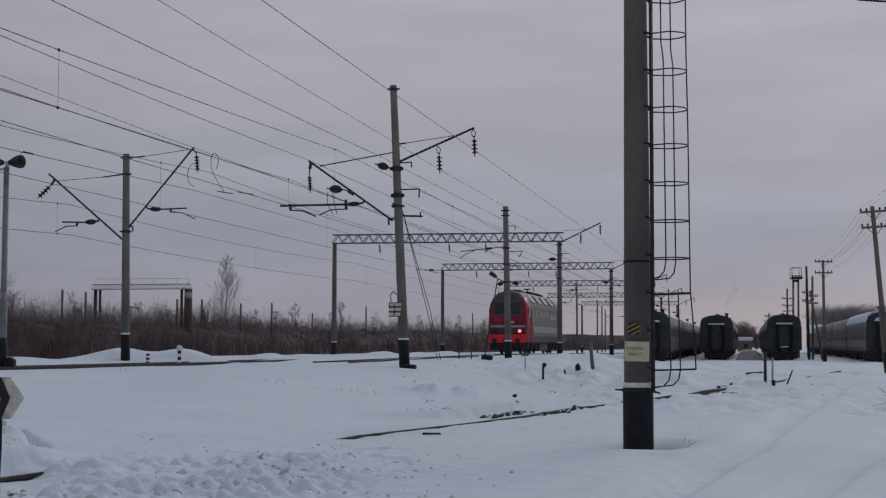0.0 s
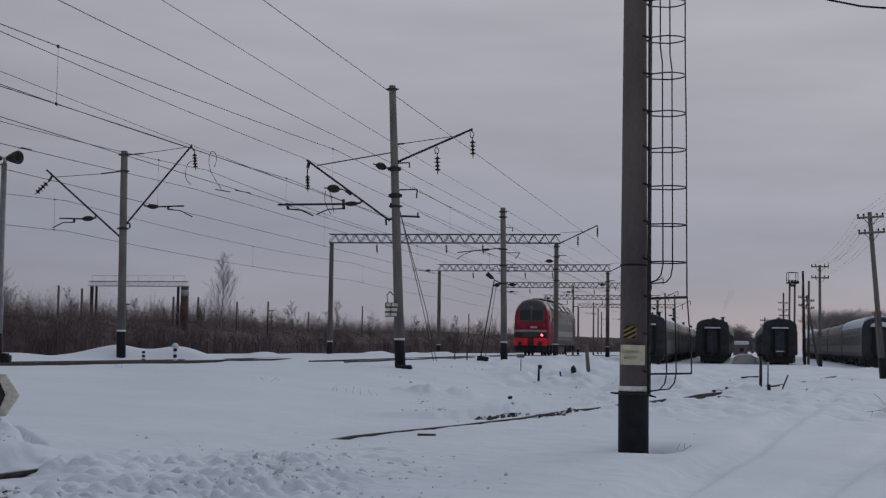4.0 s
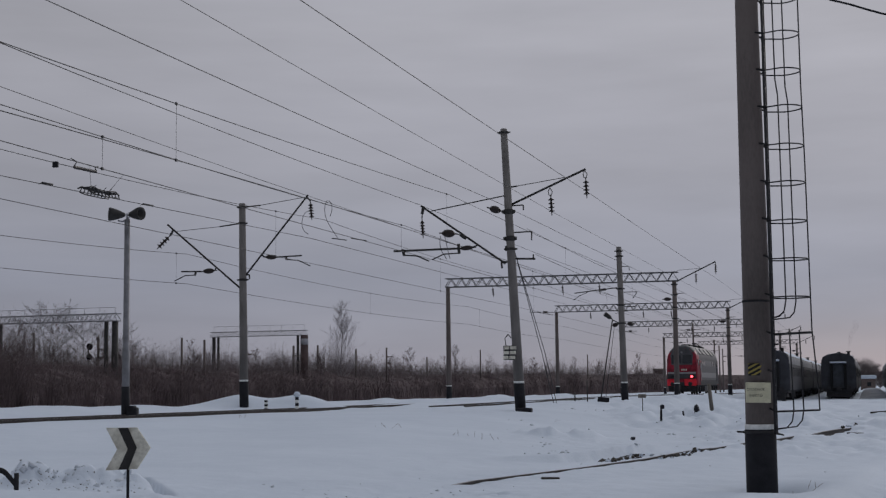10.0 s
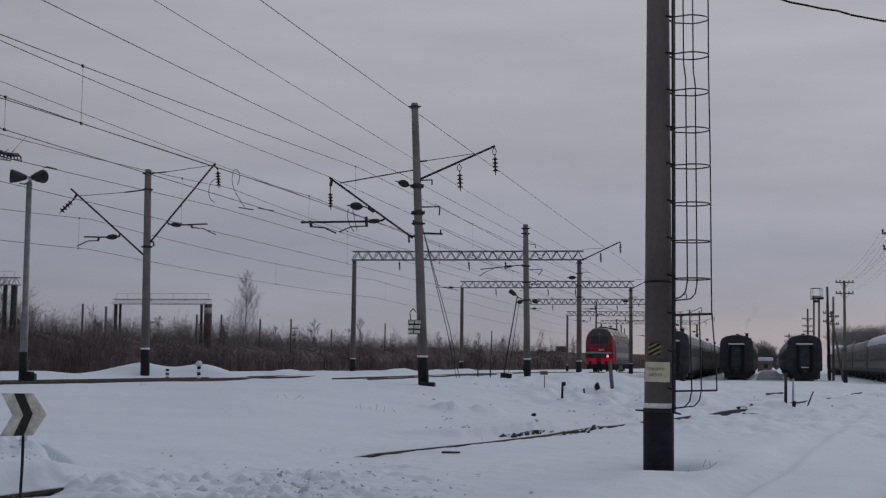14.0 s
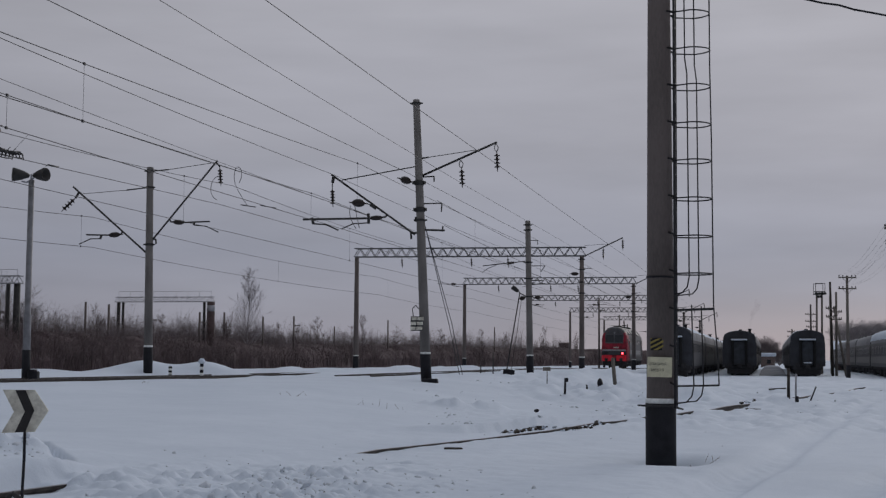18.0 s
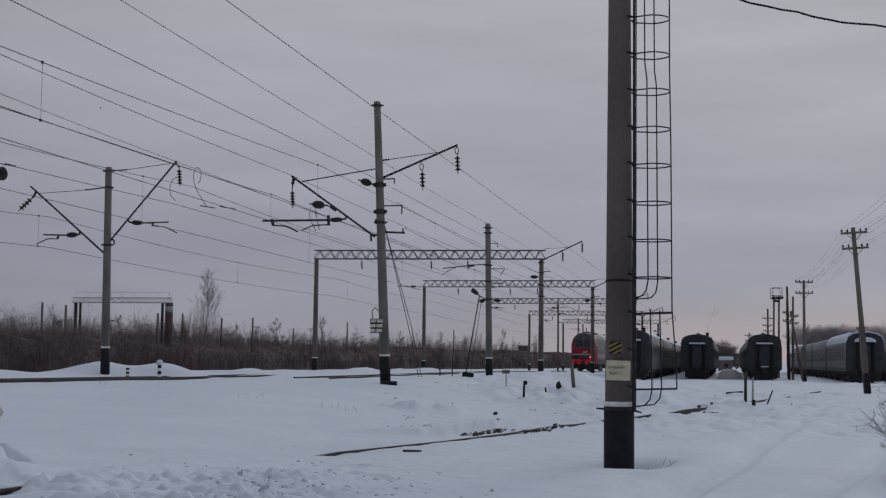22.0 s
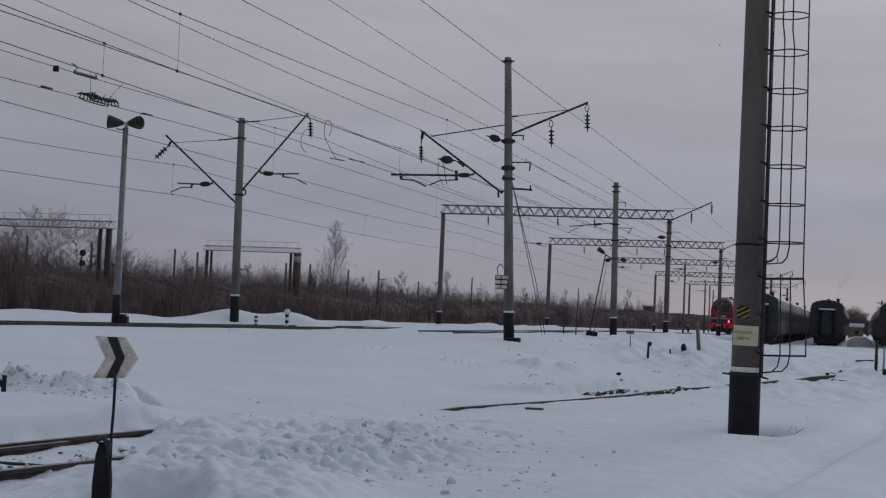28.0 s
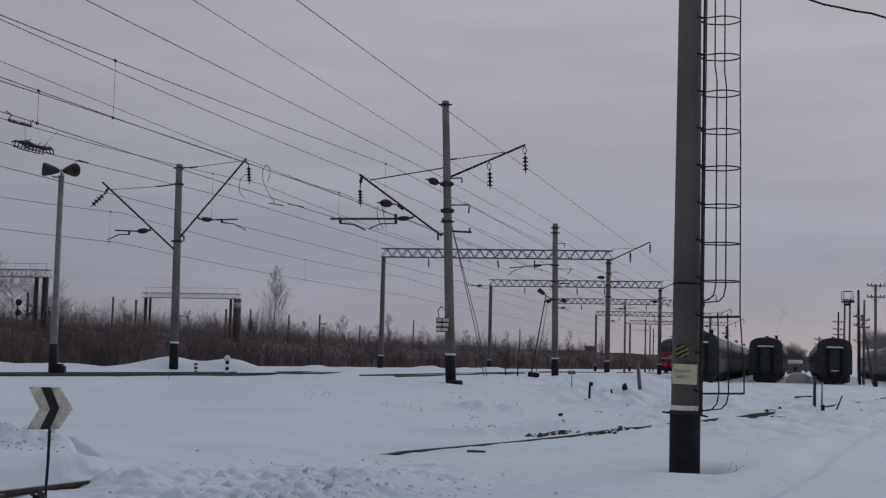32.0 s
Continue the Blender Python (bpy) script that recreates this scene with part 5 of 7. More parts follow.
        for i in range(4):
            box(bm, (0.02 + i * 0.15, front(2.45) - s * 0.045, 2.47), (0.11, 0.02, 0.16))
        part("badge", bm, SIGN_WHITE, cab, "small white badge bars")
        # plough
        for x in (-0.83, 0.83):
            bm = bmesh.new()
            box(bm, (x, front(1.2) + s * 0.0, 1.22), (1.2, 0.16, 0.66), bevel=0.04)
            part("plough_panel", bm, PLOW_RED, cab, "bright red plough panel")
            bm = bmesh.new()
            tube(bm, (x * 1.05, front(1.05) + s * 0.1, 1.06), (x * 1.05, front(1.05) - s * 0.5, 1.06), 0.08, 0.08, 10)
            tube(bm, (x * 1.05, front(1.05) - s * 0.5, 1.06), (x * 1.05, front(1.05) - s * 0.55, 1.06), 0.2, 0.2, 14)
            part("buffer", bm, UNDER, cab)
        bm = bmesh.new()
        box(bm, (0, front(1.1), 1.05), (0.5, 0.5, 0.4), bevel=0.05)
        box(bm, (0, front(0.6) + s * 0.25, 0.62), (2.7, 0.2, 0.55), bevel=0.05)
        part("coupler", bm, UNDER, cab)
        for xs in (1, -1):
            bm = bmesh.new()
            box(bm, (xs * 1.545, fy(1.35), 3.2), (0.04, 0.8, 0.7), bevel=0.03)
            part("cab_side_window", bm, GLASS, cab)
            bm = bmesh.new()
            tube(bm, (xs * 1.62, fy(2.05), 1.2), (xs * 1.62, fy(2.05), 3.0), 0.02, 0.02, 6)
            part("handrail", bm, GALV, cab)
    # underframe, tanks and bogies
    bm = bmesh.new()
    box(bm, (0, L / 2, 0.98), (2.9, L - 1.2, 0.3), bevel=0.03)
    part("underframe", bm, UNDER, t)
    bm = bmesh.new()
    box(bm, (0, L / 2, 0.62), (2.7, 4.6, 0.75), bevel=0.12)
    part("fuel_tank", bm, LOCO_GREY, t, "grey fuel tank")
    wheels = []
    for c in (4.1, L - 4.1):
        bm = bmesh.new()
        for xs in (1, -1):
            box(bm, (xs * 1.1, c, 0.72), (0.22, 5.2, 0.34), bevel=0.05)
            for dy in (-2.15, 0, 2.15):
                box(bm, (xs * 1.2, c + dy, 0.6), (0.25, 0.5, 0.5), bevel=0.06)
        box(bm, (0, c, 0.75), (2.0, 3.8, 0.3))
        part("bogie", bm, UNDER, t, "black three-axle bogie")
        for dy in (-2.15, 0, 2.15):
            bm = bmesh.new()
            tube(bm, (-0.78, 0, 0), (0.78, 0, 0), 0.09, 0.09, 10)
            for xs in (1, -1):
                ax = along((xs, 0, 0), (xs * 0.69, 0, 0))
                ring_profile(bm, [(0.1, -0.02), (0.40, 0.0), (0.55, -0.03), (0.61, 0.0), (0.61, 0.12), (0.53, 0.14), (0.4, 0.08), (0.12, 0.1)], 20, axis=ax)
                for k in range(6):
                    a = k * math.tau / 6
                    box(bm, (xs * 0.79, 0.27 * math.cos(a), 0.27 * math.sin(a)), (0.02, 0.1, 0.1))
            w = part("wheelset", bm, RUST, t, "steel wheelset")
            w.matrix_basis = pose(0, c + dy, 0.61)
            wheels.append((w, c + dy))
    return t, wheels


loco, loco_wheels = locomotive()

# ---- parked coaches ----
CSIDE = ((1.54, 0.98), (1.56, 1.3), (1.56, 2.0), (1.55, 2.7), (1.52, 3.15))
CROOF = ((1.52, 3.15), (1.50, 3.62), (1.36, 3.94), (0.98, 4.15), (0.35, 4.27), (-0.35, 4.27), (-0.98, 4.15), (-1.36, 3.94), (-1.50, 3.62), (-1.52, 3.15))


def coach(side, band, label, chimney):
    t = thing("passenger_coach", pose(0, 0, 0), label, "railway coach", "parked coaches")
    L = 23.6
    ring = list(CSIDE) + list(CROOF[1:-1]) + [(-x, z) for x, z in CSIDE[::-1]]
    bm = bmesh.new()
    for s in (1, -1):
        loft(bm, [[(s * x, y, z) for x, z in CSIDE] for y in ((0.0, L) if s > 0 else (L, 0.0))], smooth=False)
    for y in (0.0, L):
        f = bm.faces.new([bm.verts.new((x, y, z)) for x, z in (ring if y > 0 else ring[::-1])])
        f.material_index = 1
        bmesh.ops.triangulate(bm, faces=[f])
    part("body", bm, [side, COACH_DARK], t)
    bm = bmesh.new()
    loft(bm, [[(x * 0.97, -0.02, z * 0.985) for x, z in CROOF], [(x, 0.12, z) for x, z in CROOF], [(x, L / 2, z) for x, z in CROOF], [(x, L - 0.12, z) for x, z in CROOF], [(x * 0.97, L + 0.02, z * 0.985) for x, z in CROOF]])
    part("roof", bm, COACH_ROOF, t, "grey arched roof")
    bm = bmesh.new()
    top = ((1.44, 3.83), (1.30, 4.04), (0.94, 4.24), (0.35, 4.35), (-0.35, 4.35), (-0.94, 4.24), (-1.30, 4.04), (-1.44, 3.83))
    loft(bm, [[(x * (0.9 if i in (0, 8) else 1.0), y, z - (0.06 if i in (0, 8) else 0.0) + 0.02 * math.sin(i * 2.1 + k)) for k, (x, z) in enumerate(top)] for i, y in enumerate(np.linspace(0.05, L - 0.05, 9))])
    if band is not None:
        # deeper snow, hanging over the shoulders of the roof
        bm.free()
        bm = bmesh.new()
        top = ((1.55, 3.42), (1.54, 3.64), (1.40, 4.03), (1.0, 4.28), (0.35, 4.42), (-0.35, 4.42), (-1.0, 4.28), (-1.40, 4.03), (-1.54, 3.64), (-1.55, 3.42))
        loft(bm, [[(x, y, z - (0.05 if i in (0, 12) else 0.0) + 0.035 * math.sin(i * 2.1 + k * 1.3)) for k, (x, z) in enumerate(top)] for i, y in enumerate(np.linspace(-0.06, L + 0.06, 13))])
        for y, flip in ((-0.06, 1), (L + 0.06, -1)):
            rim = [(x, y, z - 0.05) for x, z in top[1:-1]] + [(x * 0.97, y, z - 0.16) for x, z in top[1:-1]][::-1]
            n = len(rim) // 2
            vs = [bm.verts.new(p) for p in rim]
            for k in range(n - 1):
                bm.faces.new([vs[k], vs[k + 1], vs[2 * n - 2 - k], vs[2 * n - 1 - k]][::flip])
    part("snow_cap", bm, SNOW, t, "snow lying on the roof")
    for s in (1, -1):
        if band is not None:
            for z, h in ((1.62, 0.62),):
                bm = bmesh.new()
                box(bm, (s * 1.563, L / 2, z), (0.02, L - 1.5, h))
                part("pale_band", bm, band, t, "pale painted band")
            bm = bmesh.new()
            box(bm, (s * 1.556, L / 2, 2.5), (0.02, L - 2.2, 0.86))
            part("window_band", bm, COACH_BLUE, t, "darker grey band along the windows")
        bm = bmesh.new()
        box(bm, (s * 1.558, 2.4, 2.5), (0.03, 1.1, 0.78), bevel=0.03)
        w = part("window", bm, COACH_GLASS if band is None else COACH_PALE_GLASS, t)
        for k in range(1, 10):
            share(w, t, pose(0, k * 2.05, 0))
        for y in (0.75, L - 0.75):
            bm = bmesh.new()
            box(bm, (s * 1.55, y, 2.1), (0.04, 0.8, 2.1), bevel=0.02)
            part("door", bm, side if band is None else band, t)
    for y, s in ((0, -1), (L, 1)):
        # the folding gangway frame and end door
        bm = bmesh.new()
        for x in (-0.62, 0.62):
            box(bm, (x, y + s * 0.22, 2.15), (0.22, 0.45, 2.5), bevel=0.05)
        box(bm, (0, y + s * 0.22, 3.45), (1.46, 0.45, 0.24), bevel=0.05)
        box(bm, (0, y + s * 0.2, 1.0), (1.3, 0.4, 0.16), bevel=0.03)
        part("gangway", bm, RUBBER, t, "black rubber gangway frame")
        bm = bmesh.new()
        box(bm, (0, y + s * 0.03, 2.1), (1.0, 0.05, 2.3), bevel=0.02)
        part("end_door", bm, END_DOOR, t, "faded bluish end door")
        bm = bmesh.new()
        if band is None:
            box(bm, (0, y + s * 0.30, 3.42), (1.5, 0.62, 0.15), bevel=0.05)
        else:
            loft(bm, [[(x * w, y + s * d, 3.46 + (h - 3.46) * w) for x, h in ((0.86, 3.46), (0.8, 3.66), (0.5, 3.82), (0.0, 3.88), (-0.5, 3.82), (-0.8, 3.66), (-0.86, 3.46))] for d, w in ((0.0, 1.0), (0.4, 1.0), (0.58, 0.86), (0.62, 0.5), (0.625, 0.1))])
        part("gangway_snow", bm, SNOW, t, "snow on the gangway hood")
        for x in (-0.9, 0.9):
            bm = bmesh.new()
            tube(bm, (x, y, 1.06), (x, y + s * 0.52, 1.06), 0.08, 0.08, 10)
            tube(bm, (x, y + s * 0.52, 1.06), (x, y + s * 0.57, 1.06), 0.21, 0.21, 14)
            part("buffer", bm, UNDER, t)
        bm = bmesh.new()
        box(bm, (0, y + s * 0.3, 0.95), (0.42, 0.7, 0.38), bevel=0.05)
        box(bm, (0, y + s * 0.0, 0.85), (2.6, 0.2, 0.3), bevel=0.03)
        part("coupler", bm, UNDER, t)
        bm = bmesh.new()
        box(bm, (0, y - s * 0.1, 0.5), (2.3, 0.25, 0.6), bevel=0.06)
        part("end_valance", bm, UNDER, t)
        bm = bmesh.new()
        c = y - s * 3.6
        for xs in (1, -1):
            box(bm, (xs * 1.05, c, 0.55), (0.2, 3.4, 0.3), bevel=0.04)
            for dy in (-1.2, 1.2):
                tube(bm, (xs * 0.72, c + dy, 0.475), (xs * 0.86, c + dy, 0.475), 0.475, 0.475, 16)
        part("bogie", bm, UNDER, t)
    bm = bmesh.new()
    box(bm, (0, L / 2, 0.86), (2.7, L - 0.6, 0.24))
    for k in range(5):
        box(bm, (0.6 if k % 2 else -0.6, 7.4 + k * 2.2, 0.55), (1.2, 1.5, 0.55), bevel=0.05)
    part("underframe", bm, UNDER, t)
    if chimney:
        bm = bmesh.new()
        tube(bm, (0.95, 0.9, 4.0), (0.95, 0.9, 4.42), 0.14, 0.14, 12)
        tube(bm, (0.95, 0.9, 4.42), (0.95, 0.9, 4.47), 0.24, 0.24, 12)
        part("chimney", bm, UNDER, t, "black stove chimney")
    for x, y in ((0.0, 5.0), (0.0, 11.0), (0.0, 17.0)):
        bm = bmesh.new()
        ring_profile(bm, [(0.16, 4.3), (0.2, 4.42), (0.1, 4.5)], 10, c=(x, y))
        part("roof_vent", bm, UNDER, t)
    return t


dark_coach = coach(COACH_DARK, None, "dark green passenger coach parked in deep snow", True)
pale_coach = coach(COACH_BLUE, COACH_BAND, "grey passenger coach with a pale band and snowy roof", False)
COACH_Y = (117.0, 133.5, 129.0, 117.0)
first = {0: True, 1: True}
for row, (x0, y0, count, proto) in enumerate(zip(COACH_X0, COACH_Y, (5, 3, 4, 5), (0, 0, 0, 1))):
    for k in range(count):
        y = y0 + k * 24.5 * math.cos(radians(HEAD))
        m = pose(on_line(x0, y), y, 0.02, 0, 0, -HEAD)
        src = (dark_coach, pale_coach)[proto]
        key = 1 if src is pale_coach else 0
        if first[key]:
            src.matrix_basis, first[key] = m, False
        else:
            made = copy_thing(src, m)
            if row == 3 and k > 0:
                for o in list(made.children):
                    if o.name.startswith("snow_cap"):
                        bpy.data.objects.remove(o)
            if row == 2:
                for o in list(made.children):
                    if o.name.startswith("chimney"):
                        bpy.data.objects.remove(o)
                if k == 0:
                    bm = bmesh.new()
                    box(bm, (0, -0.5, 1.3), (0.7, 0.3, 0.1), bevel=0.03)
                    part("sill_snow", bm, SNOW, made, "snow on the gangway sill")
# a darker grey strip of snow between two rows of coaches
bm = bmesh.new()
strip = []
for y in np.arange(133, 262, 3.0):
    strip.append([bm.verts.new((on_line(u, y), y, gz(on_line(u, y), y) + (0.05 if 0 < i < 6 else -0.1))) for i, u in enumerate(np.linspace(-1.5, 2.0, 7))])
for a, b in zip(strip, strip[1:]):
    for i in range(6):
        bm.faces.new((a[i], a[i + 1], b[i + 1], b[i])).smooth = True
single("ash_path", bm, GREY_SNOW, "darker grey trampled snow between the parked coaches", "path", kind="structure")

# ---- loudspeaker post ----
SPX, SPY = -14.2, 45.5
sp = thing("loudspeaker_post", pose(SPX, SPY, gz(SPX, SPY) - 0.02, 0, 0, 0), "slim grey post with two horn loudspeakers", "loudspeaker post")
bm = bmesh.new()
ring_profile(bm, [(0.125, -0.3), (0.125, 2.2), (0.105, 2.25), (0.095, 6.6)], 14)
part("post", bm, GALV, sp, "grey steel post")
bm = bmesh.new()
ring_profile(bm, [(0.14, -0.3), (0.137, 1.05), (0.12, 1.06)], 14)
part("tar_base", bm, TAR, sp, "black tarred foot")
bm = bmesh.new()
box(bm, (0.26, -0.05, 0.22), (0.34, 0.3, 0.3), bevel=0.03)
box(bm, (0.24, -0.05, 0.38), (0.2, 0.34, 0.1), bevel=0.02)
part("junction_box", bm, TAR, sp, "black junction box")
for s in (-1, 1):
    bm = bmesh.new()
    ring_profile(bm, [(0.05, -0.04), (0.085, 0.02), (0.15, 0.18), (0.205, 0.36), (0.225, 0.46), (0.215, 0.5), (0.13, 0.44), (0.05, 0.3)], 20, axis=along((s * 0.9, -0.42, 0.03), (s * 0.1 - 0.03, 0.05, 6.76)))
    part("horn", bm, STEEL, sp, "dark round horn loudspeaker")
bm = bmesh.new()
bent(bm, [(-0.32, 0.0, 6.56), (-0.16, 0.0, 6.53), (0.0, 0.0, 6.6), (0.1, 0.0, 6.72), (0.06, 0.0, 6.84)], 0.028, 8)
tube(bm, (0, 0, 6.45), (-0.02, 0, 6.8), 0.04, 0.035, 8)
part("crossbar", bm, PALE_STEEL, sp, "pale horn bracket")

# ---- switch stand with its arrow board ----
SSX, SSY = -3.155, 10.0
ss = thing("switch_stand", pose(SSX, SSY, -0.02), "black switch stand with a white and black arrow board", "switch stand")
bm = bmesh.new()
prof = [(-0.065, 0.0), (0.065, 0.0), (0.06, 0.3), (0.046, 0.5), (0.018, 0.60), (-0.026, 0.60), (-0.05, 0.5), (-0.06, 0.3)]
a = [bm.verts.new((x, -0.05, z)) for x, z in prof]
b = [bm.verts.new((x, 0.05, z)) for x, z in prof]
bm.faces.new(a)
bm.faces.new(b[::-1])
for i in range(len(a)):
    bm.faces.new((a[(i + 1) % len(a)], a[i], b[i], b[(i + 1) % len(a)]))
bmesh.ops.bevel(bm, geom=bm.edges[:], offset=0.012, segments=2, affect="EDGES", profile=0.5)
part("housing", bm, TAR, ss, "black cast housing")
bm = bmesh.new()
bent(bm, [(0.05, -0.07, 0.50), (0.06, -0.075, 0.60), (0.0, -0.075, 0.64), (-0.03, -0.075, 0.6)], 0.018, 8)
part("lever", bm, STEEL, ss)
bm = bmesh.new()
bent(bm, [(0.06, -0.06, 0.08), (0.13, -0.12, 0.05), (0.10, -0.14, 0.12)], 0.014, 8)
part("pedal", bm, STEEL, ss)
bm = bmesh.new()
bent(bm, [(0.075, -0.065, 0.05), (0.07, -0.065, 0.45), (0.062, -0.04, 0.68), (0.055, 0, 0.85), (0.055, 0, 1.10)], 0.011, 8)
part("spindle", bm, TAR, ss)
bm = bmesh.new()
box(bm, (0, 0, 0), (0.7, 0.5, 0.1), bevel=0.02)
part("base_plate", bm, WOOD, ss)
ARROW = [(-0.155, 0.165), (0.06, 0.165), (0.155, 0.02), (0.065, -0.13), (-0.155, -0.14), (-0.075, 0.01)]


def arrow_piece(name, pts, mat, y0, y1, label=""):
    bm = bmesh.new()
    a = [bm.verts.new((x, y0, z)) for x, z in pts]
    b = [bm.verts.new((x, y1, z)) for x, z in pts]
    bm.faces.new(a[::-1])
    bm.faces.new(b)
    for i in range(len(a)):
        bm.faces.new((a[i], a[(i + 1) % len(a)], b[(i + 1) % len(a)], b[i]))
    return part(name, bm, mat, ss, label)


arrow = arrow_piece("arrow_board", ARROW, SIGN_WHITE, -0.008, 0.008, "dirty white arrow-shaped board")
arrow.matrix_basis = pose(0.061, -0.02, 1.195, 0, 0, 0) @ Matrix.Diagonal((1.06, 1, 1, 1))
chev = arrow_piece("chevron", [(-0.068, 0.163), (0.0, 0.163), (0.062, 0.02), (0.006, -0.132), (-0.064, -0.136), (0.0, 0.012)], SIGN_BLACK, -0.013, -0.009, "black chevron")
chev.matrix_basis = pose(0.061, -0.02, 1.195, 0, 0, 0) @ Matrix.Diagonal((1.06, 1, 1, 1))

# ---- small things in the snow ----


def striped_post(x, y, h, r=0.05, lean=0.0, cap=False, label="short black and white striped marker post"):
    t = thing("marker_post", pose(x, y, gz(x, y) - 0.02, 0, lean, 0), label, "marker post", "marker posts")
    n = 5
    for i in range(n):
        bm = bmesh.new()
        ring_profile(bm, [(r, h * i / n - (0.1 if i == 0 else 0)), (r, h * (i + 1) / n)], 10)
        part("stripe", bm, TAR if i % 2 == 0 else WHITE_PAINT, t)
    if cap:
        bm = bmesh.new()
        ring_profile(bm, [(r * 1.1, h), (r * 1.9, h + 0.04), (r * 1.9, h + 0.12), (r * 0.9, h + 0.22)], 12)
        part("snow_cap", bm, SNOW, t, "cap of snow")
    return t


def plain_post(name, x, y, h, r, mat, label, cat, lean=0.0, tip=0.0):
    bm = bmesh.new()
    tube(bm, (0, 0, -0.2), (0, 0, h), r, r * 0.85, 10)
    if tip:
        box(bm, (tip * 0.4, 0, h - 0.06), (abs(tip), 0.12, 0.14), bevel=0.02)
    return single(name, bm, mat, label, cat, pose(x, y, gz(x, y), 0, lean, 0))


striped_post(-12.25, 58.6, 0.42, 0.075)
striped_post(-10.75, 57.6, 0.62, 0.075, cap=True)
striped_post(-19.6, 32.4, 0.42, 0.07)
plain_post("short_post", -16.6, 40.5, 0.3, 0.02, STEEL, "thin steel stake by the rail", "post")
plain_post("stub_pole", 6.1, 57.2, 1.0, 0.085, POLEWOOD, "leaning grey stub of a wooden pole", "post", -5.0)
plain_post("short_post", 3.57, 50.0, 0.56, 0.045, TAR, "short black steel post in the snow", "post", 1.5, 0.12)
plain_post("short_post", 0.91, 78.0, 0.45, 0.04, STEEL, "thin steel stake by the rail", "post")
plain_post("short_post", 1.54, 75.5, 1.15, 0.035, STEEL, "thin steel stake by the rail", "post")
plain_post("short_post", 4.85, 55.5, 0.3, 0.04, TAR, "short black steel stub in the snow", "post", -8.0)
sg = thing("small_sign", pose(3.42, 58.2, gz(3.42, 58.2)) @ Matrix.Diagonal((0.8, 0.8, 0.62, 1)), "small weathered board on a thin stake", "sign")
bm = bmesh.new()
tube(bm, (0, 0, -0.2), (0, 0, 0.8), 0.022, 0.022, 8)
part("stake", bm, STEEL, sg)
bm = bmesh.new()
box(bm, (-0.02, -0.03, 0.95), (0.4, 0.03, 0.24), bevel=0.01)
part("board", bm, POLEWOOD, sg, "dull brownish board")
plain_post("marker_post", -27.1, 45.0, 2.1, 0.022, POLEWOOD, "thin pale wooden post before the thicket", "post", -1.4)
# an upturned lamp head
lh = thing("fallen_lamp", pose(5.3, 55.7, gz(5.3, 55.7) - 0.03) @ Matrix.Diagonal((0.6, 0.6, 0.7, 1)), "fallen dark lamp head sticking out of the snow", "lamp")
bm = bmesh.new()
ring_profile(bm, [(0.06, 0.0), (0.2, 0.12), (0.24, 0.3), (0.18, 0.34)], 12, axis=along((0.8, -0.2, 0.35), (-0.08, 0, 0.32)))
part("shade", bm, TAR, lh)
bm = bmesh.new()
bent(bm, [(0.0, 0, -0.1), (-0.03, 0, 0.2), (0.02, 0, 0.4)], 0.03, 8)
part("stem", bm, STEEL, lh)
# a dark relay box
bm = bmesh.new()
box(bm, (0, 0, 0.22), (0.6, 0.4, 0.3), pose(0, 0, 0, 0, 6, 0), bevel=0.03)
single("relay_box", bm, TAR, "low black trackside box half buried in snow", "box", pose(2.33, 74.6, gz(2.33, 74.6) - 0.14))
# barrier stubs beside the lead
plain_post("short_post", 11.45, 50.0, 1.0, 0.06, RUST, "short rusty steel post in the snow", "post", 0.5)
plain_post("short_post", 11.75, 50.2, 0.95, 0.04, PALE_STEEL, "thin pale steel post in the snow", "post", 1.0)
plain_post("short_post", 11.7, 49.8, 0.2, 0.07, TAR, "black stump in the snow", "post", 0.0)
plain_post("short_post", 12.35, 50.5, 0.52, 0.03, STEEL, "thin leaning rod in the snow", "post", 22.0)
# timbers and boards lying about
for x, y, ln, a, w in ((8.3, 44.8, 0.9, 64, 0.14), (8.7, 45.6, 0.6, 72, 0.12), (8.95, 43.8, 0.5, 95, 0.1), (14.6, 66.0, 0.9, 70, 0.12), (-0.16, 23.6, 0.32, 70, 0.07), (20.5, 72.0, 0.9, 80, 0.2), (21.4, 73.0, 0.7, 70, 0.2)):
    bm = bmesh.new()
    box(bm, (0, 0, 0.0), (ln, w, min(0.07, w)), pose(0, 0, 0, rng.uniform(-8, 8), rng.uniform(-3.5, 3.5), 0), bevel=0.015)
    single("timber", bm, WOOD, "dark old sleeper timber lying in the snow", "timber", pose(x, y, gz(x, y), 0, 0, 90 - a), group="timbers")
rs_ = np.random.RandomState(21)
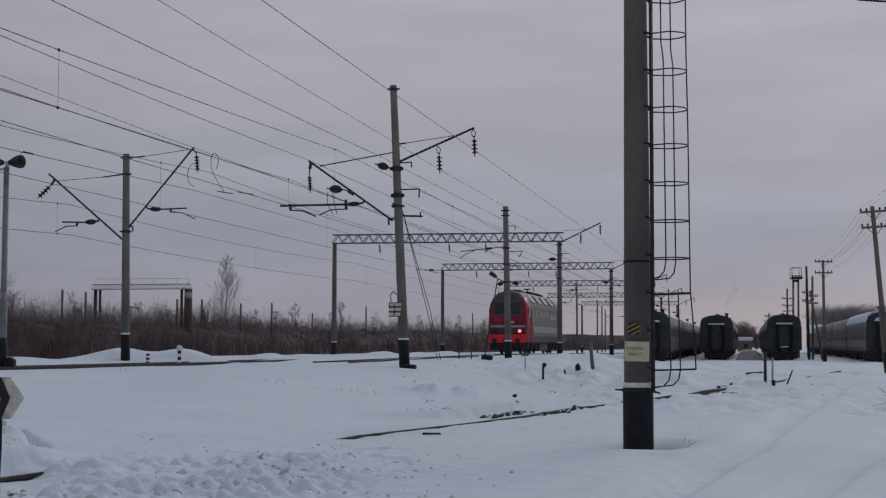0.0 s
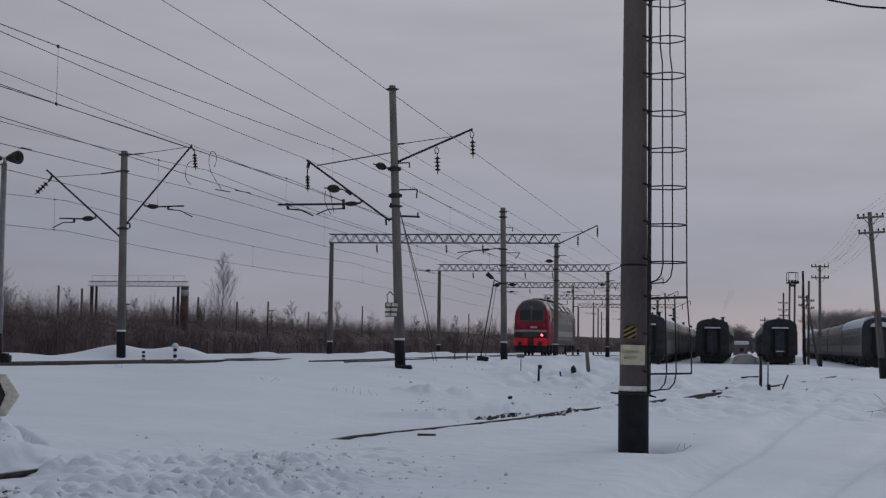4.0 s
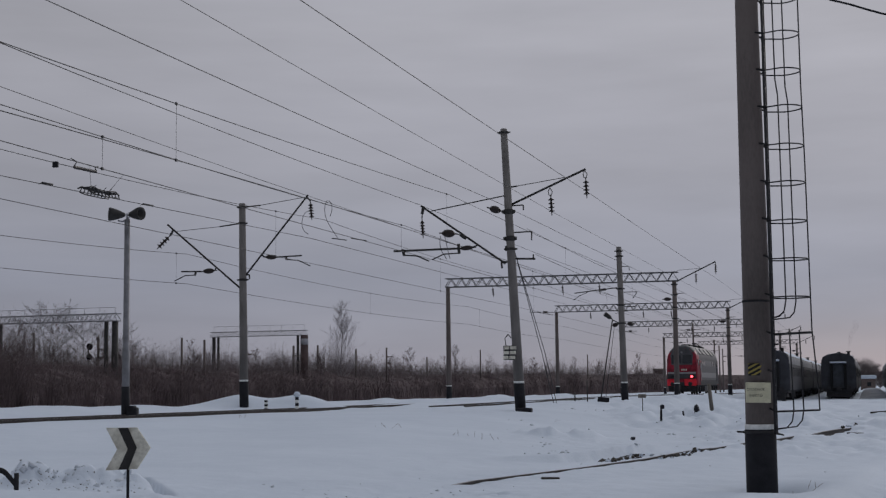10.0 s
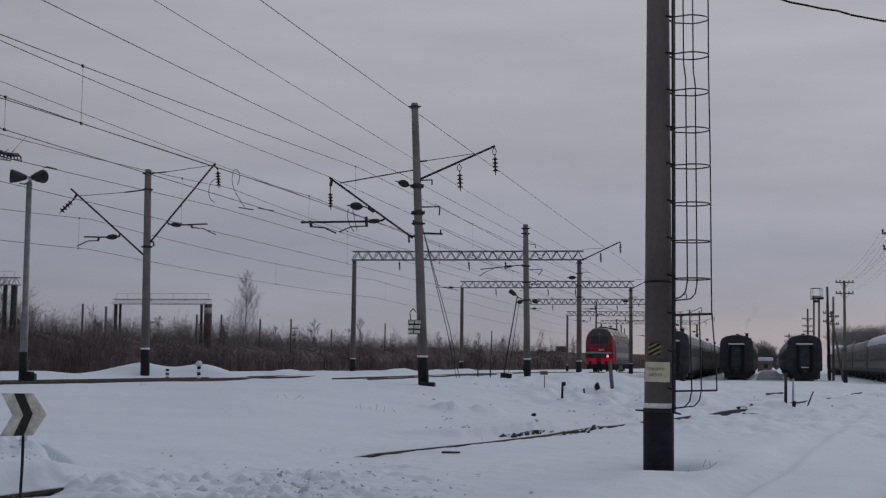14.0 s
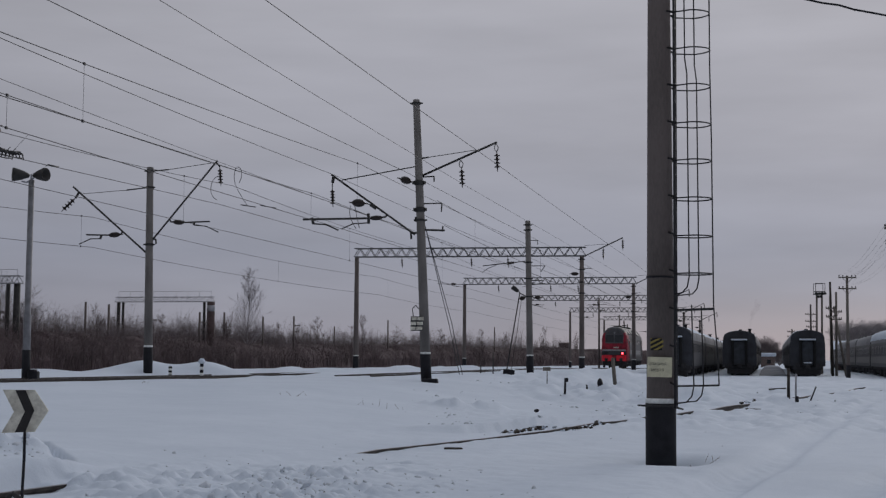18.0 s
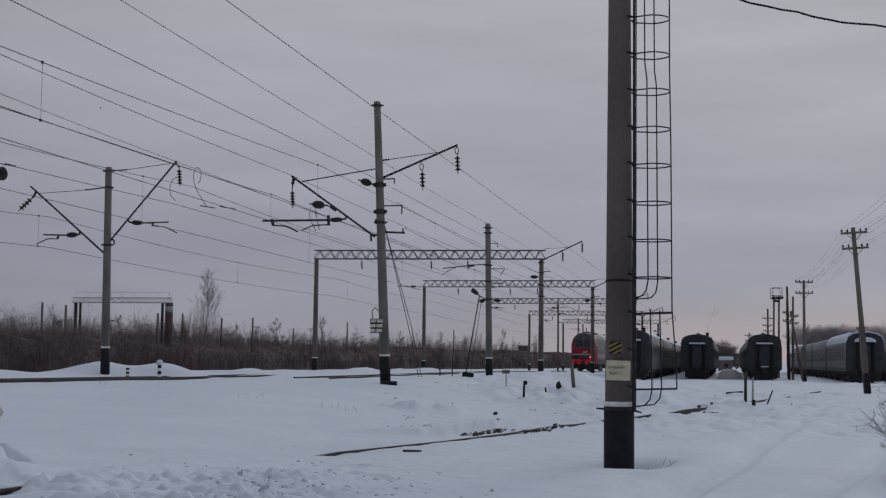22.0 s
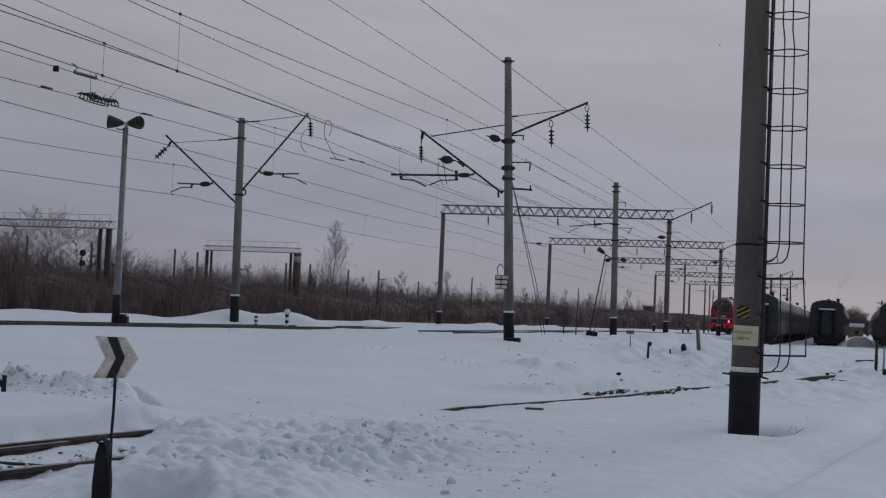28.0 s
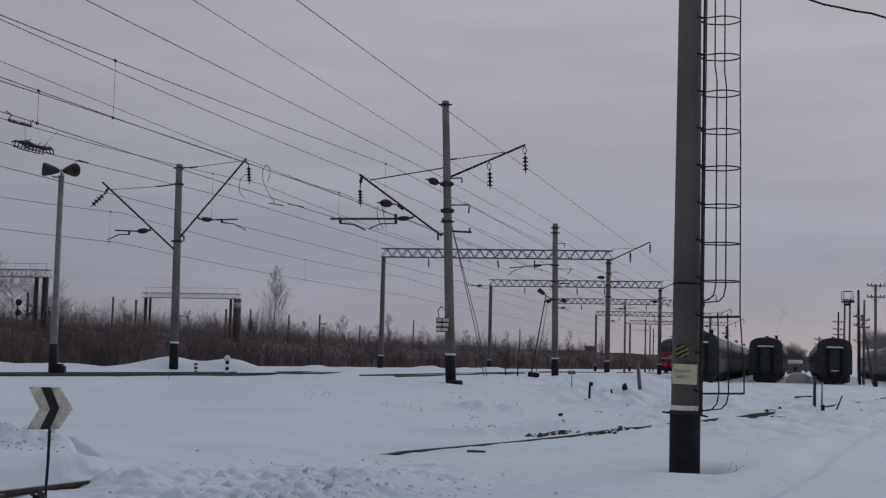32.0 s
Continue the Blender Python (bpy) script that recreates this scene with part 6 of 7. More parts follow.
for x0, y0, x1, y1, n in ((0.84, 29.0, 1.78, 31.5, 90), (2.05, 29.3, 3.3, 32.0, 26), (9.2, 47.5, 10.2, 49.5, 9)):
    for k in range(n):
        f = (k + rs_.uniform(-0.3, 0.3)) / n
        x, y, s = x0 + (x1 - x0) * f + rs_.normal(0, 0.05), y0 + (y1 - y0) * f + rs_.normal(0, 0.12), rs_.uniform(0.03, 0.065)
        bm = bmesh.new()
        vs = bmesh.ops.create_icosphere(bm, subdivisions=1, radius=s)["verts"]
        for v in vs:
            v.co = Vector((v.co.x * 1.3, v.co.y, v.co.z * 0.8)) + Vector(rs_.normal(0, s * 0.2, 3))
        single("ballast_clod", bm, WOOD if k % 3 else SNOW, "dark frozen clod of ballast beside the rail" if k % 3 else "clod of snow beside the rail", "clod", pose(x, y, gz(x, y) + s * 0.3, 0, 0, k * 40.0), group="clods")
bm = bmesh.new()
vs = bmesh.ops.create_icosphere(bm, subdivisions=2, radius=0.06)["verts"]
for v in vs:
    v.co = Vector((v.co.x * 1.2, v.co.y, v.co.z * 0.8)) + Vector(rs_.normal(0, 0.008, 3))
single("ballast_clod", bm, TAR, "black clod lying on the snow", "clod", pose(2.0, 38.8, gz(2.0, 38.8) + 0.05), group="clods")
for k in range(26):
    y = rs_.uniform(8.8, 13.6)
    a = rs_.uniform(-0.55, 0.55)
    x, s = side_x(y) + 0.83 + a / C_SIDE, rs_.uniform(0.012, 0.028)
    bm = bmesh.new()
    for v in bmesh.ops.create_icosphere(bm, subdivisions=1, radius=s)["verts"]:
        v.co = Vector((v.co.x * 1.4, v.co.y, v.co.z * 0.7)) + Vector(rs_.normal(0, s * 0.15, 3))
    single("ballast_clod", bm, WOOD, "dark frozen clod of ballast between the rails", "clod", pose(x, y, gz(x, y), 0, 0, k * 40.0), group="clods")
# bent pipe
bm = bmesh.new()
pts = [(-0.36, 0, -0.1), (-0.335, 0, 0.02)] + [(-0.11 - 0.2 * math.cos(a), 0, 0.11 + 0.17 * math.sin(a)) for a in np.linspace(0.1, 2.35, 10)] + [(0.10, 0.01, 0.165), (0.17, 0.02, 0.1)]
bent(bm, pts, 0.034, 8)
tube(bm, (0.17, 0.02, -0.14), (0.175, 0.02, 0.24), 0.039, 0.036, 10)
single("bent_pipe", bm, TAR, "black pipe bent into an arch over the snow", "pipe", pose(-6.92, 17.25, gz(-6.92, 17.25) + 0.0) @ Matrix.Diagonal((0.84, 0.84, 1.05, 1)))
# anchor guy with turnbuckle
gy = thing("anchor_guy", pose(-12.62, 25.8, gz(-12.62, 25.8) - 0.03), "rusty anchor guy with a turnbuckle slanting from the snow", "guy wire")
gd = Vector((-2.3, -0.5, 2.88)).normalized()
bm = bmesh.new()
box(bm, (0, 0, 1.0), (0.04, 0.09, 2.3), along(gd, (0.0, 0, 0)), bevel=0.008)
for k in range(12):
    tube(bm, along(gd, (0, 0, 0)) @ Vector((-0.024, 0, 0.1 + k * 0.17)), along(gd, (0, 0, 0)) @ Vector((0.024, 0, 0.1 + k * 0.17)), 0.022, 0.022, 8)
part("anchor_bar", bm, RED_RUST, gy, "rusty perforated anchor bar")
bm = bmesh.new()
tube(bm, gd * 2.1, gd * 3.3, 0.02, 0.02, 6)
tube(bm, gd * 3.6, gd * 12.0, 0.02, 0.02, 6)
part("stay_rope", bm, TAR, gy)
bm = bmesh.new()
ring_profile(bm, [(0.015, 0), (0.04, 0.06), (0.04, 0.3), (0.015, 0.38)], 8, axis=along(gd, gd * 3.27) @ Matrix.Diagonal((1.5, 1.5, 1.0, 1)))
part("turnbuckle", bm, STEEL, gy)
bm = bmesh.new()
tube(bm, gd * 2.05, gd * 2.05 + Vector((-8.0, -1.0, 7.2)), 0.012, 0.012, 6)
part("stay_rope", bm, TAR, gy)

# ---- poles on the right ----


def crossarm_pole(x, y, h, arms, label, lean=0.0, r=0.13, concrete=0.0, turn=0.0):
    t = thing("telegraph_pole", pose(x, y, gz(x, y) - 0.05, 0, lean, turn), label, "telegraph pole", "telegraph poles")
    bm = bmesh.new()
    tube(bm, (0, 0, concrete * 0.5), (0, 0, h), r, r * 0.75, 12)
    part("pole", bm, POLEWOOD if h < 8.8 or concrete else WOOD, t)
    if concrete:
        bm = bmesh.new()
        box(bm, (0.0, r + 0.1, concrete * 0.5 - 0.15), (0.2, 0.2, concrete + 0.3), bevel=0.02)
        box(bm, (0.0, -0.02, concrete * 0.5 - 0.15), (0.24, 0.22, concrete + 0.3), bevel=0.02)
        part("concrete_footing", bm, CONCRETE_DARK, t)
        bm = bmesh.new()
        box(bm, (0, -0.02, 0.45), (0.29, 0.27, 1.6), bevel=0.02)
        part("tar_base", bm, TAR, t, "black tarred foot")
    for z, w in arms:
        bm = bmesh.new()
        box(bm, (0, -0.1, z), (w, 0.1, 0.11), bevel=0.01)
        for s in (-1, 1):
            bent(bm, [(s * w * 0.3, -0.1, z), (0, -0.1, z - 0.45)], 0.018, 5)
        arm = part("crossarm", bm, POLEWOOD, t)
        for k in (-0.46, -0.25, 0.25, 0.46):
            bm = bmesh.new()
            ring_profile(bm, [(0.015, 0.05), (0.05, 0.1), (0.055, 0.16), (0.025, 0.2)], 8, c=(k * w, -0.1), axis=Matrix.Translation((0, 0, z)))
            part("pin_insulator", bm, INSUL, arm)
    return t


crossarm_pole(22.3, 70.5, 8.6, ((8.33, 1.35), (7.55, 1.35)), "leaning wooden telegraph pole on a concrete footing", -4.4, 0.14, 3.6)
crossarm_pole(30.9, 114.0, 8.45, ((8.3, 1.45), (7.4, 1.45)), "weathered telegraph pole with two crossarms", 0.0, 0.13, 3.0)
crossarm_pole(34.6, 133.0, 8.9, ((6.4, 1.0), (5.6, 1.0)), "dark wooden telegraph pole beside the coaches", -1.0, 0.13)
crossarm_pole(35.2, 134.0, 8.0, ((6.1, 1.0), (5.4, 1.0)), "dark wooden telegraph pole beside the coaches", 0.5, 0.13)
crossarm_pole(49.0, 200.0, 9.4, ((8.0, 1.6), (7.0, 1.6), (6.2, 1.4)), "far wooden telegraph pole with three crossarms", 0.0, 0.15)
crossarm_pole(47.5, 205.0, 6.0, ((5.6, 1.4), (4.9, 1.4)), "far wooden telegraph pole with crossarms", 0.0, 0.15)
bm = bmesh.new()
tube(bm, (0, 0, -0.2), (-1.0, 0.4, 6.6), 0.12, 0.1, 10)
single("brace_pole", bm, POLEWOOD, "slanting wooden brace beside a telegraph pole", "pole", pose(36.0, 133.4, 0.05))
# floodlight mast
fm = thing("floodlight_mast", pose(38.2, 152.0, 0.05), "tall floodlight mast with a lamp platform", "floodlight mast")
for x in (-0.28, 0.28):
    bm = bmesh.new()
    tube(bm, (x - 0.1, 0, -0.2), (x, 0, 8.6), 0.13, 0.1, 10)
    part("leg", bm, POLEWOOD, fm)
bm = bmesh.new()
tube(bm, (1.35, 0.5, -0.2), (1.25, 0.5, 8.4), 0.12, 0.09, 10)
part("leg", bm, POLEWOOD, fm)
bm = bmesh.new()
box(bm, (0, 0, 8.6), (1.1, 0.8, 0.12))
box(bm, (0, 0, 8.9), (1.05, 0.8, 0.05))
box(bm, (0, 0.1, 8.35), (0.6, 0.4, 0.25))
for x in (-0.5, 0.5):
    for y in (-0.45, 0.45):
        tube(bm, (x, y, 8.6), (x, y, 9.75), 0.03, 0.03, 6)
for y in (-0.45, 0.45):
    tube(bm, (-0.5, y, 9.75), (0.5, y, 9.75), 0.03, 0.03, 6)
part("platform", bm, STEEL, fm)
for x in (-0.42, -0.14, 0.14, 0.42):
    bm = bmesh.new()
    ring_profile(bm, [(0.07, 0), (0.13, 0.1), (0.16, 0.24)], 12, axis=along((x * 0.5, -0.8, -0.35), (x, -0.4, 8.75)))
    part("floodlight", bm, STEEL, fm)

# lines on the telegraph poles
def slack_line(name, a, b, sag, label, r=0.008):
    a, b = Vector(a), Vector(b)
    bm = bmesh.new()
    bent(bm, [a.lerp(b, i / 16) - Vector((0, 0, 4 * sag * (i / 16) * (1 - i / 16))) for i in range(17)], r, 4)
    return single(name, bm, WIRE, label, "wire", group="telegraph wires")


for dx in (-0.6, -0.3, 0.3, 0.6):
    for z in (8.5, 7.7):
        slack_line("telegraph_wire", (21.7 + dx, 70.4, z), (30.9 + dx, 114.0, z), 0.5, "thin telegraph wire between poles", 0.0042)
        slack_line("telegraph_wire", (21.7 + dx, 70.4, z), (13.2 + dx, 30.0, z), 0.5, "thin telegraph wire between poles", 0.0042)
# the drooping cable from the near mast
def cable():
    bm = bmesh.new()
    pts = []
    for i in range(45):
        x = 3.1 + i * 0.25
        u = x - 8.2
        sag = 6.925 + 0.036 * u * u if u < 0 else 6.925 + 0.05 * u * u
        pts.append((x, 21.5 + (x - 3.1) * 0.1, sag + 0.014 * math.sin(x * 4.6) + 0.008 * math.sin(x * 11.0)))
    bent(bm, pts, 0.016, 6)
    return single("service_cable", bm, TAR, "black service cable drooping from the mast", "cable")


cable()

# ---- far things ----
bm = bmesh.new()
ring_profile(bm, [(1.5, -0.5), (1.5, 5.6), (1.65, 5.7), (1.65, 6.3)], 16)
single("water_tower", bm, BRICK, "small dark round tower far beyond the thicket", "tower", pose(30.3, 430.0, 0))
hs = thing("long_shed", pose(60.2, 212, 0, 0, 0, -14), "low far shed with a snowy roof behind the coaches", "building")
bm = bmesh.new()
box(bm, (0, 0, 1.6), (8.6, 9, 3.2))
part("wall", bm, BRICK, hs)
bm = bmesh.new()
v = [bm.verts.new(p) for p in ((-4.9, -5.1, 3.15), (4.9, -5.1, 3.15), (4.9, 5.1, 3.15), (-4.9, 5.1, 3.15), (-4.9, 0, 4.5), (4.9, 0, 4.5))]
for q in ((0, 1, 5, 4), (2, 3, 4, 5), (0, 4, 3), (1, 2, 5), (3, 2, 1, 0)):
    bm.faces.new([v[i] for i in q])
part("roof", bm, SNOW, hs, "snow-covered pitched roof")

hut = thing("hut", pose(56.8, 265, 0, 0, 0, -12), "small far hut with a snowy roof between the coaches", "building")
bm = bmesh.new()
box(bm, (0, 0, 1.1), (2.6, 2.6, 2.4))
part("wall", bm, BRICK, hut)
bm = bmesh.new()
box(bm, (0, 0, 2.5), (3.1, 3.1, 0.7), bevel=0.2)
part("roof", bm, SNOW, hut, "thick snow on the flat roof")
bm = bmesh.new()
box(bm, (0.2, -1.31, 1.2), (0.7, 0.05, 0.7))
part("window", bm, GLASS, hut)

# far posts along the line, thin and dark
for i, (x, y, h) in enumerate(((16.2, 170, 8.6), (22.5, 205, 7.6), (26.0, 230, 7.4), (30.0, 260, 7.6), (-30.5, 120, 5.6), (-32.5, 120, 5.8), (-27.5, 122, 5.3), (-17.9, 193, 5.4), (-11.8, 216, 6.9), (-20.2, 166, 6.0), (-40.0, 105, 5.8), (-33.2, 104, 6.2), (-34.6, 104, 5.4), (-24.0, 140, 5.6), (-44.5, 100, 5.2), (-43.06, 75, 5.6), (5.6, 266, 7.0), (-21.7, 151, 5.5), (-24.0, 127, 5.2))):
    bm = bmesh.new()
    tube(bm, (0, 0, -0.3), (0, 0, h), 0.13, 0.1, 8)
    if i % 3 == 0:
        box(bm, (0.35, 0, h * 0.82), (0.8, 0.1, 0.1))
        box(bm, (0.2, 0, h * 0.7), (0.6, 0.1, 0.1))
    single("line_post", bm, CONCRETE_DARK, "thin dark post in the distance", "post", pose(x, y, 0.3), group="far posts")

# ---- thickets and trees ----


def sticks(name, P, Q, R0, R1, mat, label, cat, sides=3):
    """Many thin tapered twigs in one mesh: arrays of feet, tips and radii."""
    P, Q = np.asarray(P, float), np.asarray(Q, float)
    d = Q - P
    d /= np.linalg.norm(d, axis=1, keepdims=True)
    ref = np.where(np.abs(d[:, 2:3]) > 0.9, np.array([[1.0, 0, 0]]), np.array([[0, 0, 1.0]]))
    a = np.cross(d, ref)
    a /= np.linalg.norm(a, axis=1, keepdims=True)
    b = np.cross(d, a)
    n = len(P)
    co = np.zeros((n, sides * 2, 3))
    for k in range(sides):
        w = a * math.cos(k * math.tau / sides) + b * math.sin(k * math.tau / sides)
        co[:, k] = P + w * np.asarray(R0)[:, None]
        co[:, sides + k] = Q + w * np.asarray(R1)[:, None]
    base = np.arange(n)[:, None, None] * sides * 2
    q = np.array([[k, (k + 1) % sides, sides + (k + 1) % sides, sides + k] for k in range(sides)])[None]
    faces = (base + q).reshape(-1, 4)
    me = bpy.data.meshes.new(name)
    me.vertices.add(n * sides * 2)
    me.vertices.foreach_set("co", co.ravel())
    me.loops.add(len(faces) * 4)
    me.loops.foreach_set("vertex_index", faces.ravel())
    me.polygons.add(len(faces))
    me.polygons.foreach_set("loop_start", np.arange(len(faces)) * 4)
    me.polygons.foreach_set("loop_total", np.full(len(faces), 4))
    me.update()
    me.validate()
    me.materials.append(mat)
    return me


def belt_edge(y):
    """The near edge of the thicket on the left of the line."""
    return np.interp(y, [0, 30, 56, 110, 200, 330, 600], [-36, -29.5, -26.5, -23.5, -15.0, 30.0, 110.0])


def tall_clump(x, y):
    """1 inside a stand of taller bushes, 0 away from it."""
    return np.exp(-(((x + 29.3) / 5.2) ** 2 + ((y - 60.5) / 7.0) ** 2) ** 2)


rs = np.random.RandomState(7)
# sprouts in front, bushes over the whole depth of the belt
n = 11000
u = rs.uniform(0, 1, n)
ys = 26 * (470 / 26.0) ** u
xs = belt_edge(ys) + 0.15 - rs.exponential(1.0, n) * (2.5 + ys * 0.05)
lump = lumps(xs / 4.0, ys / 6.0, 31)
hs_ = (1.7 + 1.7 * lump + rs.uniform(-0.4, 0.7, n)) * (np.interp(ys, [26, 44, 60, 76, 100, 200, 460], [0.6, 0.7, 0.9, 0.9, 0.84, 0.84, 1.05]) + 0.75 * tall_clump(xs, ys))
P, Q, R0, R1 = [], [], [], []
for k in range(4):
    foot = np.stack([xs + rs.normal(0, 0.25, n), ys + rs.normal(0, 0.25, n), np.full(n, 0.35)], 1)
    lean = rs.normal(0, 0.2, (n, 2))
    hh = hs_ * rs.uniform(0.6, 1.0, n)
    mid = foot + np.stack([lean[:, 0] * hh * 0.5, lean[:, 1] * hh * 0.5, hh * 0.55], 1)
    tip = mid + np.stack([lean[:, 0] * hh * 0.7 + rs.normal(0, 0.1, n), lean[:, 1] * hh * 0.6, hh * 0.5], 1)
    w = 0.0056 + 0.00009 * ys
    P += [foot, mid]
    Q += [mid, tip]
    R0 += [w * 1.6, w * 1.1]
    R1 += [w * 1.1, w * 0.35]
    for _ in range(4):
        f = rs.uniform(0.5, 1.9, (n, 1))
        o = np.where(f < 1, foot + (mid - foot) * f, mid + (tip - mid) * (f - 1))
        e = o + np.stack([rs.normal(0, 0.5, n), rs.normal(0, 0.5, n), rs.uniform(0.1, 0.9, n)], 1) * (hh[:, None] * 0.27)
        P.append(o)
        Q.append(e)
        R0.append(w * 0.8)
        R1.append(w * 0.3)
me = sticks("thicket", np.concatenate(P), np.concatenate(Q), np.concatenate(R0), np.concatenate(R1), TWIG, "", "")
tagged(new("thicket", me), "dense dark brown leafless thicket along the line", "bushes", kind="stuff")
# a looser growth of thin pale stems that stands above it
rs = np.random.RandomState(17)
n = 6500
u = rs.uniform(0, 1, n)
ys = 78 * (330 / 78.0) ** u
xs = belt_edge(ys) - 1.5 - rs.uniform(0, 1, n) * (4 + ys * 0.09)
clump = lumps(xs / 5.0, ys / 9.0, 41) * lumps(xs / 1.6, ys / 2.5, 42)
P, Q, R0, R1 = [], [], [], []
for k in range(2):
    hh = (2.8 + 5.4 * clump) * rs.uniform(0.7, 1.0, n) * np.interp(ys, [78, 110, 200, 330], [0.9, 0.95, 1.0, 1.25])
    foot = np.stack([xs + rs.normal(0, 0.3, n), ys + rs.normal(0, 0.3, n), np.full(n, 0.4)], 1)
    tip = foot + np.stack([rs.normal(0, 0.12, n) * hh, rs.normal(0, 0.1, n) * hh, hh], 1)
    w = 0.003 + 0.000058 * ys
    P.append(foot)
    Q.append(tip)
    R0.append(w * 1.5)
    R1.append(w * 0.4)
    for _ in range(7):
        f = rs.uniform(0.4, 0.98, (n, 1))
        o = foot + (tip - foot) * f
        e = o + np.stack([rs.normal(0, 0.5, n), rs.normal(0, 0.5, n), rs.uniform(0.2, 1.0, n)], 1) * (hh[:, None] * 0.19)
        P.append(o)
        Q.append(e)
        R0.append(w * 0.7)
        R1.append(w * 0.3)
me = sticks("sapling_growth", np.concatenate(P), np.concatenate(Q), np.concatenate(R0), np.concatenate(R1), TWIG_PALE, "", "")
tagged(new("sapling_growth", me), "thin pale leafless saplings above the thicket", "bushes", kind="stuff")
# the thicket's heart: an added lumpy opaque hull, coloured dark for the shade inside
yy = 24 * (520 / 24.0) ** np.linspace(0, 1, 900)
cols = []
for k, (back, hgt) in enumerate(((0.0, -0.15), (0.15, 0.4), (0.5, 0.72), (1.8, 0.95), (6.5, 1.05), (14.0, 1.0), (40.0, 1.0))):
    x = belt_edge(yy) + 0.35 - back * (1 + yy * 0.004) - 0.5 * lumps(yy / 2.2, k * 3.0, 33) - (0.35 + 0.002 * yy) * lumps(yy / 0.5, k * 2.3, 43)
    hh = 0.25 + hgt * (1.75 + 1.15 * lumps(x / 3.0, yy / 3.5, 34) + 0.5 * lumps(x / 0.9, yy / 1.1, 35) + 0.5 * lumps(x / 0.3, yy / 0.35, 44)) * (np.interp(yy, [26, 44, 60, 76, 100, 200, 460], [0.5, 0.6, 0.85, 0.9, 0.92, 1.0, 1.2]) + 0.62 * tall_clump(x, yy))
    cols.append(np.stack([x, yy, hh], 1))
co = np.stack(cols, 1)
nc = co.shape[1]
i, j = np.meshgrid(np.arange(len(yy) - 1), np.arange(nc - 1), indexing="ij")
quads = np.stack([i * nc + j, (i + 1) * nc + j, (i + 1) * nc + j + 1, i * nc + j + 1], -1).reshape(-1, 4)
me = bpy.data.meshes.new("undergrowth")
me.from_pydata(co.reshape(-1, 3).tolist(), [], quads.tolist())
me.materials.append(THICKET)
tagged(new("undergrowth", me), "dark hull that fills the shaded heart of the thicket", "bushes", kind="stuff")


def bare_tree(x, y, h, seed, label, shape="scrub", n=34, wide=0.3, mat=None, z=0.3, tufts=0):
    """A leafless tree: a tapered trunk, ascending limbs with an outline by shape, and fine twigs on them."""
    t = thing("tree", pose(x, y, z), label, "tree", "bare trees")
    rs = np.random.RandomState(seed)
    up = {"spire": 1.5, "scrub": 1.3, "round": 0.75}[shape]
    lowest = {"spire": 0.16, "scrub": 0.05, "round": 0.2}[shape]
    fine = 0.004 + y * 0.00005
    spine = [np.array([0.0, 0, -0.3])]
    for k in range(6):
        spine.append(np.array([rs.normal(0, 0.012) * h, rs.normal(0, 0.012) * h, h * (k + 1) / 6.0]) * np.array([1, 1, 1.0]))
    trunk = [(spine[k], spine[k + 1], max(h * 0.010 * (1 - k / 6.3), fine), max(h * 0.010 * (1 - (k + 1) / 6.3), fine)) for k in range(6)]
    crown = []
    def spine_at(f):
        k = min(5, int(f * 6))
        return spine[k] + (spine[k + 1] - spine[k]) * (f * 6 - k)
    for k in range(n):
        f = rs.uniform(lowest, 0.97)
        if shape == "spire":
            ln = h * wide * (0.18 + 0.9 * (1 - f) ** 0.8) * min(1.0, (f - 0.05) * 5)
        elif shape == "round":
            ln = h * wide * (0.25 + math.sqrt(max(0.0, 1 - ((f - 0.55) / 0.5) ** 2)))
        else:
            ln = h * wide * (0.35 + 0.9 * (1 - f))
        a = k * 2.4 + rs.uniform(-0.5, 0.5)
        d = np.array([math.cos(a), math.sin(a), up * rs.uniform(0.7, 1.3)])
        d /= np.linalg.norm(d)
        o = spine_at(f)
        m = o + d * ln * 0.5
        e = m + (d + np.array([rs.normal(0, 0.15), rs.normal(0, 0.15), 0.25])) * ln * 0.45
        r = max(h * 0.0035 * (1.1 - f), fine)
        crown += [(o, m, r, r * 0.7), (m, e, r * 0.7, fine * 0.6)]
        for _ in range(7):
            g = rs.uniform(0.2, 1.0)
            p = o + (m - o) * g * 2 if g < 0.5 else m + (e - m) * (g - 0.5) * 2
            s = d * 0.6 + np.array([rs.normal(0, 0.55), rs.normal(0, 0.55), 0.35 + rs.normal(0, 0.2)])
            q = p + s / np.linalg.norm(s) * ln * rs.uniform(0.25, 0.5)
            crown.append((p, q, fine * 0.9, fine * 0.45))
            for _ in range(3):
                w = p + (q - p) * rs.uniform(0.3, 1.0)
                s2 = s + np.array([rs.normal(0, 0.6), rs.normal(0, 0.6), rs.normal(0.1, 0.3)])
                crown.append((w, w + s2 / np.linalg.norm(s2) * ln * rs.uniform(0.1, 0.24), fine * 0.6, fine * 0.35))
    ends = [b[1] for b in crown]
    for _ in range(tufts):
        p = ends[rs.randint(len(ends))]
        if p[2] > 0.5 * h:
            q = p + rs.normal(0, 0.035, 3) + np.array([0, 0, -0.05])
            crown.append((p, q, 0.03, 0.012))
    for nm, bits in (("trunk", trunk), ("crown", crown)):
        me = sticks(nm, [o[0] for o in bits], [o[1] for o in bits], [o[2] for o in bits], [o[3] for o in bits], mat or TWIG_GREY, "", "", 6 if nm == "trunk" else 3)
        ob = new(nm, me)
        ob.parent = t
    return t


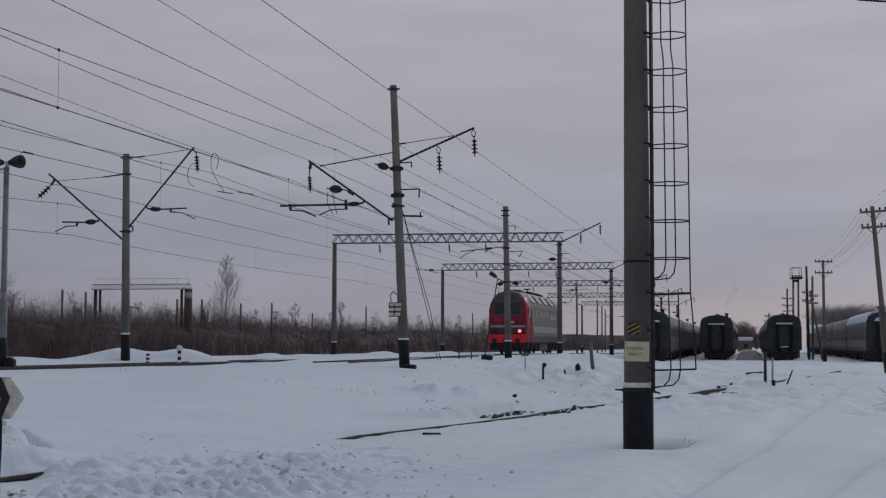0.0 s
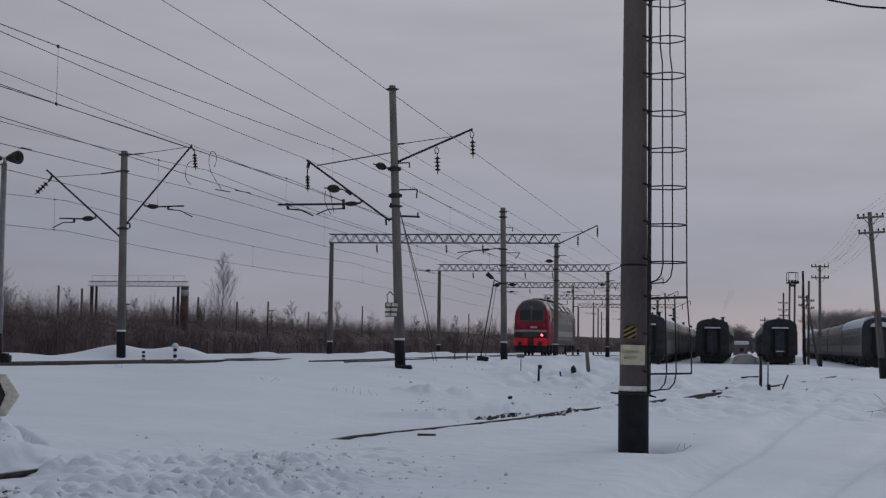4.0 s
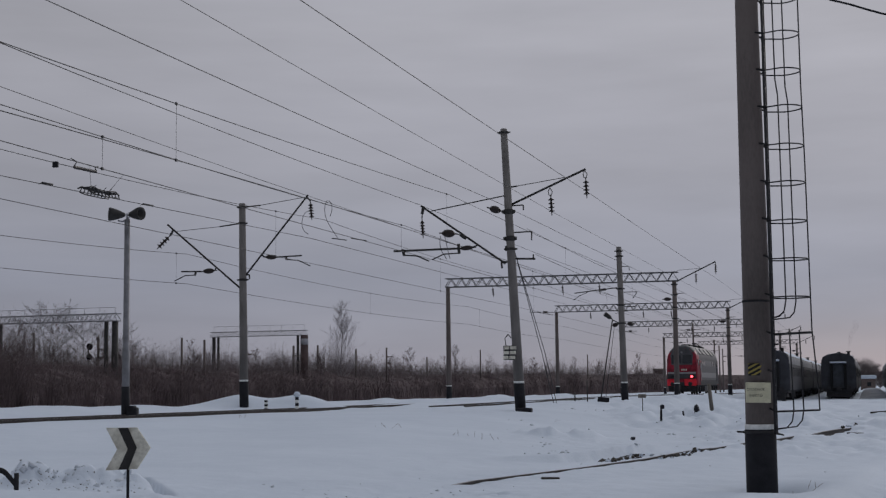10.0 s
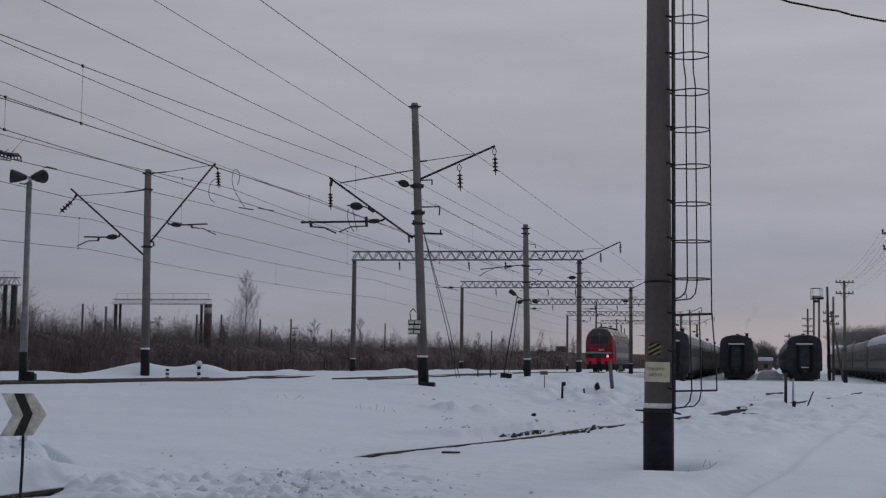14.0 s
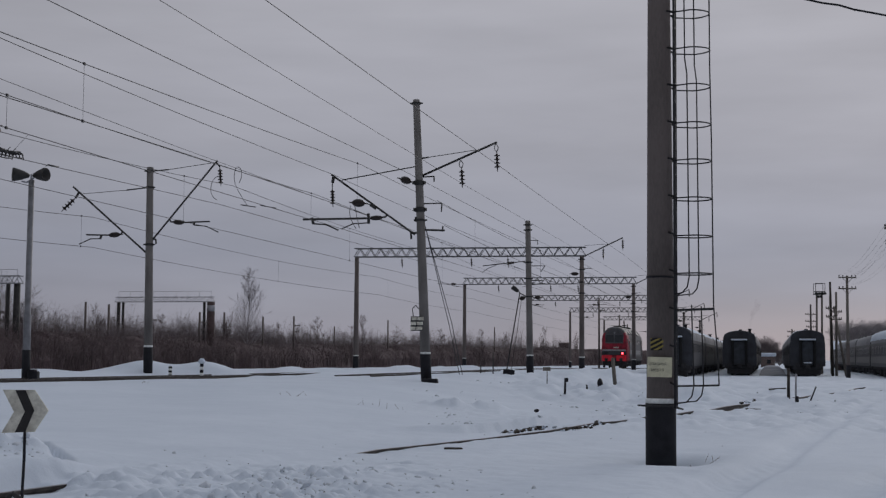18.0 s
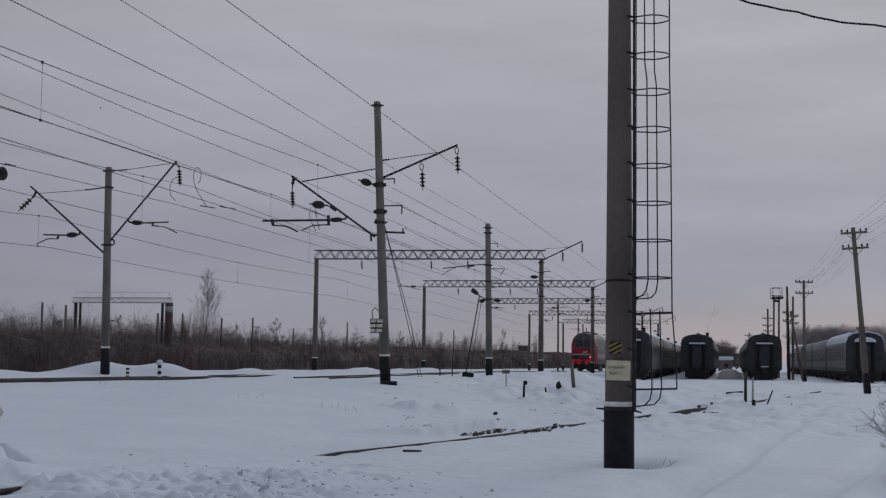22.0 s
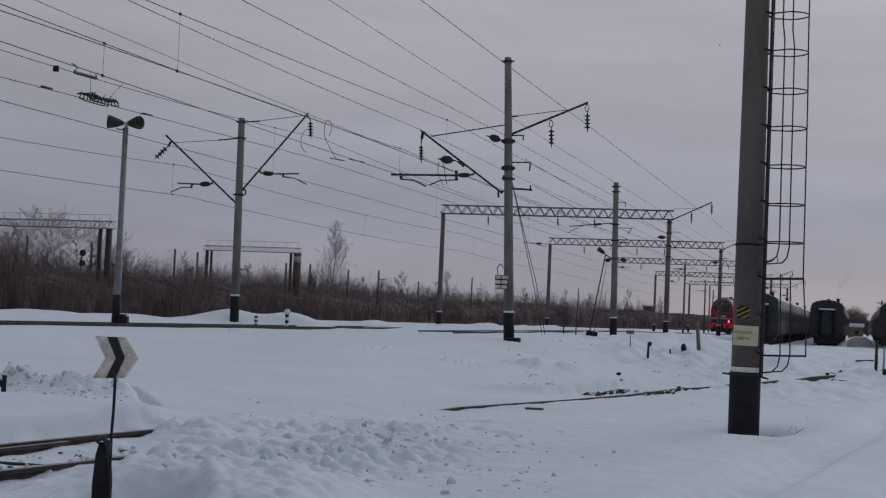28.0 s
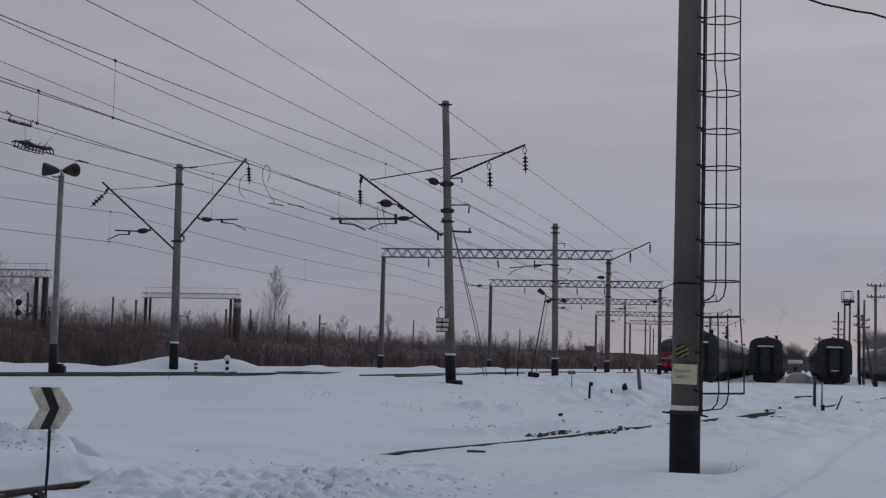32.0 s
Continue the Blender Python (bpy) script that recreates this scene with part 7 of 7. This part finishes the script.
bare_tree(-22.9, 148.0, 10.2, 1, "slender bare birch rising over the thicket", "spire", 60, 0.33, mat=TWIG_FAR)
for i, (x, y, h) in enumerate(((-13.8, 190, 6.6), (-15.5, 192, 5.4), (-20.5, 195, 6.8), (-24.5, 185, 5.4), (-33.0, 84, 5.4), (-36.5, 80, 5.2), (-31.0, 80, 5.0), (-40.0, 95, 5.6), (-29.5, 68, 4.6), (-43.0, 90, 5.6), (-35.0, 70, 5.0), (-38.5, 75, 5.4), (-29.0, 110, 5.0), (-33.0, 62, 5.0), (-46.0, 100, 6.2), (-4.0, 230, 5.6), (3.0, 250, 6.2), (8.0, 280, 6.0), (-31.5, 96, 5.6), (18.0, 320, 8.0), (26.0, 330, 7.0), (-34.5, 66, 5.2), (-37.0, 64, 5.2), (-28.0, 58, 4.4), (-29.5, 56, 4.8), (-32.5, 72, 4.8), (-26.0, 120, 4.6), (-22.0, 130, 4.4), (-33.5, 92, 6.0), (-18.0, 150, 4.2), (-10.0, 205, 5.0))):
    bare_tree(x, y, h, 20 + i, "bare scrubby tree in the thicket", "scrub", 30, 0.26, mat=TWIG)
for i in range(26):
    u = i / 25.0
    x, y = -30.2 - 6.0 * ((i * 0.618) % 1.0), 57.0 + 16.0 * u
    bare_tree(x, y, (6.2 - 6.0 * (u - 0.55) ** 2) * (0.8 + 0.25 * ((i * 0.37) % 1.0)), 170 + i, "bushy tree rising over the thicket, a few withered leaves on it", "scrub", 46, 0.20, mat=TWIG, tufts=160 if i < 16 else 40)
for i, (x, y, h) in enumerate(((-35.0, 95, 6.2), (-33.0, 96, 5.6), (-37.0, 97, 5.8), (-31.2, 98, 5.0))):
    bare_tree(x, y, h, 140 + i, "pale bare tree among the thicket", "round", 52, 0.32)
# trees behind the coaches on the right
for i, (x, y, h) in enumerate(((64.5, 305, 5.6), (66.8, 308, 4.8), (65.6, 302, 3.4), (63.4, 306, 3.2), (68.0, 306, 3.6), (66, 240, 7.6), (68.5, 244, 7.6), (71, 240, 7.8), (73.5, 246, 7.9), (76, 240, 7.8), (67.5, 250, 7.9), (72.5, 252, 7.8), (78.5, 244, 8.0), (81, 240, 8.2), (69.8, 236, 7.0), (74.8, 238, 7.2))):
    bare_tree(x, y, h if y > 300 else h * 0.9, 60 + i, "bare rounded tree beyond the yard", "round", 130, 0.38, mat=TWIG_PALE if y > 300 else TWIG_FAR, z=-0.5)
for i, (x, y, h) in enumerate(((45.6, 130, 8.4), (47.5, 132, 9.6), (50.0, 130, 9.0), (46.2, 128, 6.0), (44.5, 130, 4.5))):
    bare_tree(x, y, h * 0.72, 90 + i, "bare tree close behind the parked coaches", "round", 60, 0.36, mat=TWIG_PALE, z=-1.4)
crossarm_pole(46.5, 150.0, 7.4, ((5.4, 1.0),), "far dark pole behind the coaches", 2.0, 0.14)
# scrub behind the last coach row
P, Q = [], []
rs_ = np.random.RandomState(15)
for _ in range(5200):
    x, y = rs_.uniform(42.6, 58), rs_.uniform(126, 136)
    p = np.array([x, y, 0.0])
    h = rs_.uniform(1.2, 3.3)
    q = p + np.array([rs_.normal(0, 0.5), rs_.normal(0, 0.4), h])
    P += [p, p + (q - p) * 0.5]
    Q += [q, p + (q - p) * 0.5 + np.array([rs_.normal(0, 0.5), rs_.normal(0, 0.4), rs_.uniform(0.3, 1.0)])]
me = sticks("scrub", P, Q, [0.03] * len(P), [0.012] * len(P), TWIG_PALE, "", "")
tagged(new("scrub", me), "brown leafless scrub behind the parked coaches", "bushes", kind="stuff")
# brush beside the driven track
def brush(x, y, h, seed, n, label):
    """A bush of many arching shoots with fine side twigs, some of them broken down."""
    t = thing("roadside_brush", pose(x, y, gz(x, y) - 0.05), label, "bush", "roadside brush")
    rs = np.random.RandomState(seed)
    out = []
    for _ in range(n):
        p = np.array([rs.normal(0, 0.16), rs.normal(0, 0.16), 0.0])
        a = rs.uniform(0, math.tau)
        tilt = abs(rs.normal(0, 0.27))
        d = np.array([math.cos(a) * tilt, math.sin(a) * tilt, 1.0])
        ln = h * rs.uniform(0.45, 1.0)
        r = 0.0055
        for k in range(4):
            d = d / np.linalg.norm(d) + np.array([math.cos(a) * 0.16, math.sin(a) * 0.16, -0.06]) + rs.normal(0, 0.09, 3)
            q = p + d / np.linalg.norm(d) * ln / 4
            out.append((p, q, r, r * 0.8))
            for _ in range(4):
                s = d / np.linalg.norm(d) * 0.7 + rs.normal(0, 0.5, 3)
                w = p + (q - p) * rs.uniform(0, 1)
                e = w + s / np.linalg.norm(s) * ln * rs.uniform(0.06, 0.2)
                out.append((w, e, 0.0032, 0.0018))
                if rs.uniform() < 0.6:
                    s2 = s + rs.normal(0, 0.6, 3)
                    out.append((w + (e - w) * 0.6, w + (e - w) * 0.6 + s2 / np.linalg.norm(s2) * ln * 0.08, 0.0024, 0.0015))
            p, r = q, r * 0.8
    ob = new("shoots", sticks("shoots", [o[0] for o in out], [o[1] for o in out], [o[2] for o in out], [o[3] for o in out], TWIG_GREY, "", ""))
    ob.parent = t
    ob["kind"] = "stuff"
    return t


for i, (x, y, h, n) in enumerate(((6.95, 19.2, 1.35, 80), (7.4, 20.0, 1.6, 80), (6.75, 18.1, 0.9, 50), (7.6, 18.8, 1.7, 80), (7.1, 17.4, 1.0, 60), (7.9, 20.8, 1.8, 40), (6.35, 17.0, 0.35, 10), (6.0, 15.2, 0.4, 8))):
    brush(x, y, h, 120 + i, n, "leafless roadside brush dusted with snow")
# dry stalks poking through the snow
rs_ = np.random.RandomState(5)
P, Q = [], []
for cx, cy, k in ((-4.6, 38, 4), (-2.6, 36.5, 4), (-1.9, 36, 3), (3.28, 21.2, 6), (3.5, 21.3, 3), (-9.5, 42, 3)):
    for _ in range(k):
        x, y = cx + rs_.normal(0, 0.18), cy + rs_.normal(0, 0.3)
        P.append((x, y, gz(x, y) - 0.03))
        Q.append((x + rs_.normal(0, 0.09), y + rs_.normal(0, 0.05), gz(x, y) + (rs_.uniform(0.06, 0.15) if y < 25 else rs_.uniform(0.05, 0.17))))
me = sticks("dry_grass", P, Q, [0.004] * len(P), [0.003] * len(P), TWIG_PALE, "", "")
tagged(new("dry_grass", me), "few dry grass stalks poking out of the snow", "grass", kind="stuff")

# ---- lumps of dug snow ----
rs_ = np.random.RandomState(9)
bm = bmesh.new()
bmesh.ops.create_icosphere(bm, subdivisions=1, radius=1.0)
bm.verts.ensure_lookup_table()
BALL = np.array([v.co[:] for v in bm.verts])
BALL_F = np.array([[v.index for v in f.verts] for f in bm.faces])
bm.free()
spots = []
for k in range(100, 1100):
    if k < 700:
        x, y = rs_.normal(-1.7, 1.0), rs_.normal(15.2, 2.6)
    elif k < 900:
        x, y = rs_.normal(-9.2, 0.7), rs_.normal(17.6, 0.8)
    elif k < 1080:
        x, y = rs_.normal(-6.5, 0.5), rs_.normal(18.3, 0.35)
    else:
        x, y = rs_.uniform(-3, 6), rs_.uniform(22, 46)
    if k < 700 and lumps(x / 0.55, y / 0.8, 61) + 0.5 * lumps(x / 0.2, y / 0.3, 62) < 0.62:
        continue
    across = (x - side_x(y) - 0.83) * C_SIDE
    if -2.0 < across < 1.3 and y < 15.5 or math.hypot(x + 3.1, y - 10) < 0.5:
        continue
    spots.append((x, y, min(0.06, rs_.gamma(1.5, 0.010) + 0.008) if k < 1080 else rs_.uniform(0.015, 0.035), -0.4 if k < 700 else -0.35))
    if 700 <= k < 1080:
        spots[-1] = (x, y, spots[-1][2] * 1.1, -0.5)
for k in range(1500):
    x, y = rs_.uniform(-2, 15), rs_.uniform(28, 66)
    if lumps(x / 1.6, y / 2.6, 64) * lumps(x / 0.6, y / 1.0, 65) > 0.36 and abs(x - 0.38 * y + 2.9) > 1.6:
        spots.append((x, y, rs_.gamma(2.0, 0.010) + 0.012, -0.4))
for k in range(130):
    y = rs_.uniform(8.6, 14.0)
    a = rs_.uniform(-0.55, 0.95)
    if a < 0.6 or y < 12:
        spots.append((side_x(y) + 0.83 + a / C_SIDE, y, rs_.gamma(2.0, 0.007) + 0.008, 0.0))
zs = ground_z(np.array([p[0] for p in spots]), np.array([p[1] for p in spots]))
co, fs = [], []
for i, ((x, y, s, up), z) in enumerate(zip(spots, zs)):
    turn = np.array(pose(0, 0, 0, rs_.uniform(0, 180), rs_.uniform(0, 180), 0).to_3x3())
    v = (BALL * np.array([s * rs_.uniform(0.8, 1.7), s, s * rs_.uniform(0.5, 1.0)]) + rs_.normal(0, s * 0.2, BALL.shape)) @ turn.T
    co.append(v + np.array([x, y, z + s * up]))
    fs.append(BALL_F + i * len(BALL))
me = bpy.data.meshes.new("snow_lumps")
me.from_pydata(np.concatenate(co).tolist(), [], np.concatenate(fs).tolist())
me.materials.append(DUG_SNOW)
me.polygons.foreach_set("use_smooth", [True] * len(me.polygons))
tagged(new("snow_lumps", me), "crumbled lumps of dug snow", "snow", kind="stuff")
# grit and bark bits scattered on the dug snow
bm = bmesh.new()
for k in range(110, 330):
    x, y = (rs_.normal(-1.9, 1.0), rs_.normal(15.5, 3.0)) if k < 150 else ((rs_.normal(-8.9, 0.6), rs_.normal(17.9, 0.6)) if k % 2 else (rs_.normal(-6.6, 0.5), rs_.normal(18.1, 0.3)))
    s = rs_.uniform(0.004, 0.011)
    box(bm, (0, 0, 0), (s * 2.2, s, s), pose(x, y, gz(x, y) + s * 0.3, rs_.uniform(0, 90), rs_.uniform(0, 90), rs_.uniform(0, 180)))
single("grit", bm, POLEWOOD, "dark grit and bark bits on the dug snow", "debris", kind="stuff")

# a small signal and section insulator hung in the wires
si = thing("section_insulator", pose(-13.1, 39.3, 7.3, 0, 0, -HEAD) @ Matrix.Diagonal((0.8, 0.66, 0.7, 1)), "section insulator frame hung in the contact wire", "section insulator")
bm = bmesh.new()
for x in (-0.2, 0.2):
    bent(bm, [(x, -1.35, 0.02), (x, -1.05, 0.13), (x, -0.1, 0.02), (x, 0.9, 0.14), (x, 1.25, 0.02)], 0.03, 6)
    bent(bm, [(x, -1.2, -0.12), (x, -0.7, -0.16), (x, 0.6, -0.15), (x, 1.2, -0.1)], 0.026, 6)
for y in np.linspace(-1.2, 1.15, 9):
    tube(bm, (-0.22, y, 0.07), (0.22, y, 0.07), 0.03, 0.03, 6)
    tube(bm, (0.2, y, 0.08), (0.2, y + 0.14, -0.14), 0.022, 0.022, 5)
    tube(bm, (-0.2, y + 0.14, 0.08), (-0.2, y, -0.14), 0.022, 0.022, 5)
for y in (-0.5, 0.35, 0.8):
    bent(bm, [(0.0, y, 0.06), (0.02, y + 0.05, 0.2), (0.06, y + 0.12, 0.27)], 0.014, 5)
part("skid_frame", bm, STEEL, si)
for y in (-0.7, 0.8):
    bm = bmesh.new()
    tube(bm, (0, y, 0.15), (0, y * 1.9 + 0.5, 1.0), 0.008, 0.008, 4)
    part("hanger", bm, WIRE, si)

# fittings strung in the wires
st = thing("strain_fitting", pose(0, 0, 0), "strain insulator with arcing horns and a tag plate in the wire", "insulator")
bm = bmesh.new()
box(bm, (-14.47, 39.45, 8.18), (0.16, 0.1, 0.17), bevel=0.01)
part("tag_plate", bm, TAR, st)
barrel("strain_insulator", st, (-14.27, 40.4, 8.25), (-13.99, 41.7, 8.29), 0.055)
for a, b, c in (((-14.27, 40.4, 8.25), (-14.2, 40.5, 8.42), (-14.36, 40.4, 8.52)), ((-13.99, 41.7, 8.29), (-14.02, 41.6, 8.42), (-13.95, 41.7, 8.46))):
    bm = bmesh.new()
    bent(bm, [a, b, c], 0.016, 6)
    part("arcing_horn", bm, STEEL, st)
for a, b in (((-13.72, 36.42, 7.19), (-13.62, 36.93, 7.21)), ((-12.56, 41.81, 7.28), (-12.43, 42.41, 7.30))):
    bm = bmesh.new()
    tube(bm, a, b, 0.028, 0.028, 8)
    tube(bm, a, Vector(a) + Vector((-0.05, -0.1, -0.05)), 0.014, 0.01, 6)
    single("wire_clamp", bm, STEEL, "small dark splice clamp on the wire", "clamp", group="wire clamps")


def jumper(pts, label, r=0.014):
    """A drooping loop of wire through points, rounded."""
    pts = [Vector(p) for p in pts]
    for _ in range(2):
        out = [pts[0]]
        for p, q in zip(pts, pts[1:]):
            out += [p.lerp(q, 0.25), p.lerp(q, 0.75)]
        pts = out + [pts[-1]]
    bm = bmesh.new()
    bent(bm, pts, r, 5)
    return single("jumper_wire", bm, WIRE, label, "wire", group="jumper wires")


jumper([(-10.67, 61, 9.47), (-11.04, 61, 9.36), (-11.17, 61, 8.91), (-11.09, 61, 8.54), (-10.87, 61, 8.39)], "curved jumper wire hanging beside the mast bracket")
jumper([(-9.9, 61, 9.15), (-9.8, 61, 9.4), (-9.81, 61, 9.75), (-10.03, 61, 9.9), (-10.15, 61, 9.54), (-10.09, 61, 9.05), (-9.76, 61, 8.48), (-9.55, 61, 8.18)], "looped jumper wire between two overhead wires")
jumper([(-4.6, 56, 7.63), (-4.64, 56, 7.33), (-4.55, 56, 6.99), (-4.36, 56, 6.7)], "short jumper wire at the steady tube")
jumper([(-4.44, 56, 7.67), (-4.35, 56, 7.22), (-4.23, 56, 6.72)], "short jumper wire at the steady tube")
for a, b in (((-9.82, 61, 8.18), (-9.16, 61, 8.08)), ((-8.96, 61, 8.16), (-8.27, 61, 8.04))):
    bm = bmesh.new()
    tube(bm, a, b, 0.022, 0.022, 6)
    single("wire_clamp", bm, STEEL, "small dark splice clamp on the wire", "clamp", group="wire clamps")

# small signals in the thicket
for x, y, h in ((-34.0, 100.0, 4.75), (-32.2, 101.0, 4.0)):
    sgn = thing("dwarf_signal", pose(x, y, 0.3), "dark two-lamp railway signal seen against the thicket", "signal", "signals")
    bm = bmesh.new()
    tube(bm, (0, 0, -0.3), (0, 0, h), 0.07, 0.06, 8)
    part("post", bm, STEEL, sgn)
    for k in range(2):
        bm = bmesh.new()
        ring_profile(bm, [(0.22, 0.0), (0.24, 0.05), (0.2, 0.1)], 14, axis=along((0.2, -1, 0), (0.12, -0.08, h - 0.25 - k * 0.75)))
        tube(bm, (0.12, -0.1, h - 0.1 - k * 0.75), (0.12, -0.4, h - 0.12 - k * 0.75), 0.1, 0.08, 10)
        part("lamp_head", bm, TAR, sgn, "black round signal head")

# ---- thin smoke from a coach's stove ----


def smoke():
    m = bpy.data.materials.new("thin_smoke")
    m.use_nodes = True
    n, l = m.node_tree.nodes, m.node_tree.links
    n.remove(n["Principled BSDF"])
    df, tr, mx = n.new("ShaderNodeBsdfDiffuse"), n.new("ShaderNodeBsdfTransparent"), n.new("ShaderNodeMixShader")
    nz, rp = n.new("ShaderNodeTexNoise"), n.new("ShaderNodeMapRange")
    df.inputs[0].default_value = (0.06, 0.045, 0.042, 1)
    nz.inputs["Scale"].default_value = 2.2
    rp.inputs["From Min"].default_value, rp.inputs["From Max"].default_value = 0.3, 0.7
    rp.inputs["To Min"].default_value, rp.inputs["To Max"].default_value = 0.0, 0.04
    l.new(nz.outputs["Fac"], rp.inputs["Value"])
    l.new(rp.outputs[0], mx.inputs[0])
    l.new(tr.outputs[0], mx.inputs[1])
    l.new(df.outputs[0], mx.inputs[2])
    l.new(mx.outputs[0], n["Material Output"].inputs[0])
    y0 = COACH_Y[1]
    base = pose(on_line(COACH_X0[1], y0), y0, 0.02, 0, 0, -HEAD) @ Vector((0.95, 0.9, 4.5))
    t = thing("smoke_plume", Matrix.Translation(base), "thin brown smoke drifting up from a stove chimney", "smoke")
    rs = np.random.RandomState(3)
    out = []
    for k in range(9):
        f = k / 8.0
        bm = bmesh.new()
        s = 0.10 + 0.2 * f
        bmesh.ops.create_icosphere(bm, subdivisions=2, radius=s)
        for v in bm.verts:
            v.co = Vector((v.co.x, v.co.y, v.co.z * 1.5)) + Vector(rs.normal(0, s * 0.08, 3))
        p = part("puff", bm, m, t, smooth=True)
        at = Vector((0.15 * f + 0.75 * f * f + rs.normal(0, 0.1 * f), 0, 0.1 + 2.3 * f))
        p.matrix_basis = Matrix.Translation(at)
        out.append((p, at, k))
    return out


puffs = smoke()

# ---- two crows ----


def crow(label):
    t = thing("crow", pose(0, 0, 0), label, "bird", "crows")
    bm = bmesh.new()
    ring_profile(bm, [(0.01, -0.22), (0.05, -0.14), (0.075, 0.0), (0.06, 0.1), (0.045, 0.16), (0.05, 0.2), (0.012, 0.29)], 10, axis=Matrix.Scale(0.65, 4) @ along((1, 0, 0), (0, 0, 0)))
    part("body", bm, TAR, t, "black feathered body")
    for s in (-1, 1):
        bm = bmesh.new()
        a = [bm.verts.new(Vector(p) * 0.65) for p in ((0.1, s * 0.04, 0.03), (0.08, s * 0.25, 0.09), (-0.02, s * 0.45, 0.06), (-0.12, s * 0.3, 0.06), (-0.1, s * 0.04, 0.02))]
        b = [bm.verts.new(v.co - Vector((0, 0, 0.01))) for v in a]
        bm.faces.new(a)
        bm.faces.new(b[::-1])
        for i in range(5):
            bm.faces.new((a[i], b[i], b[(i + 1) % 5], a[(i + 1) % 5]))
        bmesh.ops.recalc_face_normals(bm, faces=bm.faces[:])
        part("wing", bm, TAR, t)
    return t


crow_low, crow_high = crow("black crow flying low over the yard"), crow("black crow flying high over the wires")

# ---- what moves ----


def motions():
    rows, c = [], math.cos(radians(HEAD))
    def place(s):
        y = 107.3 + 3.55 * s - 0.0165 * s * s
        return y
    for k in range(0, 65):
        s = k * 0.5
        y = place(s)
        rows.append((s, pose(on_line(LOCO_X0, y), y, track_z(y + 9), 0, 0, -HEAD)))
    walk(loco, rows)
    walk(crow_low, [(0.0, pose(18.2, 120, 4.45)), (22.2, pose(18.2, 120, 4.45)), (22.5, pose(18.6, 120, 9.0)), (22.8, pose(21.8, 120, 12.3)), (23.2, pose(27.1, 120, 12.3)), (24.0, pose(38.0, 120, 12.4)), (32.0, pose(140.0, 130, 16.0))])
    def flight(s):
        u = s - 26.0
        if s < 23:
            return -22.3 + 5.8 * (s - 23), 23.9 - 1.0 * (23 - s)
        return (-3.15 + 8.4 * u + 0.67 * u * u if u < 0 else -3.15 + 8.4 * u), 25.3 + 0.47 * min(u, 0.0)
    walk(crow_high, [(s, pose(flight(s)[0] * 1.6, 192, 1.6 + (flight(s)[1] - 1.6) * 1.6)) for s in range(0, 33)])
    for p, at, k in puffs:
        walk(p, [(s, pose(at.x + 0.06 * math.sin(s * 0.9 - k * 0.7), at.y, at.z + 0.1 * math.sin(s * 1.3 + k), 0, 0, 8.0 * math.sin(s * 0.5 + k))) for s in range(0, 33)])
    for w, y0 in loco_wheels:
        turns = []
        for k in range(0, 161):
            s = k * 0.2
            turns.append((s, pose(0, y0, 0.61, -math.degrees((place(s) - place(0)) / c / 0.61) % 360, 0, 0)))
        walk(w, turns)


motions()
